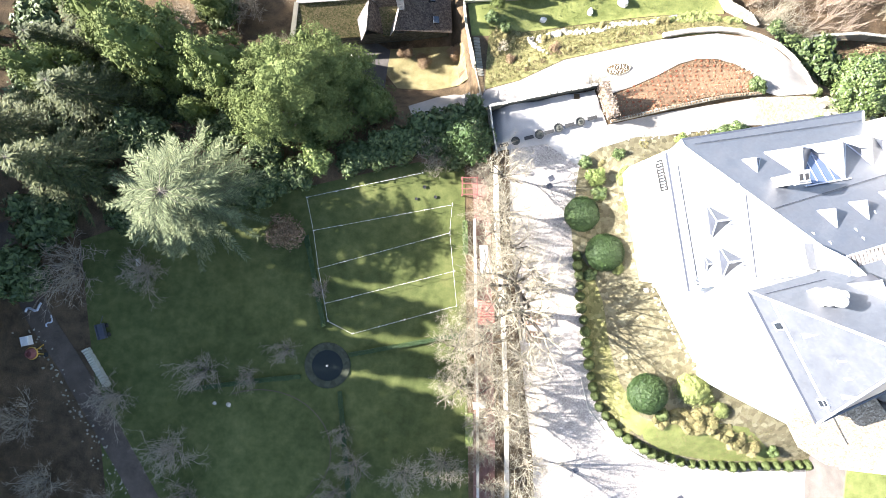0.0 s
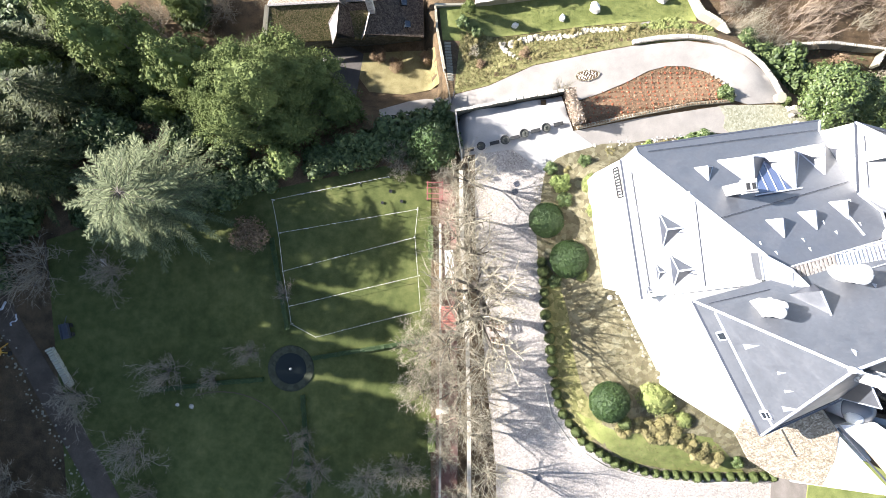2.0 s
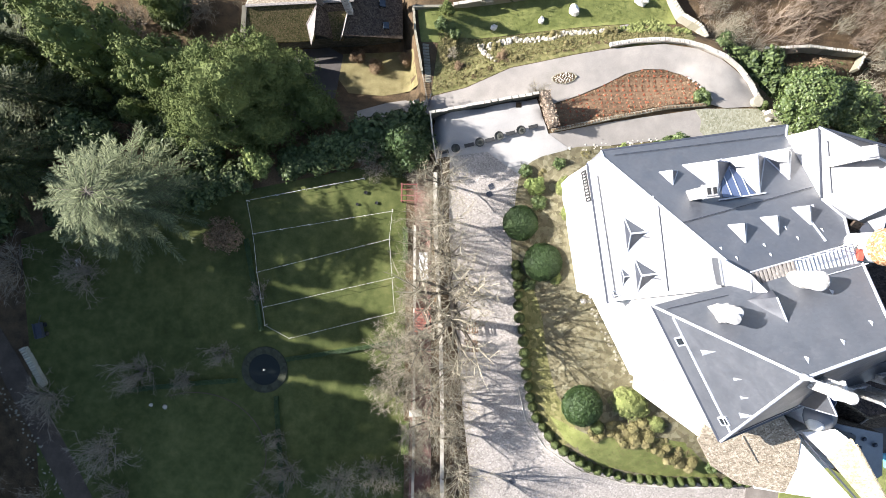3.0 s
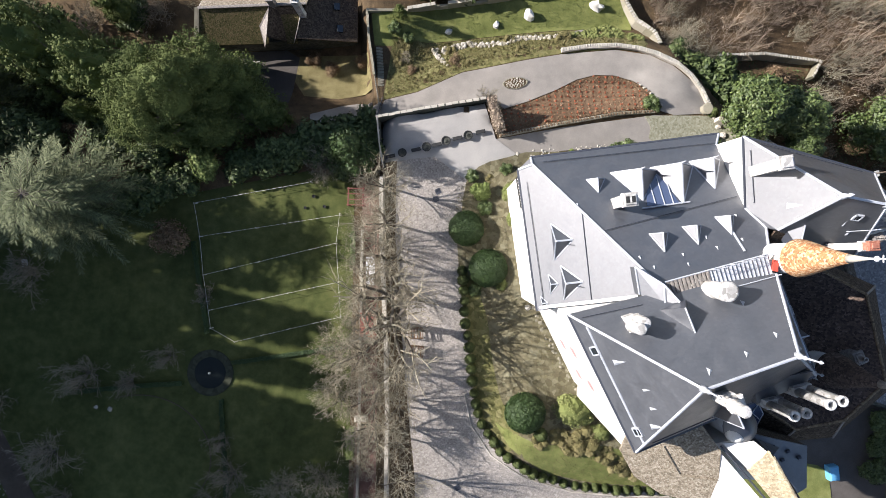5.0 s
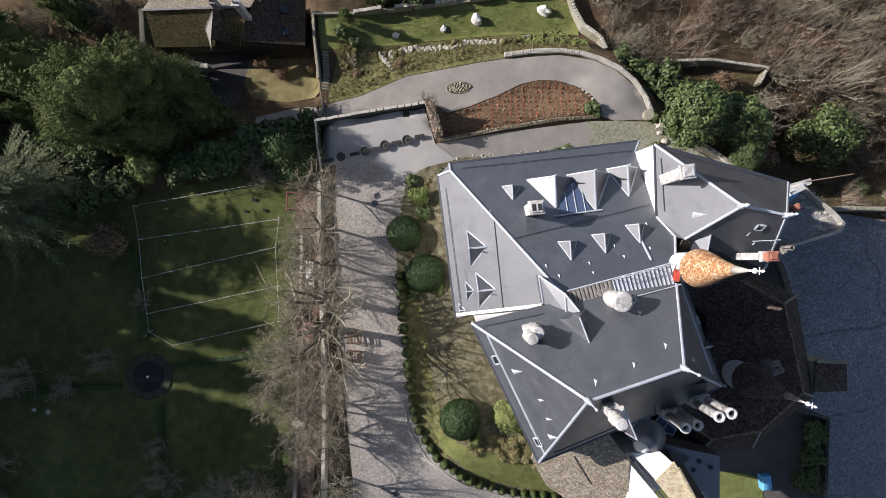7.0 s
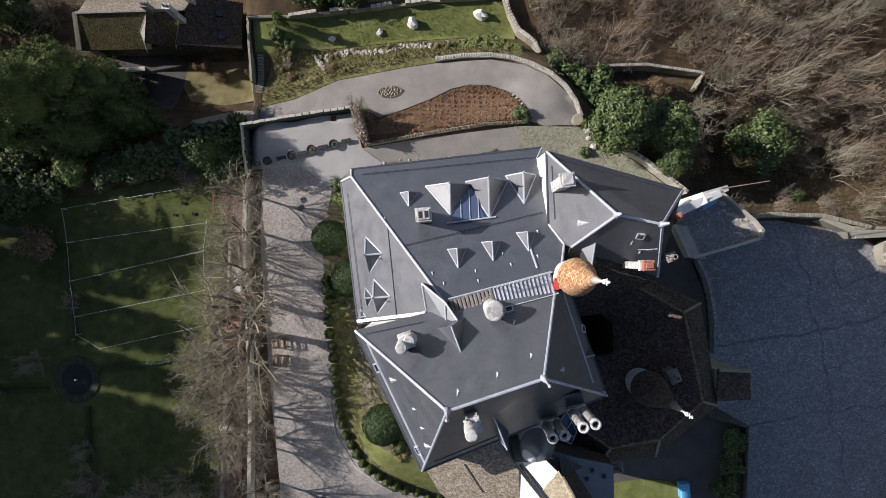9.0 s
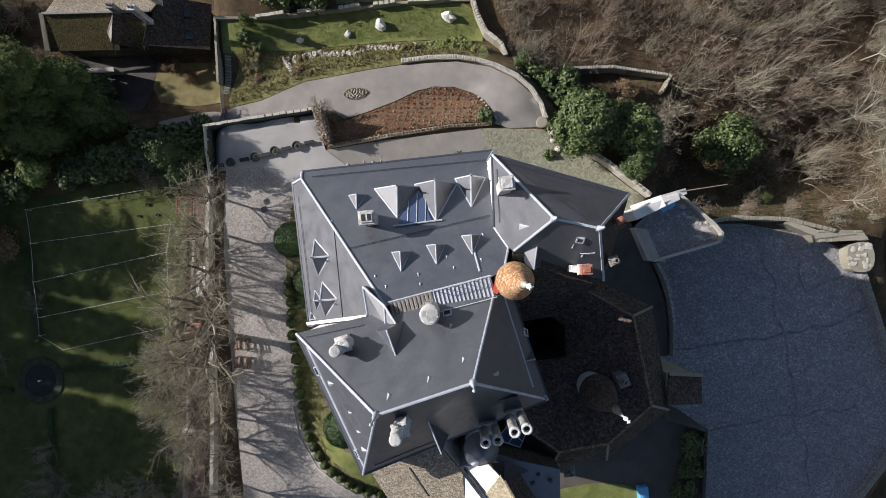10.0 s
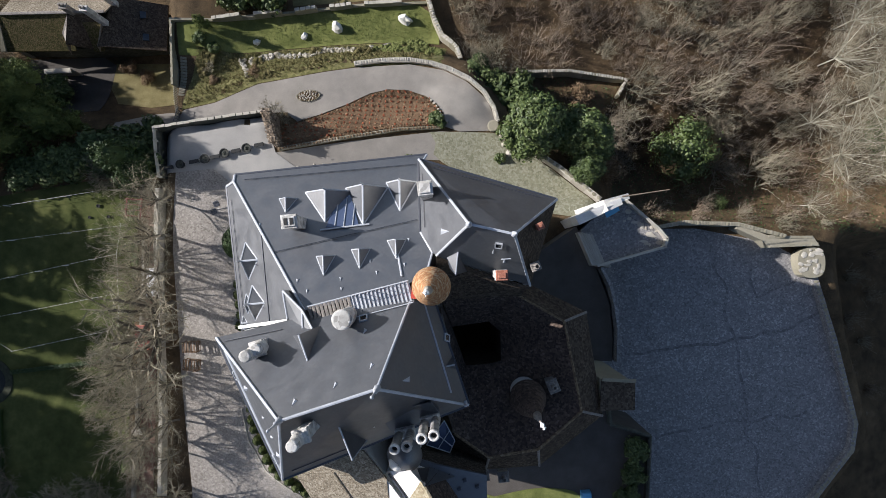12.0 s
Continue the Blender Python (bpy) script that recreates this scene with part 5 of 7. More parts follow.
RAMP = [(45.5, 2.0), (52.4, 7.4), (54.6, 3.3), (56.2, -0.3), (56.7, -3.8), (56.8, -6.4), (53.2, -6.4), (51.6, -0.5), (46.4, 1.8)]
g = Geo()
g.prism(RAMP, -4, 7.6)
ramp = part("rampart_walk", g, DARK_PAVING, castle, "dark paved rampart walk below the wing")
TERR = [(48.0, -13.6), (52.8, -9.6), (53.4, -8.6), (56.0, -8.7), (56.6, -12.6), (61.0, -13.6), (61.0, -22.0), (59.5, -31.0), (43.5, -31.0), (43.6, -14.0)]
g = Geo()
g.prism(TERR, -4, 7.5)
terrace = part("terrace", g, DARK_PAVING, castle, "dark paved terrace below the wing")
for a, b in (((56.2, -8.9), (56.75, -12.7)), ((56.75, -12.7), (60.9, -13.7)), ((60.85, -13.7), (60.85, -22.0)), ((60.85, -22.0), (59.4, -30.8))):
    g = Geo()
    g.beam((*a, 7.95), (*b, 7.95), 0.35, 0.9)
    part("parapet", g, DARK_STONE, terrace)
g = Geo()
g.prism(rounded([(44.0, -30.0), (55.2, -30.0), (55.0, -24.0), (54.2, -20.4), (51.4, -19.8), (48.6, -20.1), (45.4, -21.0), (43.9, -21.4)], 3), 7.4, 7.56)
part("terrace_lawn", g, LAWN_BRIGHT, terrace, "bright green lawn of the terrace")
CURVE = [(54.8, 3.2), (55.8, 1.4), (56.4, -0.6), (56.8, -3.0), (56.9, -6.3)]
for a, b in zip(CURVE, CURVE[1:]):
    g = Geo()
    d = (Vector(b) - Vector(a)).normalized()
    nrm = Vector((d.y, -d.x)) * 0.45
    g.prism([tuple(Vector(a) - nrm * 0.1), tuple(Vector(b) - nrm * 0.1), tuple(Vector(b) - nrm * 0.8), tuple(Vector(a) - nrm * 0.8)], -4, 8.7)
    part("parapet", g, COURT, ramp)
for i in range(8):
    g = Geo()
    x, y = 52.3 + i * 0.3, 6.7 - i * 0.02
    g.prism([(x, y), (x + 0.17, y + 0.06), (x + 1.77, y - 3.16), (x + 1.6, y - 3.3)], 7.0, 9.0 - i * 0.17)
    part("step", g, STONE, ramp)
castle_wall([(51.6, 8.2), (55.9, 10.2), (56.2, 9.6), (52.2, 7.4)], -3, [10.6, 11.0, 10.8, 10.2])
roof([(51.8, 8.9, 9.3), (54.2, 9.9, 10.9), (54.8, 8.9, 10.9), (52.4, 7.5, 9.3)], STONE_WHITE, 0.2, "pale sunlit sloping wall top")
roof([(54.2, 9.9, 10.9), (56.6, 10.7, 11.0), (56.9, 10.2, 10.7), (54.6, 9.2, 10.9)], STONE_WHITE, 0.2, "pale sunlit sloping wall top")
g = Geo()
g.slab([(54.7, 8.9, 9.6), (56.0, 9.6, 9.8), (56.3, 9.1, 9.5), (55.1, 8.3, 9.3)], 0.1)
part("blue_panel", g, BLUE, castle, "small pale blue panel")
g = Geo()
g.tube((56.0, 10.3, 11.2), (60.5, 11.2, 11.4), 0.07, 0.05, 6)
part("pole", g, WOOD, castle)


def shuttered_window(x, y, z, face, w, h):
    """A window closed by two faded shutters in a stone surround."""
    a = radians(face)
    n, s = Vector((math.cos(a), math.sin(a), 0)), Vector((-math.sin(a), math.cos(a), 0))
    g = Geo()
    g.box(Vector((x, y, z)) + n * 0.02, (0.12, w + 0.3, h + 0.3), face)
    win = part("window", g, STONE_WHITE, castle)
    for k in (-1, 1):
        g = Geo()
        g.box(Vector((x, y, z)) + n * 0.09 + s * k * w / 4, (0.06, w / 2 - 0.03, h), face)
        part("shutter", g, SHUTTER, win, "faded red window shutter")


for t, z in ((0.44, 12.0), (0.44, 16.9), (0.735, 12.6), (0.735, 17.3)):
    shuttered_window(lerp(23.35, 28.45, t), lerp(-3.25, -12.75, t), z, 208, 0.95, 1.5)

# dark barred gallery window under the north-western eave
b0, b1 = Vector((20.2, 8.2, 0)), Vector((20.72, 5.5, 0))
g = Geo()
g.beam(b0 + Vector((-0.08, 0, 15.1)), b1 + Vector((-0.08, 0, 15.1)), 0.1, 0.12)
gallery = part("gallery_window", g, RUBBER, castle, "dark barred gallery window under the eave")
g = Geo()
g.beam(b0 + Vector((-0.08, 0, 16.6)), b1 + Vector((-0.08, 0, 16.6)), 0.1, 0.12)
part("rail", g, RUBBER, gallery)
for i in range(11):
    q = b0.lerp(b1, i / 10) + Vector((-0.08, 0, 0))
    g = Geo()
    g.beam(q + Vector((0, 0, 15.1)), q + Vector((0, 0, 16.6)), 0.12, 0.1)
    part("bar", g, RUBBER, gallery)


# ---- plants ----
def bare_tree(name, seed, h, spread, twig_mat, label, trunk_r=0.16, limbs=7, depth=4, droop=0.0, trunk_share=0.28, kids=4, category="tree", heavy=1, thin=0.015, fan=0.75):
    """A leafless tree or bush at the origin: trunk with limbs, and a crown of fine twigs."""
    rnd = random.Random(seed)
    t = empty(name, label, category)
    wood, fine = Geo(), Geo()
    base_h = h * trunk_share
    lean = Vector((rnd.uniform(-0.16, 0.16), rnd.uniform(-0.16, 0.16), 1)).normalized()
    p = Vector((0, 0, -0.3))
    top = lean * base_h
    if base_h > 0.3:
        wood.tube(p, top, trunk_r * 1.25, trunk_r * 0.85, 7)

    def grow(p, d, length, r, level):
        if level == depth:
            fine.tube(p, p + (d + Vector((0, 0, -droop * 0.3))) * length, r, 0, 3, False)
            return
        steps = 2
        q = p
        for s in range(steps):
            d = (d + Vector((rnd.uniform(-1, 1), rnd.uniform(-1, 1), rnd.uniform(-0.6, 0.8) - droop)) * 0.17).normalized()
            e = q + d * (length / steps)
            r1 = r * (1 - 0.3 * (s + 1) / steps)
            (wood if level <= heavy else fine).tube(q, e, r * (1 - 0.3 * s / steps), r1, 5 if level <= 1 else 3, False)
            q = e
            if level < depth:
                for _ in range(int((kids if s else kids - 1) + rnd.random())):
                    side = Vector((rnd.uniform(-1, 1), rnd.uniform(-1, 1), rnd.uniform(-0.35, 0.75))).normalized()
                    grow(q - d * rnd.uniform(0, length * 0.3), (d * 0.75 + side * fan).normalized(), length * rnd.uniform(0.5, 0.72), max(r1 * 0.55, thin), level + 1)

    for k in range(limbs):
        a = 2 * math.pi * (k + rnd.uniform(-0.3, 0.3)) / limbs
        tilt = rnd.uniform(0.35, 1.0) * spread
        d = Vector((math.cos(a) * tilt, math.sin(a) * tilt, 1)).normalized()
        grow(top * rnd.uniform(0.75, 1.0), d, h * rnd.uniform(0.34, 0.46), trunk_r * 0.6, 1)
    part("trunk", wood, BARK, t)
    part("crown", fine, twig_mat, t)
    return t


def brush(name, seed, h, r, stems, mat, label):
    """A thicket of crooked stems that spread from several stools, each with side twigs."""
    rnd = random.Random(seed)
    t = empty(name, label, "shrub")
    g = Geo()
    stools = [Vector((rnd.uniform(-0.6, 0.6) * r, rnd.uniform(-0.6, 0.6) * r, -0.2)) for _ in range(6)]
    for k in range(stems):
        p = rnd.choice(stools) + Vector((rnd.uniform(-0.2, 0.2), rnd.uniform(-0.2, 0.2), 0))
        a, q = rnd.uniform(0, 2 * math.pi), rnd.random() ** 0.7
        d = Vector((math.cos(a) * q * 0.75, math.sin(a) * q * 0.75, 1)).normalized()
        length = h * rnd.uniform(0.45, 1.0) * (1.1 - 0.4 * q)
        m = p + d * length * 0.45
        d2 = (d + Vector((rnd.uniform(-0.4, 0.4), rnd.uniform(-0.4, 0.4), rnd.uniform(-0.1, 0.2)))).normalized()
        e = m + d2 * length * 0.55
        rr = rnd.uniform(0.02, 0.05)
        g.tube(p, m, rr, rr * 0.7, 3, False)
        g.tube(m, e, rr * 0.7, 0, 3, False)
        for _ in range(9):
            s = rnd.uniform(0.35, 0.97)
            b = p.lerp(m, s / 0.45) if s < 0.45 else m.lerp(e, (s - 0.45) / 0.55)
            sd = (d2 * 0.7 + Vector((rnd.uniform(-1, 1), rnd.uniform(-1, 1), rnd.uniform(-0.3, 0.5)))).normalized()
            g.tube(b, b + sd * length * rnd.uniform(0.1, 0.26), rr * 0.45, 0, 3, False)
    part("crown", g, mat, t)
    return t


def leaf(g, c, nrm, size, rnd, aspect=1.7):
    """One folded leaf or leaf spray."""
    u = nrm.orthogonal().normalized()
    a = rnd.uniform(0, 6.283)
    v = nrm.cross(u)
    u, v = u * math.cos(a) + v * math.sin(a), v * math.cos(a) - u * math.sin(a)
    l, w = size * aspect / 2, size / 2
    g.add([c - u * l, c + v * w - nrm * size * 0.12, c + u * l, c - v * w - nrm * size * 0.12], [(0, 1, 2), (0, 2, 3)])


def clumped(name, seed, lumps, count, size, mat, label, trunk_h=4.0, trunk_r=0.4, per=14, spread=0.5, category="tree", core=0.74):
    """An evergreen whose crown is made of many small sprays of leaves over uneven masses (x, y, z, rx, ry, rz)."""
    rnd = random.Random(seed)
    t = empty(name, label, category)
    g = Geo()
    g.tube((0, 0, -0.8), (0, 0, trunk_h), trunk_r * 1.3, trunk_r, 8)
    for x, y, z, *_ in lumps:
        g.tube((0, 0, trunk_h * 0.7), (x, y, z), trunk_r * 0.6, trunk_r * 0.25, 5)
    part("trunk", g, BARK, t)
    g = Geo()
    for x, y, z, rx, ry, rz in lumps:
        g.blob((x, y, z), (rx * core, ry * core, rz * core), rnd, 0.3, 12)
    area = [l[3] * l[4] + l[3] * l[5] for l in lumps]
    for (x, y, z, rx, ry, rz), ar in zip(lumps, area):
        off = Vector((rnd.uniform(0, 50), rnd.uniform(0, 50), 0))
        for _ in range(int(count * ar / sum(area) / per)):
            d = Vector((rnd.gauss(0, 1), rnd.gauss(0, 1), rnd.gauss(0.35, 1))).normalized()
            if d.z < -0.5:
                d.z = -d.z
            k = 0.9 + 0.3 * noise.noise(d * 2.2 + off) + 0.24 * noise.noise(d * 6 + off) + rnd.uniform(-0.16, 0.06)
            c = Vector((x + d.x * rx * k, y + d.y * ry * k, z + d.z * rz * k))
            sp = spread * rnd.uniform(0.6, 1.3)
            for _ in range(per):
                e = Vector((rnd.gauss(0, 1), rnd.gauss(0, 1), rnd.gauss(0, 1)))
                e = (e.normalized() + d * 0.5).normalized()
                nrm = (e + Vector((rnd.uniform(-1, 1), rnd.uniform(-1, 1), rnd.uniform(-0.6, 1))) * 0.32).normalized()
                leaf(g, c + e * sp * rnd.uniform(0.3, 1.0), nrm, size * rnd.uniform(0.6, 1.3), rnd, 1.5)
    part("crown", g, mat, t)
    return t


def leafy(name, seed, lumps, count, size, mat, label, trunk_h=2.0, trunk_r=0.25, ragged=0.18, category="tree", core=0.68):
    """An evergreen: trunk and a crown of many small leaves over uneven lumps (x, y, z, rx, ry, rz)."""
    rnd = random.Random(seed)
    t = empty(name, label, category)
    g = Geo()
    g.tube((0, 0, -0.6), (0, 0, trunk_h), trunk_r * 1.3, trunk_r, 8)
    for x, y, z, *_ in lumps:
        g.tube((0, 0, trunk_h * 0.7), (x, y, z), trunk_r * 0.6, trunk_r * 0.25, 5)
    part("trunk", g, BARK, t)
    g = Geo()
    area = [l[3] * l[4] + l[3] * l[5] for l in lumps]
    for x, y, z, rx, ry, rz in lumps:
        if core:
            g.blob((x, y, z), (rx * core, ry * core, rz * core), rnd, 0.3, 12)
    for (x, y, z, rx, ry, rz), ar in zip(lumps, area):
        off = Vector((rnd.uniform(0, 50), rnd.uniform(0, 50), 0))
        for _ in range(int(count * ar / sum(area))):
            d = Vector((rnd.gauss(0, 1), rnd.gauss(0, 1), rnd.gauss(0.25, 1))).normalized()
            if d.z < -0.55:
                d.z = -d.z
            k = 0.9 + 0.36 * noise.noise(d * 2.2 + off) + 0.26 * noise.noise(d * 5.5 + off) + rnd.uniform(-ragged * 1.5, ragged * 0.5)
            p = Vector((x + d.x * rx * k, y + d.y * ry * k, z + d.z * rz * k))
            nrm = (d + Vector((rnd.uniform(-1, 1), rnd.uniform(-1, 1), rnd.uniform(-1, 1))) * 0.62).normalized()
            leaf(g, p, nrm, size * rnd.uniform(0.6, 1.3), rnd)
    part("crown", g, mat, t)
    return t


def conifer(name, seed, h, r, mat, label, tiers=16, per=9, twigs=12, droop=0.35, start=0.12, top_r=0.1, twig_len=0.9, twig_w=0.2, uneven=0.72):
    """A fir, cedar or yew: whorls of drooping branches, each a fan of needle sprays."""
    rnd = random.Random(seed)
    t = empty(name, label, "tree")
    wood, g = Geo(), Geo()
    wood.tube((0, 0, -0.8), (0, 0, h * 0.95), 0.05 * r + 0.12, 0.04, 8)
    for k in range(tiers):
        f = k / (tiers - 1)
        z = h * lerp(start, 0.98, f)
        reach = r * lerp(1.0, top_r, f ** 1.15)
        for i in range(per):
            a = 2 * math.pi * (i + rnd.uniform(-0.4, 0.4)) / per + k * 0.7
            ln = reach * rnd.uniform(uneven, 1.12)
            out = Vector((math.cos(a), math.sin(a), 0))
            side = Vector((-math.sin(a), math.cos(a), 0))
            rise = rnd.uniform(0.0, 0.3)

            def at(s):
                return Vector((0, 0, z + rnd.uniform(-0.1, 0.1))) + out * (ln * s) + Vector((0, 0, ln * (rise * s - droop * s * s)))

            pts = [Vector((0, 0, z)) + out * (ln * s) + Vector((0, 0, ln * (rise * s - droop * s * s))) for s in (0, 0.35, 0.7, 1)]
            wood.tube(pts[0], pts[2], 0.035, 0.02, 3, False)
            n = max(4, int(twigs * ln / max(r, 0.1)) + 3)
            for j in range(n):
                s = 0.12 + 0.9 * (j + rnd.random()) / n
                b = at(min(s, 1.0))
                tl = twig_len * rnd.uniform(0.6, 1.2) * (1.15 - 0.55 * s)
                for sg in (-1, 1):
                    d = (out * rnd.uniform(0.5, 1.1) + side * sg * rnd.uniform(0.5, 1.0) + Vector((0, 0, rnd.uniform(-0.45, 0.25)))).normalized()
                    w = d.cross(Vector((rnd.uniform(-0.5, 0.5), rnd.uniform(-0.5, 0.5), 1))).normalized() * twig_w * rnd.uniform(0.6, 1.2)
                    g.add([b, b + d * tl * 0.45 + w, b + d * tl, b + d * tl * 0.45 - w], [(0, 1, 2), (0, 2, 3)])
    part("trunk", wood, BARK, t)
    part("crown", g, mat, t)
    return t


def lumpy(seed, n, r, zc, rz, small=0.5):
    """A main mass with smaller shoulders round it."""
    rnd = random.Random(seed)
    out = [(0, 0, zc, r * 0.72, r * 0.72, rz * 0.85)]
    for i in range(n):
        a = 2 * math.pi * i / n + rnd.uniform(-0.3, 0.3)
        q = r * rnd.uniform(0.45, 0.68)
        k = r * rnd.uniform(0.75, 1.1) * small
        out.append((math.cos(a) * q, math.sin(a) * q, zc + rz * rnd.uniform(-0.45, 0.3), k, k, k * rnd.uniform(0.8, 1.2)))
    return out


def plant(ob, x, y, rz=0.0, s=1.0, sink=0.05, group=""):
    if group:
        ob["group"] = group
    return put(ob, x, y, gz(x, y) - sink, rz, s)


def replant(ob, x, y, rz=0.0, s=1.0, sink=0.05):
    return again(ob, x, y, gz(x, y) - sink, rz, s)


# tall firs on the hillside, whose shade lies over the garden
fir = conifer("fir_tree", 1, 27, 5.2, LEAF_YEW, "tall dark green fir on the hillside", 22, 10, 11, 0.4, 0.05, 0.12, 1.3, 0.34)
plant(fir, -60, -33, 0, 1.1, group="firs on the hillside")
for i, (x, y, s) in enumerate(((-58, -25, 1.2), (-61, -17, 1.2), (-58, -10, 1.13), (-62, -3, 1.1), (-57.5, -17.5, 1.06), (-66, -27, 1.2), (-67, -10, 1.06), (-60, -41, 1.1), (-58.5, -49, 1.05), (-65, -20, 1.15), (-57, -4, 1.0), (-57, -30, 1.15), (-64, -36, 1.15), (-57, -37, 1.0), (-63, -45, 1.1), (-64, -7, 1.05),
                             (-60, 3.0, 1.0), (-63, 7, 0.9), (-59, 11, 0.7), (-62, 20, 0.6), (-66, 2, 1.0), (-60, 27, 0.6), (-66, 14, 0.66), (-70, -2, 0.9), (-70, -16, 0.95), (-70, -32, 1.1), (-59, -13.5, 1.22))):
    replant(fir, x, y, i * 47, s)

# garden evergreens north of the lawn
cedar = conifer("cedar_tree", 2, 14.2, 8.6, LEAF_CEDAR, "spreading grey-green cedar with shaggy layered boughs beside the lawn", 13, 15, 78, 0.3, 0.3, 0.6, 1.05, 0.05, 0.55)
plant(cedar, -27.4, 5.6, 10, 0.95)
yew = conifer("yew_tree", 3, 15, 6.2, LEAF_YEW, "dark yew with drooping feathery branches", 15, 12, 30, 0.42, 0.12, 0.14, 0.9, 0.1)
plant(yew, -40.5, 17.2, 0, group="yews in the dark grove")
for x, y, s, a in ((-41.0, 8.6, 1.0, 70), (-47.5, 13, 0.9, 130), (-48, 25, 0.9, 20), (-44.5, 29.5, 0.85, 100)):
    replant(yew, x, y, a, s)
OAK_MASSES = [(-0.6, 0, 13.4, 4.8, 4.6, 6.6), (-3.6, -3.1, 11.2, 3.5, 3.2, 4.2), (1.6, 2.6, 11.2, 4.0, 4.0, 4.6), (4.4, 3.0, 6.8, 3.6, 3.5, 4.0), (6.4, 0.6, 4.8, 3.0, 3.1, 3.6),
              (-4.6, -2.6, 4.8, 2.6, 2.2, 3.6), (-1.4, -3.0, 5.4, 3.0, 2.4, 4.2), (2.4, -2.2, 6.2, 3.6, 2.9, 4.4), (0, 0.4, 6.0, 5.6, 5.0, 6.0)]
rnd = random.Random(45)
for x, y, z, rx, ry, rz in list(OAK_MASSES):
    for _ in range(6):
        d = Vector((rnd.gauss(0, 1), rnd.gauss(0, 1), rnd.gauss(0.3, 0.8))).normalized()
        k = rnd.uniform(0.2, 0.42)
        OAK_MASSES.append((x + d.x * rx * 0.8, y + d.y * ry * 0.8, z + d.z * rz * 0.85, rx * k, ry * k, rz * k * rnd.uniform(0.9, 1.5)))
holm = clumped("holm_oak", 4, OAK_MASSES, 92000, 0.128, LEAF_OAK, "broad dark evergreen oak with an uneven crown", 6, 0.5, core=0.6)
plant(holm, -15.6, 17.0, 0, 1.0)
SMALL_MASSES = [(0, 0, 14.2, 3.0, 3.0, 5.0), (1.3, -1.6, 9.4, 3.0, 2.8, 4.6), (-1.5, 0.7, 6.4, 3.5, 3.4, 4.8), (0.4, 1.8, 10.4, 2.8, 2.6, 4.2), (1.6, 0.2, 5.0, 3.2, 3.2, 4.0)]
for x, y, z, rx, ry, rz in list(SMALL_MASSES):
    for _ in range(5):
        d = Vector((rnd.gauss(0, 1), rnd.gauss(0, 1), rnd.gauss(0.3, 0.8))).normalized()
        k = rnd.uniform(0.22, 0.42)
        SMALL_MASSES.append((x + d.x * rx * 0.85, y + d.y * ry * 0.85, z + d.z * rz * 0.85, rx * k, ry * k, rz * k * rnd.uniform(0.9, 1.5)))
holm_small = clumped("evergreen_tree", 5, SMALL_MASSES, 15000, 0.18, LEAF_OAK, "tall dense evergreen tree with a mottled green crown", 6, 0.35, core=0.6)
plant(holm_small, -24.9, 19.8, 0, 1.0, group="evergreens in the grove")
for x, y, s, a in ((-33.4, 23.2, 1.12, 120), (-20.2, 21.4, 0.8, 60), (-8.0, 17.2, 0.5, 10), (-39.5, 27.5, 1.0, 200), (-28.8, 16.2, 0.42, 250), (-30.0, 31.5, 0.5, 20), (7.0, 31.0, 0.2, 20), (-45.5, 20.5, 0.85, 90)):
    replant(holm_small, x, y, a, s)
dark_shrub = clumped("tall_shrub", 62, [(0, 0, 5.4, 1.5, 1.4, 2.6), (0.6, -0.5, 3.4, 1.9, 1.8, 2.4), (-0.9, 0.6, 2.8, 1.8, 1.7, 2.2)], 3400, 0.16, LEAF_BOX, "tall dark evergreen shrub at the corner of the bay", 2.0, 0.14, category="shrub", core=0.7)
plant(dark_shrub, 2.8, 12.5, 0, 1.15)
ivy_bush = leafy("ivy_bush", 6, lumpy(61, 6, 2.6, 1.7, 1.9, 0.6), 2100, 0.36, LEAF_IVY, "dark ivy-green bush under the trees", 0.8, 0.12, category="shrub")
plant(ivy_bush, -22.3, 6.9, 0, group="bushes along the grove")
for i, (x, y, s) in enumerate(((-19.6, 8.1, 0.75), (-16.8, 9.0, 0.8), (-10.6, 10.6, 0.75), (-8.0, 11.4, 0.8), (-5.2, 12.3, 0.85), (-2.4, 13.2, 1.0), (0.6, 14.2, 1.1), (3.2, 12.6, 1.0), (3.4, 15.4, 1.0), (1.4, 11.6, 0.8), (-34, 13.0, 0.9), (-26.0, 12.5, 0.9), (-20.4, 24.6, 0.9), 
                             (-37.0, 4.2, 0.9), (-46, 3.5, 1.3), (-49, -3, 1.2), (-44, 22.5, 1.2), (-14, 22.8, 0.9), (46.3, 23.2, 1.15), (43.8, 25.0, 0.7), (41.6, 27.0, 0.55), (49.4, 21.6, 0.9), (-45, -33, 1.1), (-30, 32.5, 1.1), (-32.7, 18.0, 1.1), (-37.0, 13.5, 1.1), (-36.5, 19.0, 1.2), (-30.5, 20.5, 1.1), (-26.2, 14.0, 1.0), (-22.4, 16.0, 1.0), (-53, 24, 1.3), (-50, 18, 1.3), (-45, 14.6, 1.2), (-53.5, 30, 1.3), (-27.5, 24.0, 1.2), (-21, 11.8, 0.8), (-41, 23.0, 1.2), (11, 35.6, 1.0), (15, 36.4, 1.1))):
    replant(ivy_bush, x, y, i * 71, s)
for x, y, s, a in ((59.4, -15.2, 0.5, 20), (59.3, -17.6, 0.45, 110), (58.8, -20.0, 0.5, 200)):
    again(ivy_bush, x, y, 7.45, a, s)
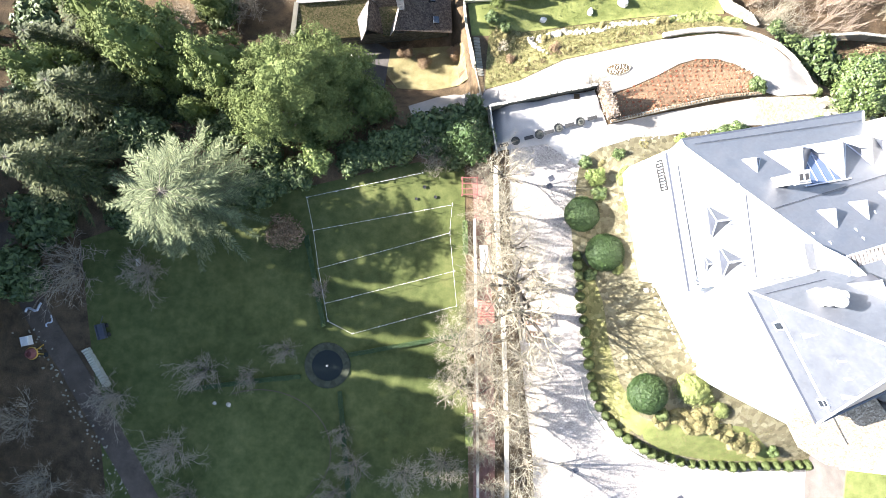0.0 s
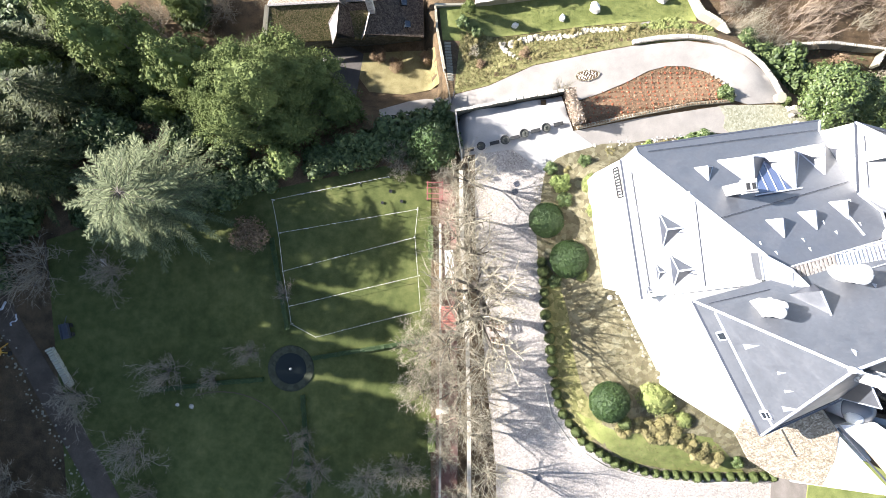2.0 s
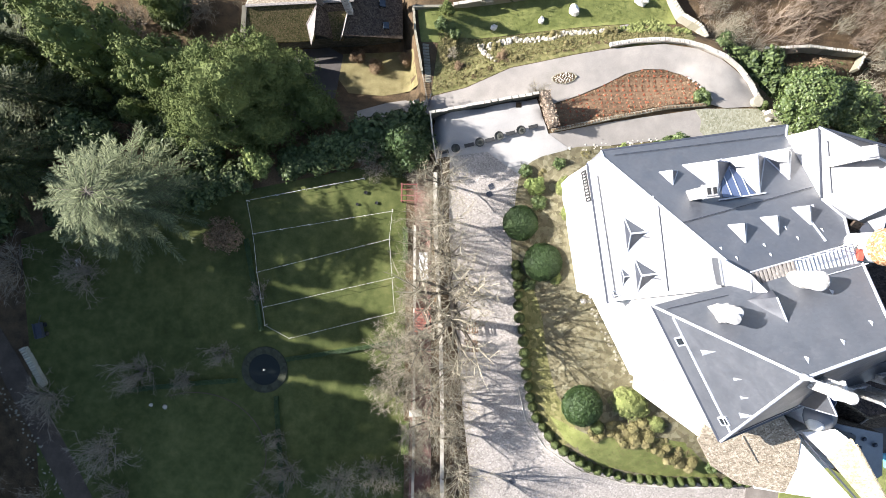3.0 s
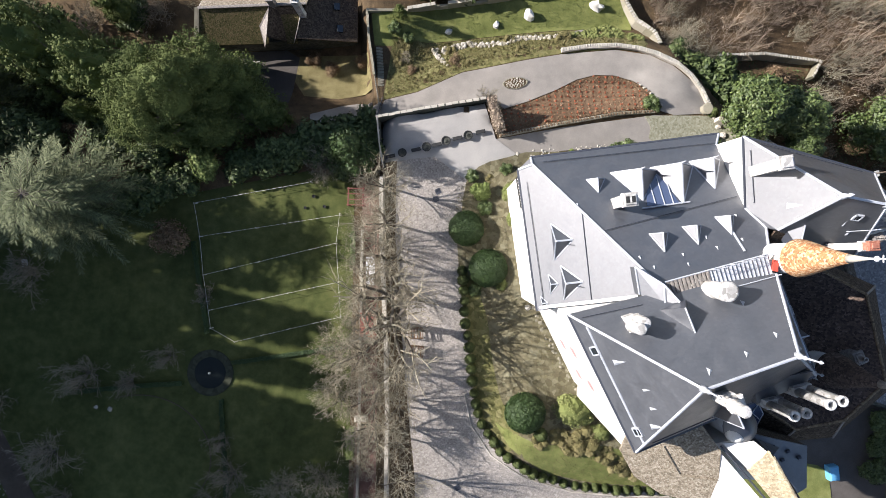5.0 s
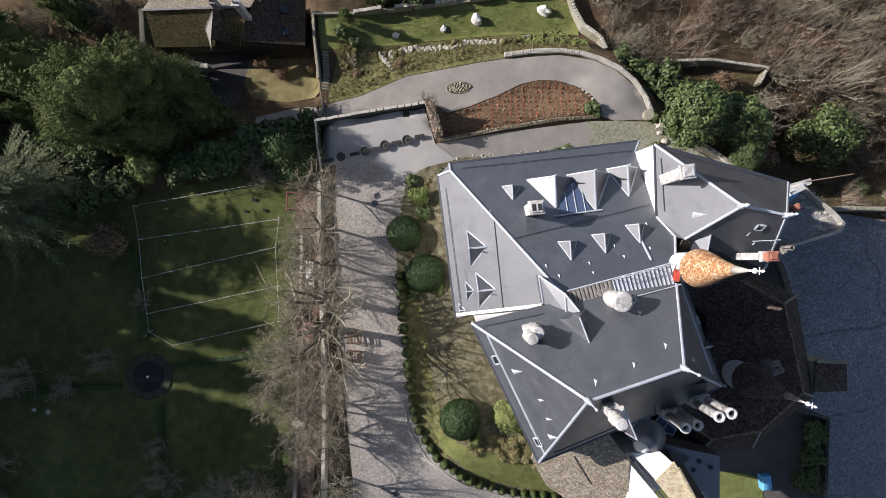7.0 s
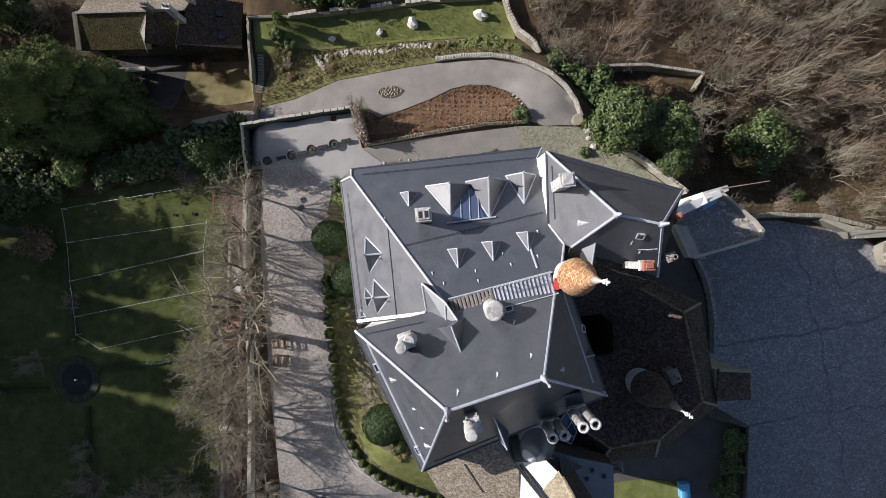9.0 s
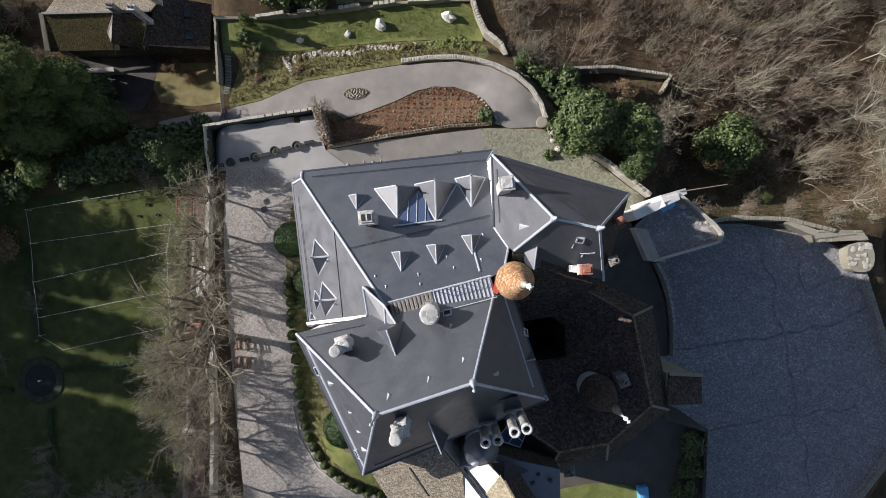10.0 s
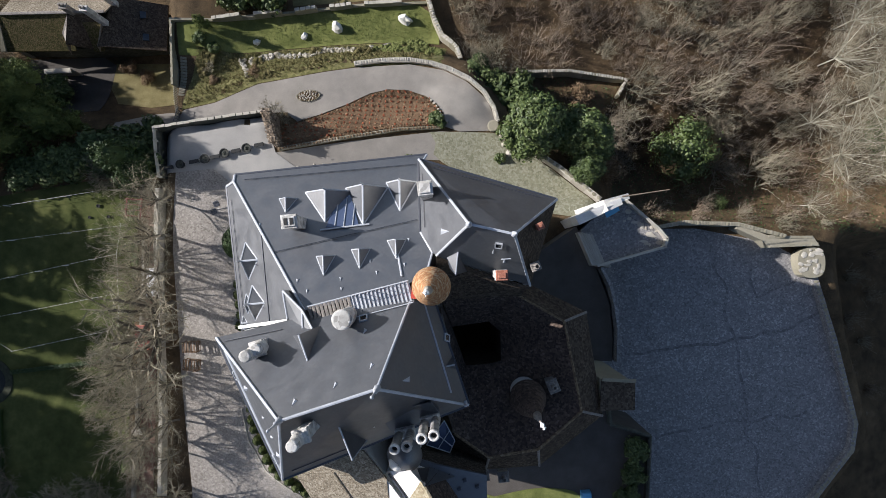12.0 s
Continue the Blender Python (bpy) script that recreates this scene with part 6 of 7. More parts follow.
lime = leafy("lime_shrub", 7, lumpy(71, 5, 2.0, 1.9, 2.0, 0.5), 4200, 0.2, LEAF_LIME, "bright yellow-green rounded shrub", 0.8, 0.1, category="shrub")
plant(lime, -14.6, 10.6, 0, 1.05)
replant(lime, 17.4, 8.3, 50, 0.62)
replant(lime, 27.6, 12.8, 90, 0.38)
low_green = leafy("garden_shrub", 8, lumpy(81, 5, 1.3, 0.7, 0.8, 0.6), 1700, 0.17, LEAF_LAUREL, "low green garden shrub", 0.3, 0.06, category="shrub")
plant(low_green, 33.8, 13.6, group="low shrubs in the borders")
for i, (x, y, s) in enumerate(((32.2, 13.2, 0.8), (35.2, 13.7, 0.7), (37.0, 19.4, 0.7), (37.6, 18.9, 0.5), (8.0, 28.6, 0.6), (6.2, 29.6, 0.7), (18.0, 6.4, 0.7), (17.2, -3.0, 0.6), (38.6, -23.6, 0.6), (20.2, 10.9, 0.6), (16.4, 10.0, 0.6), (44.6, 15.2, 0.5))):
    replant(low_green, x, y, i * 77, s)

# laurels by the cobbled walk
laurel = leafy("laurel", 9, lumpy(91, 17, 4.3, 4.6, 4.4, 0.32), 21000, 0.22, LEAF_LAUREL, "large glossy green laurel beside the walk", 1.6, 0.25, category="shrub", ragged=0.3)
plant(laurel, 48.0, 18.4, group="laurels by the walk")
replant(laurel, 54.0, 18.2, 80, 0.95)
replant(laurel, 54.4, 14.4, 160, 0.55)
holly = leafy("holly_tree", 92, lumpy(93, 12, 4.0, 4.6, 4.2, 0.36), 4600, 0.22, LEAF_LAUREL, "loose olive-green evergreen among the thickets", 2.0, 0.2, ragged=0.75, core=0.42)
plant(holly, 68.2, 18.4, 0, 1.15, group="evergreens on the slope")
replant(holly, 70.4, 21.6, 250, 0.55)
replant(holly, 92, 21, 120, 0.8)
replant(holly, 96, 28, 20, 0.7)
replant(holly, 73, 12.2, 20, 0.3)
replant(holly, 94.5, 17.5, 60, 0.6)
replant(holly, 97, 23, 300, 0.5)
replant(holly, 86, 43, 40, 0.8)


# clipped domes and the box-ball hedge
def clipped(name, seed, r, h, count, size, label, category="topiary", mat=None, taper=0.0):
    rnd = random.Random(seed)
    g = Geo()
    if taper:
        g.lathe((0, 0, -0.1), [(r * 0.8, 0), (r * 0.9, h * 0.4), (r * 0.5, h * 0.75), (r * 0.08, h * 0.98)], 12)
    else:
        g.blob((0, 0, h * 0.42), (r * 0.93, r * 0.93, h * 0.5), rnd, 0.05, 14)
    for _ in range(count):
        d = Vector((rnd.gauss(0, 1), rnd.gauss(0, 1), rnd.gauss(0.2, 1))).normalized()
        k = 0.96 + 0.05 * noise.noise(d * 3) + rnd.uniform(-0.03, 0.04)
        w = 1 - taper * max(0.0, d.z)
        leaf(g, Vector((d.x * r * k * w, d.y * r * k * w, h * 0.42 + d.z * h * 0.56 * k)), (d + Vector((rnd.uniform(-1, 1), rnd.uniform(-1, 1), rnd.uniform(-1, 1))) * 0.6).normalized(), size * rnd.uniform(0.7, 1.2), rnd)
    return single(name, g, mat or LEAF_BOX, label, category)


dome = clipped("topiary_dome", 21, 2.2, 2.9, 5600, 0.15, "large clipped dark green box dome on the bank")
plant(dome, 15.9, 4.0, 0, 0.92, group="clipped box domes")
replant(dome, 18.5, -0.4, 60, 1.0)
replant(dome, 23.0, -16.3, 110, 1.04)
dome["group"] = "clipped box domes"
ball = clipped("box_cone", 22, 0.62, 1.45, 460, 0.11, "small clipped box cone in a row along the drive", "hedge", LEAF_CONE, 0.55)
HEDGE = [(15.6, -0.8), (16.0, -5.5), (16.9, -11.0), (17.4, -15.0), (18.4, -18.6), (20.6, -21.5), (24.4, -24.0), (29.5, -25.6), (35.5, -25.9), (41, -25.75), (45.6, -25.45)]
spots, run = [], 0.0
for a, b in zip(HEDGE, HEDGE[1:]):
    n = max(1, round(math.dist(a, b) / 1.28))
    spots += [(lerp(a[0], b[0], i / n), lerp(a[1], b[1], i / n)) for i in range(n)]
plant(ball, *spots[0], group="box cones along the drive")
rnd = random.Random(5)
for x, y in spots[1:]:
    replant(ball, x + rnd.uniform(-0.08, 0.08), y + rnd.uniform(-0.08, 0.08), rnd.uniform(0, 360), rnd.uniform(0.88, 1.12))
replant(ball, 24.9, -18.8, 10, 1.3)
replant(ball, 44.4, 18.6, 10, 1.1)
mound = leafy("heather_mound", 23, [(0, 0, 0.4, 2.2, 1.9, 1.3), (1.3, -0.8, 0.3, 1.1, 1.0, 0.8), (-0.9, 1.0, 0.3, 1.0, 0.9, 0.8)], 3400, 0.13, LEAF_CUSHION, "low pale green cushion of ground cover", 0.3, 0.05, category="shrub", ragged=0.1, core=0.85)
plant(mound, 28.4, -16.0, 0, 1.0, group="cushions on the bank")
for x, y, s in ((31.6, -18.4, 0.55), (25.2, -19.0, 0.3), (20.6, 8.2, 0.5), (21.0, 5.2, 0.4), (20.2, -2.2, 0.4)):
    replant(mound, x, y, x * 40, s)
tussock = leafy("dry_cushion", 25, lumpy(26, 9, 1.9, 0.2, 0.3, 0.5), 2000, 0.085, GRASS_DRY, "low straw-coloured cushion of dry plants", 0.3, 0.05, category="shrub")
plant(tussock, 30.0, -19.6, group="dry cushions on the bank")
for i, (x, y, s) in enumerate(((35.4, -22.7, 0.95), (27.2, -19.2, 0.7), (32.4, -21.0, 0.7), (24.9, -19.6, 0.6), (28.6, -20.2, 0.8), (33.6, -22.0, 0.8), (18.6, 9.6, 0.4), (23.4, 12.2, 0.35), (30, 13.2, 0.35), (16, 24.6, 0.4), (22, 26.4, 0.4), (13.5, 27.0, 0.5), (21, 28.6, 0.5), (27.5, 28.2, 0.6), (7.6, 27.4, 0.5), (9.2, 24.2, 0.45), (6.6, 25.2, 0.4))):
    replant(tussock, x, y, i * 63, s)

# yellow-green cushions at the end of the rock garden
CUSHIONS = [(30.7, 30.3), (33.9, 31.2), (36.4, 29.1), (36.8, 28.0), (29.8, 27.9), (28.9, 28.8)]
cushion = leafy("moss_cushion", 27, lumpy(28, 4, 0.55, 0.12, 0.28, 0.6), 190, 0.15, LEAF_CUSHION, "small yellow-green cushion plant in the rock garden", 0.1, 0.03, category="plant")
plant(cushion, 33, 29.5, group="cushion plants of the rock garden")
rnd = random.Random(29)
for _ in range(105):
    x, y = rnd.uniform(28.9, 36.8), rnd.uniform(27.9, 31.2)
    if inside(CUSHIONS, x, y) and math.dist((x, y), (33, 29.5)) > 0.5:
        replant(cushion, x, y, rnd.uniform(0, 360), rnd.uniform(0.6, 1.15))

# the leafless row beside the drive
row = bare_tree("plane_tree", 31, 9.6, 1.05, TWIG_PALE, "leafless pale-twigged tree beside the gravel drive", 0.15, 8, 4, 0.0, 0.34, 3.3, thin=0.006, fan=1.05)
plant(row, 7.3, 8.4, 0, 0.85, group="leafless trees along the drive")
row_b = bare_tree("plane_tree", 32, 10.2, 1.1, TWIG_PALE, "leafless pale-twigged tree beside the gravel drive", 0.17, 8, 4, 0.0, 0.36, 3.3, thin=0.006, fan=1.05)
plant(row_b, 7.3, 4.4, 0, 0.9, group="leafless trees along the drive")
row_c = bare_tree("plane_tree", 37, 11.5, 0.95, TWIG_PALE, "tall leafless tree with heavy limbs beside the drive", 0.36, 7, 4, 0.0, 0.36, 3, thin=0.008, fan=0.95)
plant(row_c, 7.8, -3.4, 0, 1.0, group="leafless trees along the drive")
replant(row_c, 8.1, -7.4, 140, 1.05)
for i, (x, y, s) in enumerate(((7.5, 0.4, 0.95), (5.2, 2.2, 0.9), (8.5, -12.8, 0.9), (5.4, -2.0, 0.85), (5.0, -10.2, 0.9), (6.0, -15.0, 0.9), (6.0, -19.0, 0.85), (9.0, -17.0, 0.75), (9.3, -20.6, 0.6), (9.6, -24.6, 0.85), (9.8, -30.5, 0.9))):
    replant(row if i % 2 else row_b, x, y, 40 + i * 83, s)
thick = bare_tree("bare_shrub", 33, 6.2, 1.35, TWIG_PALE, "dense leafless pale-twigged shrub by the garden path", 0.12, 9, 4, 0.05, 0.08, 3.6, "shrub")
plant(thick, 1.6, -11.6, 0, 1.15, group="leafless shrubs of the garden")
for i, (x, y, s) in enumerate(((3.2, -8.2, 0.75), (2.0, -16.3, 0.95), (3.6, -4.6, 0.5), (4.4, -20.6, 0.6), (0.2, -25.4, 0.75), (-4.6, -26.4, 0.8), (4.4, -24, 0.6), (4.9, 8.4, 0.7), (5.0, 5.0, 0.5), (-0.6, 11.2, 0.75), (4.6, -13.4, 0.55), (6.0, -28, 0.6), (7.6, 26.0, 0.25), (59.0, 20.4, 0.72), (42.0, 28.4, 0.5), (17.9, 19.3, 0.42), (18.9, 19.0, 0.36))):
    replant(thick, x, y, i * 57, s)
grey = bare_tree("grey_shrub", 34, 5.0, 1.4, TWIG_GREY, "leafless grey-twigged shrub in the garden shade", 0.1, 10, 4, 0.05, 0.06, 3.0, "shrub", thin=0.012)
plant(grey, -18.6, -12.0, 0, 0.75, group="grey leafless shrubs")
for i, (x, y, s) in enumerate(((-28.2, -14.4, 1.15), (-23.0, -15.0, 0.7), (-38.6, -17.4, 1.25), (-32.0, -23.6, 1.4), (-14.6, -4.8, 0.55), (-10.6, -25.6, 1.0), (-12.0, -21.8, 0.6), (-42.6, -2.2, 1.7), (-35.0, -2.6, 1.2), (-46.6, -27, 1.2), (-40, -30, 1.0), (-13.0, -29.0, 0.8), (-21.6, 27.5, 0.8), (-26, 33, 1.2), (-35, 31, 1.2), (58.8, 19.8, 1.3), (61.5, 17.5, 0.9), (60, 22.6, 0.9), (68.4, 20.6, 1.0), (74.2, 17.2, 1.2), (73, 22.5, 1.0), (-1.2, 13.8, 0.9), (-49, -20, 1.2), (-30.5, -29, 0.9))):
    replant(grey, x, y, i * 61, s)
rust = leafy("rust_shrub", 35, lumpy(36, 6, 2.2, 1.5, 1.6, 0.55), 2600, 0.16, LEAF_RUST, "rust-brown shrub still holding dead leaves", 0.5, 0.08, category="shrub", core=0.0)
plant(rust, -18.6, 2.0, group="rust-brown shrubs")
for x, y, s in ((57.4, 15.2, 0.9), (54.6, 24.4, 0.8), (-2.6, 25.6, 0.5), (1.6, 26.6, 0.5), (-5.0, 26.8, 0.5), (75, 44, 1.6), (83, 47, 1.4), (14, 25.2, 0.35), (8.6, 24.2, 0.3)):
    replant(rust, x, y, x * 31, s)

# brown thickets on the wooded slope
brushes = [brush("thicket", 40 + k, 5.4 + 0.6 * k, 2.4, 58, (TWIG_BROWN, TWIG_BROWN, TWIG_PALE, TWIG_GREY)[k], ("dense brown leafless thicket on the slope", "dense brown leafless thicket on the slope", "straw-coloured leafless thicket on the slope", "grey leafless thicket on the slope")[k]) for k in range(4)]
rnd = random.Random(77)
places = [(40.6, 30), (41.8, 32.6), (39.6, 34), (43.2, 30.4), (38.6, 36), (41.6, 28.2), (43.8, 27.8), (40.0, 32.0)]
places += [(63 + 1.7 * i, 10.0 + 0.9 * (i % 3)) for i in range(13)]
for i in range(4000):
    x, y = rnd.uniform(38, 108), rnd.uniform(9, 56)
    edge = 25.4 if x < 47 else (28.6 if x < 61.5 else 10.5)
    if x < 47 and y < 25.4 + (44 - x) * 0.6 or y < edge or (64.5 < x < 72 and 14 < y < 22.5) or (58 < x < 66 and y < 15) or (62 < x < 65 and y < 24) or noise.noise(Vector((x * 0.09, y * 0.09, 9))) < -0.3 or x < 40.2 and y < 33:
        continue
    if x > 92 or all(math.dist((x, y), q) > 2.5 for q in places):
        if all(math.dist((x, y), q) > 2.5 for q in places):
            places.append((x, y))
for x, y in ((92, 4), (93, -2), (95, 7), (91.5, -8), (93, -14), (92, -20), (95, -5), (96, -11), (88, -24), (90, -28), (95, 1)):
    places.append((x, y))
places = places[:265]
first = set()
for i, (x, y) in enumerate(places):
    k = (0 if noise.noise(Vector((x * 0.11, y * 0.11, 5))) > 0.05 else rnd.choice((1, 3))) if rnd.random() < 0.7 else 2
    s = rnd.uniform(0.6, 1.25) * (0.55 if y < 14 else 1.0)
    if k not in first:
        first.add(k)
        plant(brushes[k], x, y, rnd.uniform(0, 360), s, group="leafless thickets on the slope")
    else:
        replant(brushes[k], x, y, rnd.uniform(0, 360), s)
ash = bare_tree("pale_ash", 51, 15, 0.75, TWIG_PALE, "tall leafless pale-barked tree above the thicket", 0.085, 10, 4, 0.0, 0.3, 3, heavy=2, thin=0.01, fan=0.8)
for o in ash.children:
    if o.name.startswith("trunk"):
        o.data.materials[0] = BIRCH
plant(ash, 88, 19, 0, 1.0, group="pale leafless trees on the slope")
for i, (x, y, s) in enumerate(((93, 25, 1.1), (86, 31, 0.9), (97, 17, 1.0), (91, 39, 1.0), (79, 40, 0.8), (84, 12.5, 0.5), (66, 46, 0.8), (99, 33, 1.1), (94, 13, 1.0), (90, 26, 1.15), (97, 23, 1.1), (84, 23, 0.8), (95, 32, 1.0), (100, 12, 1.1), (92, 30, 1.0), (96, 20, 1.1), (99, 27, 1.15), (89, 22, 0.95), (101, 18, 1.1), (88, 36, 0.9), (94, 36, 1.0), (91, 16, 0.8))):
    replant(ash, x, y, i * 83, s)
for i, (x, y, s) in enumerate(((-16, 33.5, 0.6), (-31, 36, 0.7), (-40, 36, 0.7))):
    replant(ash, x, y, 20 + i * 83, s)
for i, (x, y, s) in enumerate(((-54.5, 1, 1.2), (-55, 6.5, 1.25), (-54, -6, 1.2), (-55, -13, 1.2))):
    replant(ash, x, y, 50 + i * 97, s)


# ---- scattered growth that nobody could count ----
def scatter(name, polys, n, maker, mat, label, category, seed, holes=()):
    rnd = random.Random(seed)
    g = Geo()
    xs = [p[0] for q in polys for p in q]
    ys = [p[1] for q in polys for p in q]
    made = 0
    while made < n:
        x, y = rnd.uniform(min(xs), max(xs)), rnd.uniform(min(ys), max(ys))
        if any(inside(q, x, y) for q in polys) and not any(inside(q, x, y) for q in holes):
            maker(g, x, y, gz(x, y), rnd)
            made += 1
    single(name, g, mat, label, category, "", "stuff")


def tuft(hmin, hmax, blades):
    def make(g, x, y, z, rnd):
        for _ in range(blades):
            a = rnd.uniform(0, 6.283)
            d = Vector((math.cos(a), math.sin(a), 0))
            w = Vector((-d.y, d.x, 0)) * rnd.uniform(0.02, 0.045)
            h = rnd.uniform(hmin, hmax)
            p = Vector((x, y, z)) + d * rnd.uniform(0, 0.08)
            g.add([p - w, p + w, p + d * h * rnd.uniform(0.3, 0.9) + Vector((0, 0, h))], [(0, 1, 2)])
    return make


def litter_leaf(g, x, y, z, rnd):
    leaf(g, Vector((x, y, z + rnd.uniform(0.02, 0.25))), Vector((rnd.uniform(-1, 1), rnd.uniform(-1, 1), 1.2)).normalized(), rnd.uniform(0.08, 0.22), rnd)


def sprig(g, x, y, z, rnd):
    x, y = 0.75 * round(x / 0.75) + rnd.uniform(-0.1, 0.1), 0.62 * round(y / 0.62) + rnd.uniform(-0.1, 0.1)
    for _ in range(6):
        d = Vector((rnd.uniform(-1, 1), rnd.uniform(-1, 1), 1.2)).normalized()
        leaf(g, Vector((x, y, z + 0.13)) + d * rnd.uniform(0.03, 0.17), d, rnd.uniform(0.06, 0.11), rnd)


BANK = [(14.6, 8.6), (15.0, 2.7), (16.0, -2.6), (17.3, -10.5), (18.2, -17.1), (20.6, -20.6), (24.6, -23.4), (29.5, -25.0), (40, -25.0), (36, -18), (28, -13), (23.0, -4), (20.4, 8), (30, 11), (36, 12.6), (34, 14.0), (26.9, 13.0), (18.3, 11.0)]
scatter("bank_grass", [BANK], 5200, tuft(0.1, 0.34, 5), GRASS_DRY, "tufts of dry straw-coloured grass on the bank", "grass", 61)
scatter("bank_greenery", [BANK], 2600, tuft(0.1, 0.26, 5), GRASS_GREEN, "tufts of green grass on the bank", "grass", 62)
scatter("rockery_greenery", [[(5.6, 20.6), (9.5, 21.4), (15, 23.8), (26.8, 26.4), (36, 27.2), (37, 30), (24, 29.9), (10.5, 28.2), (6, 28.6)]], 3600, tuft(0.12, 0.4, 5), GRASS_DRY, "dry grass tufts in the rock garden", "grass", 63)
scatter("lawn_tufts", [[(4.6, 31), (13.5, 33), (20.7, 34.1), (33, 35.9), (36, 34), (35.6, 31.4), (31, 30.9), (24, 30.4), (17, 29.5), (10.5, 28.7)], [(20.5, -18.6), (22, -20.6), (26, -23.6), (32, -24.8), (40, -25), (35, -21), (30, -20.2), (25, -20.6)]], 9000, tuft(0.08, 0.2, 3), GRASS_GREEN, "short green grass blades of the lawns", "grass", 68)
scatter("bed_groundcover", [BED], 1000, litter_leaf, LEAF_RUST, "brown dead leaves over the bed", "leaves", 67)
cx, cy = 28.5, 19.2
scatter("bed_edge_growth", [BED], 900, tuft(0.12, 0.34, 5), LEAF_RUST, "brown dead growth along the edge of the bed", "plants", 69, [[(cx + (x - cx) * 0.93, cy + (y - cy) * 0.8) for x, y in BED]])
scatter("bed_sprigs", [BED], 620, sprig, LEAF_RED, "small red-leaved sprigs planted in the bed", "plants", 64)
scatter("woodland_litter", [[(40, 29), (62, 28), (62, 11), (108, 10), (108, 56), (40, 56)], [(-50, 12), (-20, 12), (-5, 15), (-9, 21), (-21, 23), (-50, 36)]], 9000, litter_leaf, LEAF_RUST, "fallen brown leaves on the woodland floor", "leaves", 65)
scatter("woodland_undergrowth", [[(-50, 9), (-36, 6), (-20, 9), (2, 14), (2, 17), (-8, 18), (-20, 21), (-50, 36)], [(40, 26), (44, 23), (62, 24), (62, 28), (47, 27), (42, 31)], [(58, 8.8), (92, 8.8), (100, 22), (60, 18)]], 9000, litter_leaf, LEAF_IVY, "ivy and low green growth on the woodland floor", "undergrowth", 66)


# ---- things in the grounds ----
def rocks(name, spots, mat, label, group, seed, category="boulder", lift=0.0):
    rnd = random.Random(seed)
    for x, y, r in spots:
        g = Geo()
        g.blob((0, 0, r * 0.3), (r, r * rnd.uniform(0.7, 1.0), r * rnd.uniform(0.7, 1.1)), rnd, 0.5, 9)
        put(single(name, g, mat, label, category, group), x, y, gz(x, y) + lift, rnd.uniform(0, 360))


rocks("white_boulder", [(13.1, 29.9, 0.5), (19.2, 30.9, 0.55), (23.4, 32.2, 0.85), (32.1, 33.6, 0.95)], STONE_WHITE, "large white boulder standing on the lawn", "white boulders on the lawn", 71)
rnd = random.Random(72)
ring = []
for i in range(260):
    t = rnd.random()
    x = lerp(11.2, 28.2, t)
    ring.append((x, lerp(27.4, 29.5, t) + rnd.uniform(-0.45, 0.4) + 0.25 * math.sin(x * 0.9), rnd.uniform(0.12, 0.3)))
for i in range(26):
    t = rnd.random()
    ring.append((lerp(11.2, 13.2, t) + rnd.uniform(-0.25, 0.25), lerp(27.4, 24.5, t), rnd.uniform(0.15, 0.32)))
rocks("rockery_stone", ring[::2], STONE, "rough pale stone of the rock garden", "stones of the rock garden", 73, "stone", 0.05)
rocks("rockery_stone", ring[1::2], STONE_MOSS, "mossy grey stone of the rock garden", "stones of the rock garden", 74, "stone", 0.05)
rocks("bed_edging", [(36.2, 21.9, 0.16), (36.6, 21.5, 0.18), (36.95, 21.1, 0.16), (37.2, 20.7, 0.2), (37.4, 20.3, 0.16), (37.6, 19.9, 0.22), (37.7, 19.4, 0.2), (38.2, 19.2, 0.28), (37.8, 18.9, 0.2)], STONE, "pale stone edging the end of the bed", "edging of the flower bed", 84, "stone", 0.12)
rocks("bed_cobble", [(21.4 + q * 1.2 * math.cos(a), 22.0 + q * 0.55 * math.sin(a) + 0.1 * q * math.cos(a), rnd.uniform(0.06, 0.12)) for a, q in [(i * 2.4, math.sqrt((i + 0.5) / 34)) for i in range(34)]], STONE, "pale cobble lying in the oval bed", "cobbles of the oval bed", 79, "stone", 0.24)
rocks("edging_stone", [(21.4 + 1.4 * math.cos(a), 22.0 + 0.66 * math.sin(a) + 0.1 * math.cos(a), rnd.uniform(0.07, 0.12)) for a in [i * math.pi / 13 for i in range(26)]], STONE_MOSS, "small pale stone edging the oval bed", "edging stones of the oval bed", 74, "stone", 0.2)
rocks("bank_stone", [(21.6 + rnd.uniform(-0.5, 0.5) + 0.15 * (8 - y), y, rnd.uniform(0.15, 0.4)) for y in [8 - 0.55 * i for i in range(24)]], STONE, "pale rubble stone at the foot of the castle wall", "rubble below the castle wall", 75, "stone")
rocks("foot_stone", [(lerp(22.9, 28.3, t) + 0.35 + rnd.uniform(-0.4, 0.2), lerp(-4.2, -13.6, t) + rnd.uniform(-0.3, 0.3), rnd.uniform(0.12, 0.27)) for t in [(i + rnd.random()) / 42 for i in range(42)]], STONE_MOSS, "mossy rubble stone along the foot of the castle wall", "rubble along the castle wall", 82, "stone")
rocks("road_stone", [(20.9 + t * 15, 12.75 + t * 1.85 + rnd.uniform(-0.45, 0.25), rnd.uniform(0.06, 0.2)) for t in [rnd.random() for _ in range(60)]] + [(45.6, 15.9, 0.4), (45.0, 16.9, 0.35), (44.6, 18.0, 0.3)], STONE, "pale stone edging the lane", "stones along the lane", 76, "stone")
rocks("lawn_stone", [(-27.3, -18.4, 0.25), (-25.6, -18.6, 0.34)], STONE, "pale stone lying on the shaded lawn", "stones on the shaded lawn", 77)
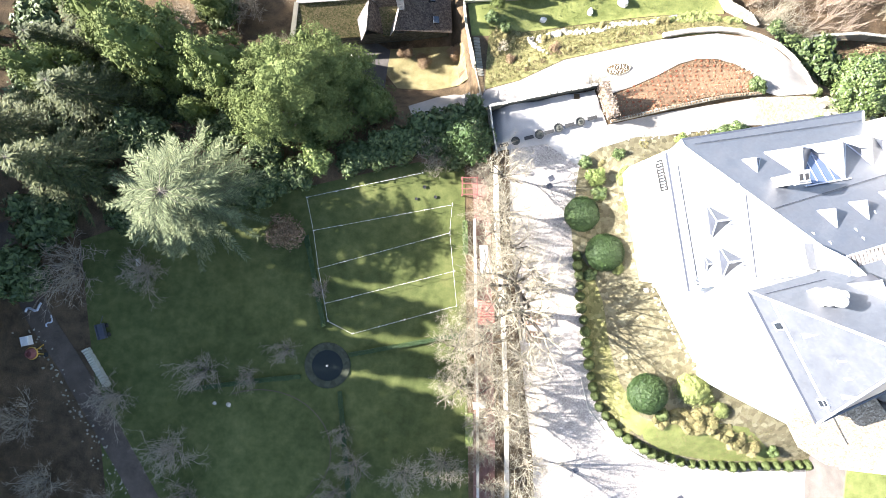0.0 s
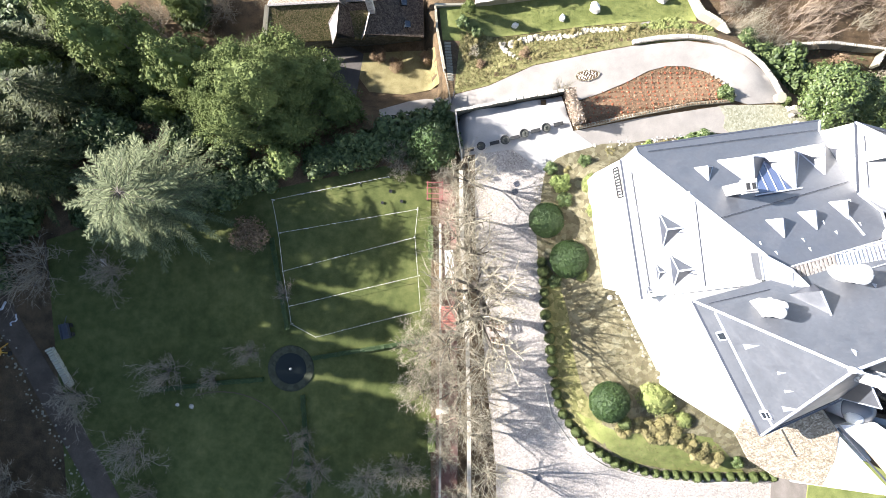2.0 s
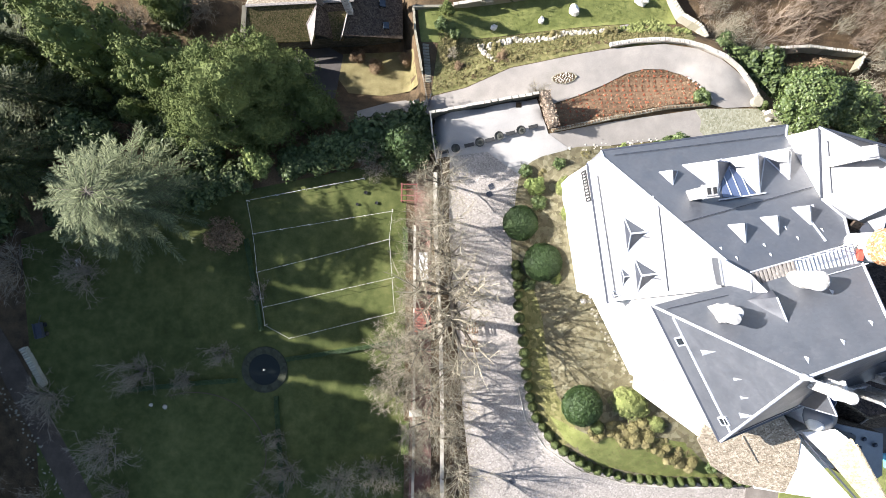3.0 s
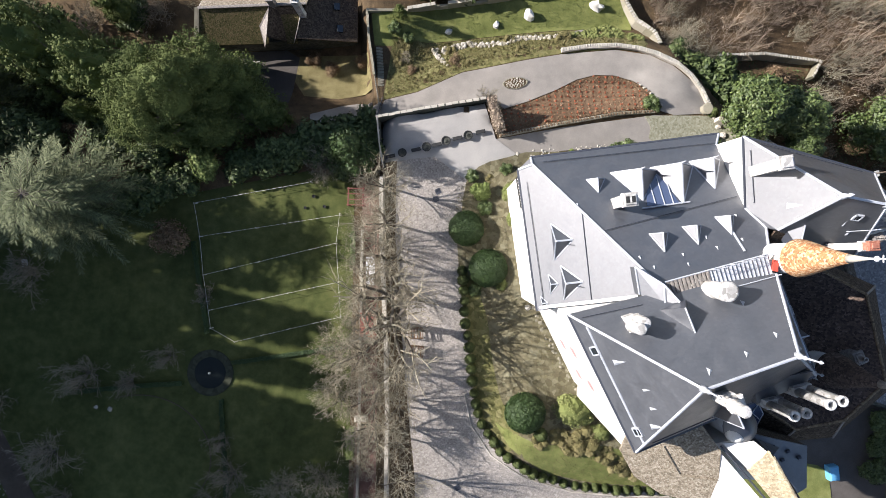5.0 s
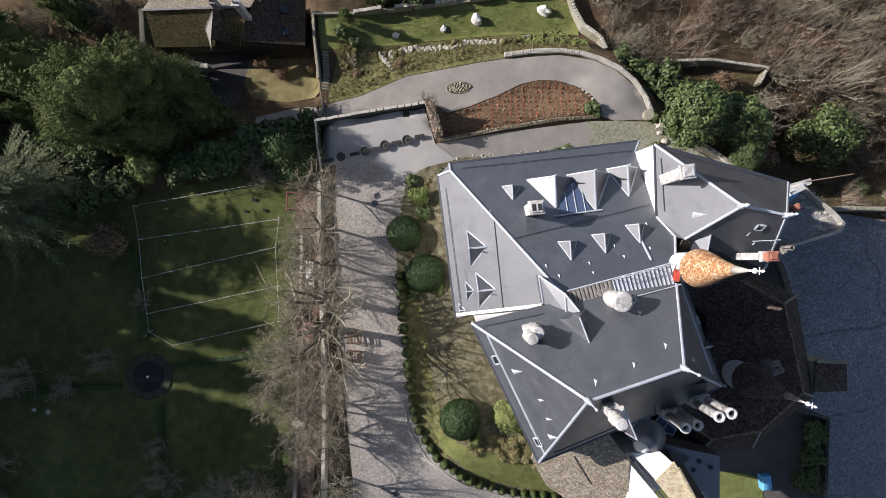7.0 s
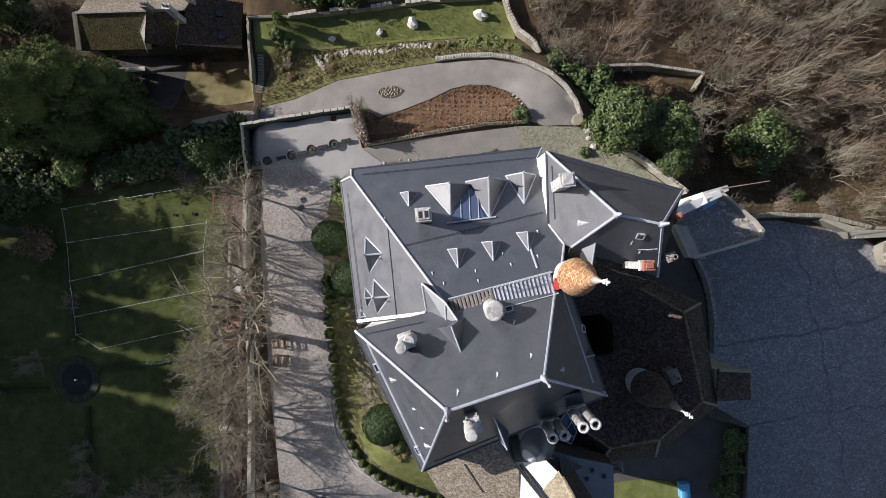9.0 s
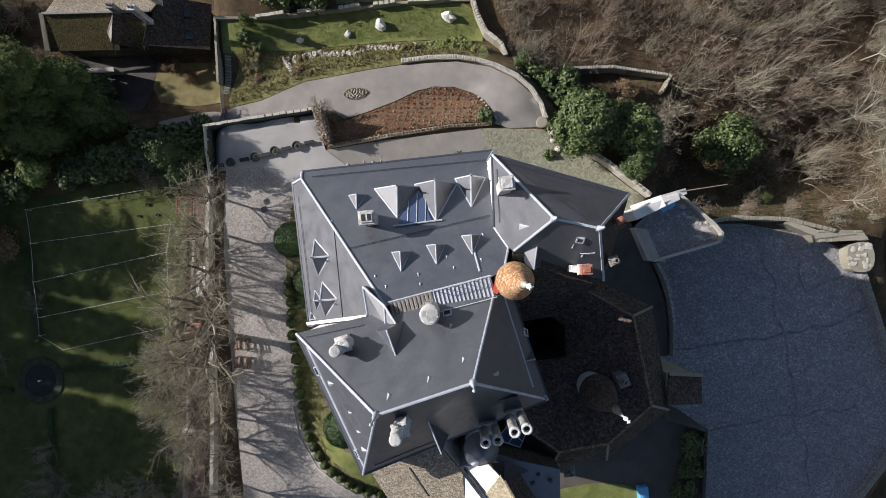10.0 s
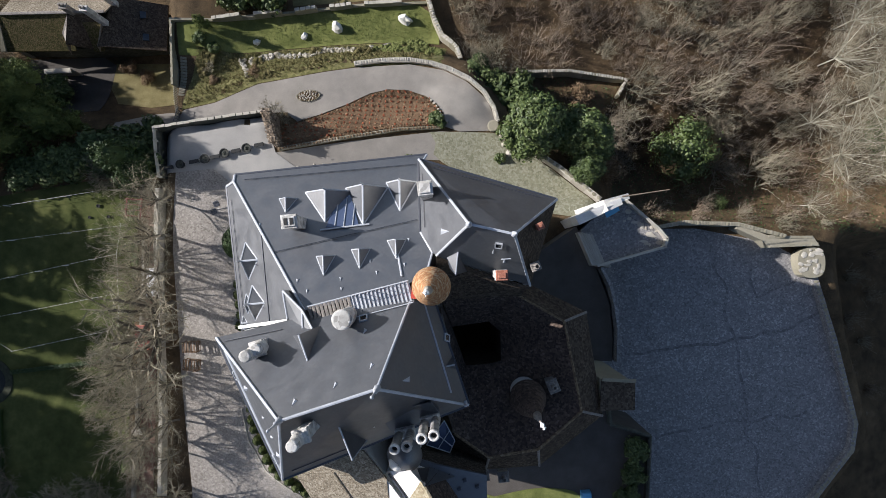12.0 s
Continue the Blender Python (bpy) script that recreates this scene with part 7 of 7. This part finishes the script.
rocks("track_stone", [(lerp(-48.2, -37.5, t) + rnd.gauss(-0.6, 0.7), lerp(-9.5, -29, t) + rnd.uniform(-0.6, 0.6), rnd.uniform(0.06, 0.17)) for t in [rnd.random() for _ in range(110)]], STONE_MOSS, "rubble stone scattered by the service track", "rubble by the track", 78, "stone")


def timber_steps():
    t = empty("timber_steps", "short flight of dark timber steps in the rock garden", "steps")
    for i in range(4):
        g = Geo()
        x, y = 29.5 + 0.12 * i, 28.9 + 0.42 * i
        g.box((x, y, gz(x, y) + 0.1), (1.1, 0.3, 0.2), 12)
        part("tread", g, TILE_GREY, t)


timber_steps()
g = Geo()
g.lathe((0, 0, 0), [(0.62, -0.6), (0.6, 0.75), (0.66, 0.8), (0.66, 0.95), (0.55, 1.0)], 16)
put(single("stone_pier", g, STONE_MOSS, "round mossy stone pier ending the hairpin wall", "pier"), 43.6, 18.9, gz(43.6, 18.9))


def planter(x, y, r, group):
    """Round tub with soil and a clipped plant."""
    t = empty("planter", "round dark planter on the parking bay", "planter", group)
    g = Geo()
    g.lathe((0, 0, 0), [(r * 0.8, 0), (r, 0.45), (r * 1.05, 0.5), (r * 0.85, 0.5), (r * 0.82, 0.38)], 18)
    part("tub", g, RUBBER, t)
    g = Geo()
    rr = random.Random(int(x * 10))
    for _ in range(30):
        d = Vector((rr.uniform(-1, 1), rr.uniform(-1, 1), rr.uniform(0.1, 1))).normalized()
        leaf(g, Vector((d.x * r * 0.45, d.y * r * 0.45, 0.4 + d.z * 0.16)), d, 0.09, rr)
    g.lathe((0, 0, 0.36), [(r * 0.82, 0), (r * 0.8, 0.05)], 14)
    part("planting", g, DARK_STONE, t, "bare soil with a few dry stems")
    put(t, x, y, gz(x, y) + 0.12)


def bench(x, y, rz):
    t = empty("bench", "small dark bench between the planters", "bench", "benches on the parking bay")
    g = Geo()
    g.box((0, 0, 0.42), (1.1, 0.4, 0.08))
    part("seat", g, RUBBER, t)
    for s in (-0.42, 0.42):
        g = Geo()
        g.box((s, 0, 0.19), (0.08, 0.34, 0.38))
        part("leg", g, DARK_METAL, t)
    put(t, x, y, gz(x, y) + 0.12, rz)


for x, y, r in ((8.35, 12.45, 0.48), (11.1, 13.2, 0.52), (13.3, 13.95, 0.52), (15.8, 14.65, 0.52)):
    planter(x, y, r, "planters on the parking bay")
for x, y in ((7.0, 12.0), (9.9, 12.85), (12.25, 13.5), (14.6, 14.3), (17.2, 15.1)):
    bench(x, y, 14)
# tall brown hedge at the end of the bay, its top dead and pale
g = Geo()
rnd = random.Random(9)
for i in range(3400):
    t, h = rnd.random(), rnd.random() ** 0.6
    x, y = lerp(18.25, 19.35, t) + rnd.uniform(-0.5, 0.5), lerp(18.7, 15.2, t) + rnd.uniform(-0.25, 0.25)
    leaf(g, Vector((x, y, 1.2 + h * (4.0 - abs(rnd.gauss(0, 0.3))))), Vector((rnd.uniform(-1, 1), rnd.uniform(-1, 1), 1)).normalized(), rnd.uniform(0.08, 0.2), rnd)
g.prism([(17.95, 18.7), (18.55, 18.85), (19.6, 15.25), (19.0, 15.1)], 0.0, 4.9)
single("bay_hedge", g, TWIG_BROWN, "tall brown clipped hedge at the end of the bay", "hedge")


def grate(x, y, w, l, rz):
    t = empty("drain_grate", "square metal drain grate set in the drive", "drain grate", "drain grates")
    g = Geo()
    for s in (-1, 1):
        g.box((s * w / 2, 0, 0.0), (0.07, l, 0.05))
        g.box((0, s * l / 2, 0.0), (w, 0.07, 0.05))
    part("grate_frame", g, DARK_METAL, t)
    for i in range(5):
        g = Geo()
        g.box((-w / 2 + w * (i + 1) / 6, 0, 0), (0.05, l, 0.04))
        part("bar", g, DARK_METAL, t)
    put(t, x, y, gz(x, y) + 0.125, rz)


for x, y in ((12.55, 8.2), (12.35, 7.3), (15.9, -26.5), (28.6, -30.0)):
    grate(x, y, 0.55, 0.55, 30)


# rope fence round the vegetable plots
def fence():
    t = empty("rope_fence", "pale rope fence on thin posts round the lawn plots", "fence")
    ring = [(-16.1, 6.1), (-2.4, 9.0), (1.1, 5.4), (0.8, 1.9), (1.6, -6.7), (-10.7, -10.0), (-13.6, -8.5), (-14.7, -2.3), (-15.3, 2.2)]
    runs = [(ring[i], ring[(i + 1) % len(ring)]) for i in range(len(ring)) if i != 1]
    runs += [((-15.3, 2.2), (1.1, 5.2)), ((-14.7, -2.3), (0.8, 1.9)), ((-13.8, -6.4), (1.4, -2.6))]
    done = set()
    for a, b in runs:
        n = max(1, round(math.dist(a, b) / 3.3))
        pts = [(lerp(a[0], b[0], i / n), lerp(a[1], b[1], i / n)) for i in range(n + 1)]
        for x, y in pts:
            key = (round(x, 1), round(y, 1))
            if key not in done:
                done.add(key)
                g = Geo()
                z = gz(x, y)
                g.tube((x, y, z - 0.3), (x, y, z + 1.1), 0.035, 0.03, 6)
                g.lathe((x, y, z + 1.08), [(0.06, 0), (0.06, 0.05), (0.02, 0.08)], 6)
                part("post", g, TAPE, t)
        g = Geo()
        for (x0, y0), (x1, y1) in zip(pts, pts[1:]):
            p0, p1 = Vector((x0, y0, gz(x0, y0) + 1.02)), Vector((x1, y1, gz(x1, y1) + 1.02))
            m = (p0 + p1) / 2 - Vector((0, 0, 0.06))
            g.tube(p0, m, 0.02, 0.02, 4)
            g.tube(m, p1, 0.02, 0.02, 4)
        part("rope", g, TAPE, t)


fence()
for x, y, r in ((-2.2, 7.4, 0.22), (-0.9, 6.2, 0.2), (-3.2, 6.0, 0.18)):
    g = Geo()
    g.lathe((0, 0, 0), [(r * 0.8, 0), (r, r * 1.1), (r * 0.75, r * 1.1), (r * 0.7, r * 0.8)], 10)
    put(single("garden_pot", g, RUBBER, "dark pot standing on the lawn plot", "pot", "pots on the plot"), x, y, gz(x, y) + 0.04)


def pond():
    t = empty("garden_pond", "round dark pond with a paved stone rim", "pond")
    cx, cy = -13.8, -13.9
    z = gz(cx, cy) + 0.04
    g = Geo()
    g.lathe((cx, cy, z), [(2.75, -0.3), (2.75, 0.1), (2.7, 0.14), (1.9, 0.14), (1.85, 0.1), (1.85, -0.1)], 40)
    part("rim", g, POND_KERB, t)
    g = Geo()
    g.lathe((cx, cy, z - 0.1), [(1.9, 0), (1.9, 0.18)], 40)
    part("water", g, WATER, t)
    g = Geo()
    g.lathe((cx, cy, z), [(0.1, 0), (0.08, 0.3), (0.14, 0.38), (0.03, 0.45)], 10)
    part("spout", g, STONE, t)


pond()


def clipped_line(name, pts, w, h, mat, label, seed, category="hedge", density=90):
    rnd = random.Random(seed)
    g = Geo()
    for a, b in zip(pts, pts[1:]):
        d = (Vector(b) - Vector(a))
        n = Vector((-d.y, d.x)).normalized() * w / 2
        q = [Vector(a) + n, Vector(a) - n, Vector(b) - n, Vector(b) + n]
        g.prism([tuple(p) for p in q], [gz(*p) - 0.1 for p in q], [gz(*p) + h * 0.92 for p in q])
        for _ in range(int(d.length * density)):
            p = Vector(a) + d * rnd.random() + n * rnd.uniform(-1.08, 1.08)
            z = gz(p.x, p.y) + h * (rnd.uniform(0.86, 1.06) if abs(rnd.random()) < 0.7 else rnd.uniform(0.2, 1))
            leaf(g, Vector((p.x, p.y, z)), Vector((rnd.uniform(-1, 1), rnd.uniform(-1, 1), 1.2)).normalized(), rnd.uniform(0.1, 0.2), rnd)
    single(name, g, mat, label, category)


clipped_line("low_hedge", [(-16.3, 1.6), (-14.2, -9.2)], 0.45, 0.5, LEAF_BOX, "low dark clipped hedge beside the plots", 81)
clipped_line("low_hedge", [(-11.2, -12.6), (2.2, -10.2)], 0.4, 0.5, LEAF_BOX, "low dark clipped hedge across the garden", 82)
clipped_line("low_hedge", [(-12.3, -17.0), (-11.2, -30)], 0.45, 0.5, LEAF_BOX, "low dark clipped hedge down the garden", 83)
clipped_line("low_hedge", [(-17, -15.2), (-21.5, -15.6), (-29.5, -16.6)], 0.45, 0.5, LEAF_BOX, "low dark clipped hedge beside the round lawn", 84)
clipped_line("low_hedge", [(3.1, -19.6), (3.1, -23.4)], 0.8, 0.7, LEAF_LIME, "short bright green clipped hedge by the path", 85)
clipped_line("low_hedge", [(2.6, 3.4), (2.7, -0.6)], 0.5, 0.5, LEAF_LAUREL, "short green clipped hedge by the plots", 86)


def lawn_edge():
    g = Geo()
    cx, cy = -22.0, -24.2
    pts = [(cx + 8.6 * math.cos(a), cy + 7.4 * math.sin(a)) for a in [math.pi * (0.62 - 1.12 * i / 26) for i in range(27)]]
    for a, b in zip(pts, pts[1:]):
        g.beam((a[0], a[1], gz(*a) + 0.07), (b[0], b[1], gz(*b) + 0.07), 0.1, 0.08)
    single("lawn_edging", g, TRACK, "thin stone edging round the oval lawn", "edging")


lawn_edge()


# garden path things: cold frame, pergola frame, brick store
def frame_box():
    t = empty("cold_frame", "long white cold frame beside the garden wall", "cold frame")
    g = Geo()
    z = gz(5.0, -1.4)
    g.box((4.9, -1.2, z + 0.45), (0.95, 3.4, 0.7), 3)
    part("body", g, WOOD, t)
    g = Geo()
    g.box((4.9, -1.2, z + 0.84), (1.0, 3.3, 0.08), 3, 0, 8)
    part("cover", g, PLASTIC_WHITE, t)


frame_box()


def pergola(x, y, w, l, h, mat, label):
    t = empty("pergola", label, "pergola")
    z = gz(x, y) + 0.05
    for sx in (-1, 1):
        for sy in (-1, 1):
            g = Geo()
            g.box((x + sx * w / 2, y + sy * l / 2, z + h / 2 - 0.1), (0.12, 0.12, h + 0.2))
            part("post", g, mat, t)
        g = Geo()
        g.box((x + sx * w / 2, y, z + h + 0.05), (0.14, l + 0.3, 0.14))
        part("beam", g, mat, t)
    for i in range(4):
        g = Geo()
        g.box((x, y - l / 2 + l * i / 3, z + h + 0.17), (w + 0.3, 0.1, 0.12))
        part("rafter", g, mat, t)


pergola(3.1, 7.3, 1.7, 1.9, 2.0, WOOD_RED, "reddish wooden pergola frame at the plot's corner")


def shed():
    t = empty("garden_shed", "small shed with a red tiled roof by the wall", "shed")
    x, y = 5.0, -7.4
    z = gz(x, y)
    g = Geo()
    g.box((x, y, z + 0.95), (1.5, 2.4, 1.9), 3)
    part("wall", g, STONE, t)
    g = Geo()
    g.slab([(x - 0.95, y - 1.4, z + 1.95), (x + 0.95, y - 1.35, z + 2.35), (x + 0.9, y + 1.4, z + 2.35), (x - 1.0, y + 1.35, z + 1.95)], 0.1)
    roof_ob = part("roof", g, WOOD_RED, t)
    for i in range(9):
        g = Geo()
        yy = y - 1.3 + i * 0.33
        g.beam((x - 0.95, yy, z + 2.0), (x + 0.92, yy + 0.02, z + 2.4), 0.09, 0.07)
        part("roll", g, BRICK, roof_ob)


shed()
g = Geo()
g.box((0, 0, 0.35), (1.5, 0.7, 0.7))
put(single("stone_block", g, STONE, "pale stone block bridging the path edge", "stone block"), 4.3, -18.6, gz(4.3, -18.6), 6)


# the far west edge: mixer, log stack, handcart
def mixer():
    t = empty("cement_mixer", "small faded red and yellow cement mixer by the track", "cement mixer")
    g = Geo()
    g.lathe((0, 0, 0.75), [(0.25, 0), (0.55, 0.3), (0.58, 0.6), (0.36, 1.0), (0.3, 1.02), (0.3, 0.7)], 16)
    part("drum", g, WOOD_RED, t)
    g = Geo()
    g.lathe((0, 0, 1.12), [(0.6, 0), (0.64, 0.04), (0.64, 0.14), (0.6, 0.18)], 16)
    part("gear_ring", g, YELLOW, t)
    for sx, sy in ((-0.6, -0.5), (0.6, -0.5), (-0.6, 0.6), (0.6, 0.6)):
        g = Geo()
        g.beam((sx, sy, 0), (sx * 0.5, sy * 0.3, 1.0), 0.09, 0.09)
        part("leg", g, YELLOW, t)
    for sx in (-0.68, 0.68):
        g = Geo()
        g.tube((sx - 0.06, -0.5, 0.25), (sx + 0.06, -0.5, 0.25), 0.25, 0.25, 12)
        part("wheel", g, RUBBER, t)
    put(t, -47.7, -12.1, gz(-47.7, -12.1), 15, 1.15)


mixer()
g = Geo()
g.box((0, 0, 0.4), (1.0, 1.1, 0.8))
put(single("white_crate", g, STONE_WHITE, "pale square crate standing by the track", "crate"), -49.0, -10.8, gz(-49.0, -10.8), 12)


def cart():
    t = empty("garden_cart", "blue-grey garden cart standing on the lawn", "cart")
    g = Geo()
    g.box((0, 0, 0.62), (1.0, 1.8, 0.16))
    for s in (-0.46, 0.46):
        g.box((s, 0, 0.84), (0.07, 1.8, 0.34))
    part("tray", g, DARK_METAL, t)
    for s in (-0.55, 0.55):
        for e in (-0.55, 0.55):
            g = Geo()
            g.tube((s - 0.06, e, 0.27), (s + 0.06, e, 0.27), 0.27, 0.27, 14)
            part("wheel", g, RUBBER, t)
    g = Geo()
    g.tube((0, 0.9, 0.5), (0.7, 1.7, 0.9), 0.035, 0.035, 6)
    part("handle", g, DARK_METAL, t)
    put(t, -40.2, -9.7, gz(-40.2, -9.7) + 0.02, 14)


cart()
rnd = random.Random(4)
log_mesh = Geo()
log_mesh.tube((-0.35, 0, 0), (0.35, 0, 0), 0.14, 0.13, 8)
log_mesh = log_mesh.mesh("log", BIRCH)
stack = empty("log_stack", "long stack of pale cut logs by the track", "log stack")
for i in range(17):
    for k in range(3):
        l = new("log", log_mesh)
        l.parent = stack
        t = (i + 0.5 * (k % 2)) / 17
        x, y = lerp(-42.1, -39.6, t), lerp(-11.9, -16.3, t)
        l.location = (x + rnd.uniform(-0.05, 0.05), y, gz(x, y) + 0.16 + 0.24 * k)
        l.rotation_euler = (0, 0, radians(30) + rnd.uniform(-0.06, 0.06))
for x, y, s, a in ((-49.2, -7.4, 1.0, 20), (-46.8, -9.2, 0.7, 60)):
    g = Geo()
    for k in range(6):
        p = Vector((k * 0.35, math.sin(k * 1.3) * 0.35, 0.25))
        q = Vector(((k + 1) * 0.35, math.sin((k + 1) * 1.3) * 0.35, 0.25))
        g.tube(p, q, 0.13, 0.13, 6)
    put(single("pipe_coil", g, LEAD, "pale length of pipe lying by the track", "pipe", "pipes by the track"), x, y, gz(x, y), a, s)
g = Geo()
g.box((0, 0, 0.3), (0.32, 0.9, 0.6))
put(single("marker_stone", g, STONE_WHITE, "small white stone post in the shaded grass", "post"), -36.2, -1.6, gz(-36.2, -1.6), 10)


# the lower house
def house():
    t = empty("lower_house", "stone house with mossy tiled roofs below the wall", "house")
    gzh = -10.8

    def rf(pts, mat, label=""):
        g = Geo()
        g.slab(pts, 0.22)
        return part("roof", g, mat, t, label)

    g = Geo()
    g.prism([(-18.9, 27.8), (-8.0, 28.3), (-5.0, 28.5), (0.7, 29.2), (0.5, 33.8), (-18.2, 34.4)], gzh, -6.4)
    part("wall", g, DARK_STONE, t)
    g = Geo()
    g.prism([(-19.0, 27.7), (-18.4, 30.5), (-18.5, 34.4), (-17.9, 34.4), (-17.8, 30.6), (-18.4, 27.8)], gzh, [-6.0, -2.4, -5.6, -5.6, -2.4, -6.0])
    part("wall", g, STONE, t)
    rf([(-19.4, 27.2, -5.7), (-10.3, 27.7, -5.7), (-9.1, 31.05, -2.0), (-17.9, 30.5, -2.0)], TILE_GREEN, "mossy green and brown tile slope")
    rf([(-17.9, 30.5, -2.0), (-4.6, 31.4, -2.0), (-4.4, 35.8, -5.6), (-18.5, 34.9, -5.6)], TILE_PALE, "tan tile slope, sunlight put into its colour")
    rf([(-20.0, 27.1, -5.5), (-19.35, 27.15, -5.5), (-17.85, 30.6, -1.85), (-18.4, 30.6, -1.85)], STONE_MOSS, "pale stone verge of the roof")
    rf([(-9.2, 31.05, -1.95), (-10.9, 29.2, -3.7), (-10.6, 27.0, -5.3), (-9.6, 27.5, -2.6)], TILE_GREY, "steep gable slope, sunlight put into its pale colour")
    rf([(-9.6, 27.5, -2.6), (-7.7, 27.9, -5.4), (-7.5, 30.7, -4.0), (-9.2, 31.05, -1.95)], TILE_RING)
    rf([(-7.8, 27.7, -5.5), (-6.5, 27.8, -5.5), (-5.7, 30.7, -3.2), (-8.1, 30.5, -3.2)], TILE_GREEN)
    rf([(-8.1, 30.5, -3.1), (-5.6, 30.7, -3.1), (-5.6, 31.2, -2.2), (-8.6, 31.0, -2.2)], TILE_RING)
    rf([(-6.9, 27.6, -5.2), (-6.2, 27.7, -3.5), (-5.3, 30.8, -2.6), (-6.0, 30.4, -4.0)], TILE_GREY, "narrow gable slope, sunlight put into its pale colour")
    rf([(-6.2, 27.7, -3.5), (1.2, 28.4, -6.3), (1.0, 34.4, -6.3), (-4.5, 34.0, -3.4)], TILE_RING, "dark slope of the eastern wing, shade put into its colour")
    for x, y, z1, mat in ((-8.7, 31.3, -0.4, TILE_GREY), (-5.3, 30.6, 0.9, CHIMNEY), (-4.4, 33.2, -0.2, CHIMNEY)):
        g = Geo()
        g.box((x, y, z1 - 2.2), (0.8, 0.6, 4.4))
        g.box((x, y, z1 + 0.02), (0.95, 0.75, 0.18))
        ch = part("chimney", g, mat, t)
        for s in (-0.2, 0.2):
            g = Geo()
            g.lathe((x + s, y, z1 + 0.1), [(0.15, 0), (0.13, 0.4), (0.16, 0.45), (0.09, 0.46)], 10)
            part("chimney_pot", g, TILE_GREY, ch)
    for x, y, z in ((-0.9, 29.6, -5.0), (-1.4, 32.4, -4.9)):
        g = Geo()
        g.box((x, y, z), (0.8, 0.9, 0.3), 5, 0, 22)
        part("skylight", g, GLASS, t)
    g = Geo()
    g.beam((-18.0, 30.55, -1.85), (-4.6, 31.45, -1.85), 0.32, 0.18)
    part("ridge_cap", g, TILE_GREY, t)
    # small open store in front
    g = Geo()
    g.slab([(-15.3, 24.9, -7.0), (-11.7, 25.2, -7.0), (-11.8, 25.8, -6.9), (-15.3, 25.5, -6.9)], 0.18)
    part("canopy", g, STONE, t, "pale flat canopy of the store")
    g = Geo()
    g.prism([(-15.2, 25.3), (-11.8, 25.6), (-11.8, 25.75), (-15.2, 25.45)], gzh, -7.1)
    part("wall", g, STONE, t)

house()
g = Geo()
g.box((0, 0, 0.45), (1.0, 1.5, 0.9))
put(single("blue_bin", g, BLUE, "pale blue box on the terrace beside the lawn", "box"), 54.7, -20.5, 7.52, 8)


def slatted_crate(x, y, rz):
    """Open wooden crate: corner posts, side slats and a few boards across the top."""
    t = empty("wooden_crate", "open slatted wooden crate standing on the gravel drive", "crate", "slatted crates on the drive")
    for px in (-0.75, 0.75):
        for py in (-0.55, 0.55):
            g = Geo()
            g.box((px, py, 0.6), (0.09, 0.09, 1.2))
            part("post", g, WOOD_BROWN, t)
    for z in (0.2, 0.6, 1.05):
        for py in (-0.6, 0.6):
            g = Geo()
            g.box((0, py, z), (1.6, 0.03, 0.16))
            part("slat", g, WOOD_BROWN, t)
        for px in (-0.8, 0.8):
            g = Geo()
            g.box((px, 0, z), (0.03, 1.15, 0.16))
            part("slat", g, WOOD_BROWN, t)
    for px in (-0.5, -0.15, 0.2, 0.55):
        g = Geo()
        g.box((px, 0, 1.18), (0.13, 1.2, 0.03))
        part("top_board", g, WOOD_BROWN, t)
    put(t, x, y, gz(x, y) + 0.1, rz)


slatted_crate(10.5, -8.2, 4)
slatted_crate(10.6, -10.3, -3)
# flights of steps through the slope
steps = empty("slope_steps", "narrow stone steps down beside the boundary wall", "steps")
for i in range(14):
    g = Geo()
    y = 27.0 - i * 0.38
    x = 4.3 + (27 - y) * 0.1
    z = gz(x, y)
    g.box((x, y, z + 0.02), (0.8, 0.3, 0.2), -8)
    part("step", g, STONE_MOSS, steps)
# slatted fence going on from the boundary wall
fence = empty("picket_fence", "weathered grey picket fence beside the slope steps", "fence")
for i in range(19):
    g = Geo()
    x, y = 4.05 + 0.045 * i, 22.9 - 0.23 * i
    g.box((x, y, gz(x, y) + 0.5), (0.06, 0.1, 1.2), -10)
    part("picket", g, STONE, fence)
for h in (0.35, 0.9):
    g = Geo()
    g.beam((4.0, 22.95, gz(4.0, 22.95) + h), (4.95, 18.7, gz(4.95, 18.7) + h), 0.05, 0.08)
    part("rail", g, STONE_MOSS, fence)
# gates where the lane leaves
gate = empty("lane_gate", "thin dark metal gate across the lane", "gate")
for i in range(9):
    g = Geo()
    x, y = 4.6 + 0.08 * i, 17.4 + 0.34 * i
    g.tube((x, y, gz(x, y) - 0.1), (x, y, gz(x, y) + 1.3), 0.035, 0.03, 5)
    part("bar", g, DARK_METAL, gate)
g = Geo()
g.beam((4.6, 17.4, gz(4.6, 17.4) + 1.2), (5.24, 20.12, gz(5.24, 20.12) + 1.2), 0.07, 0.07)
part("rail", g, DARK_METAL, gate)
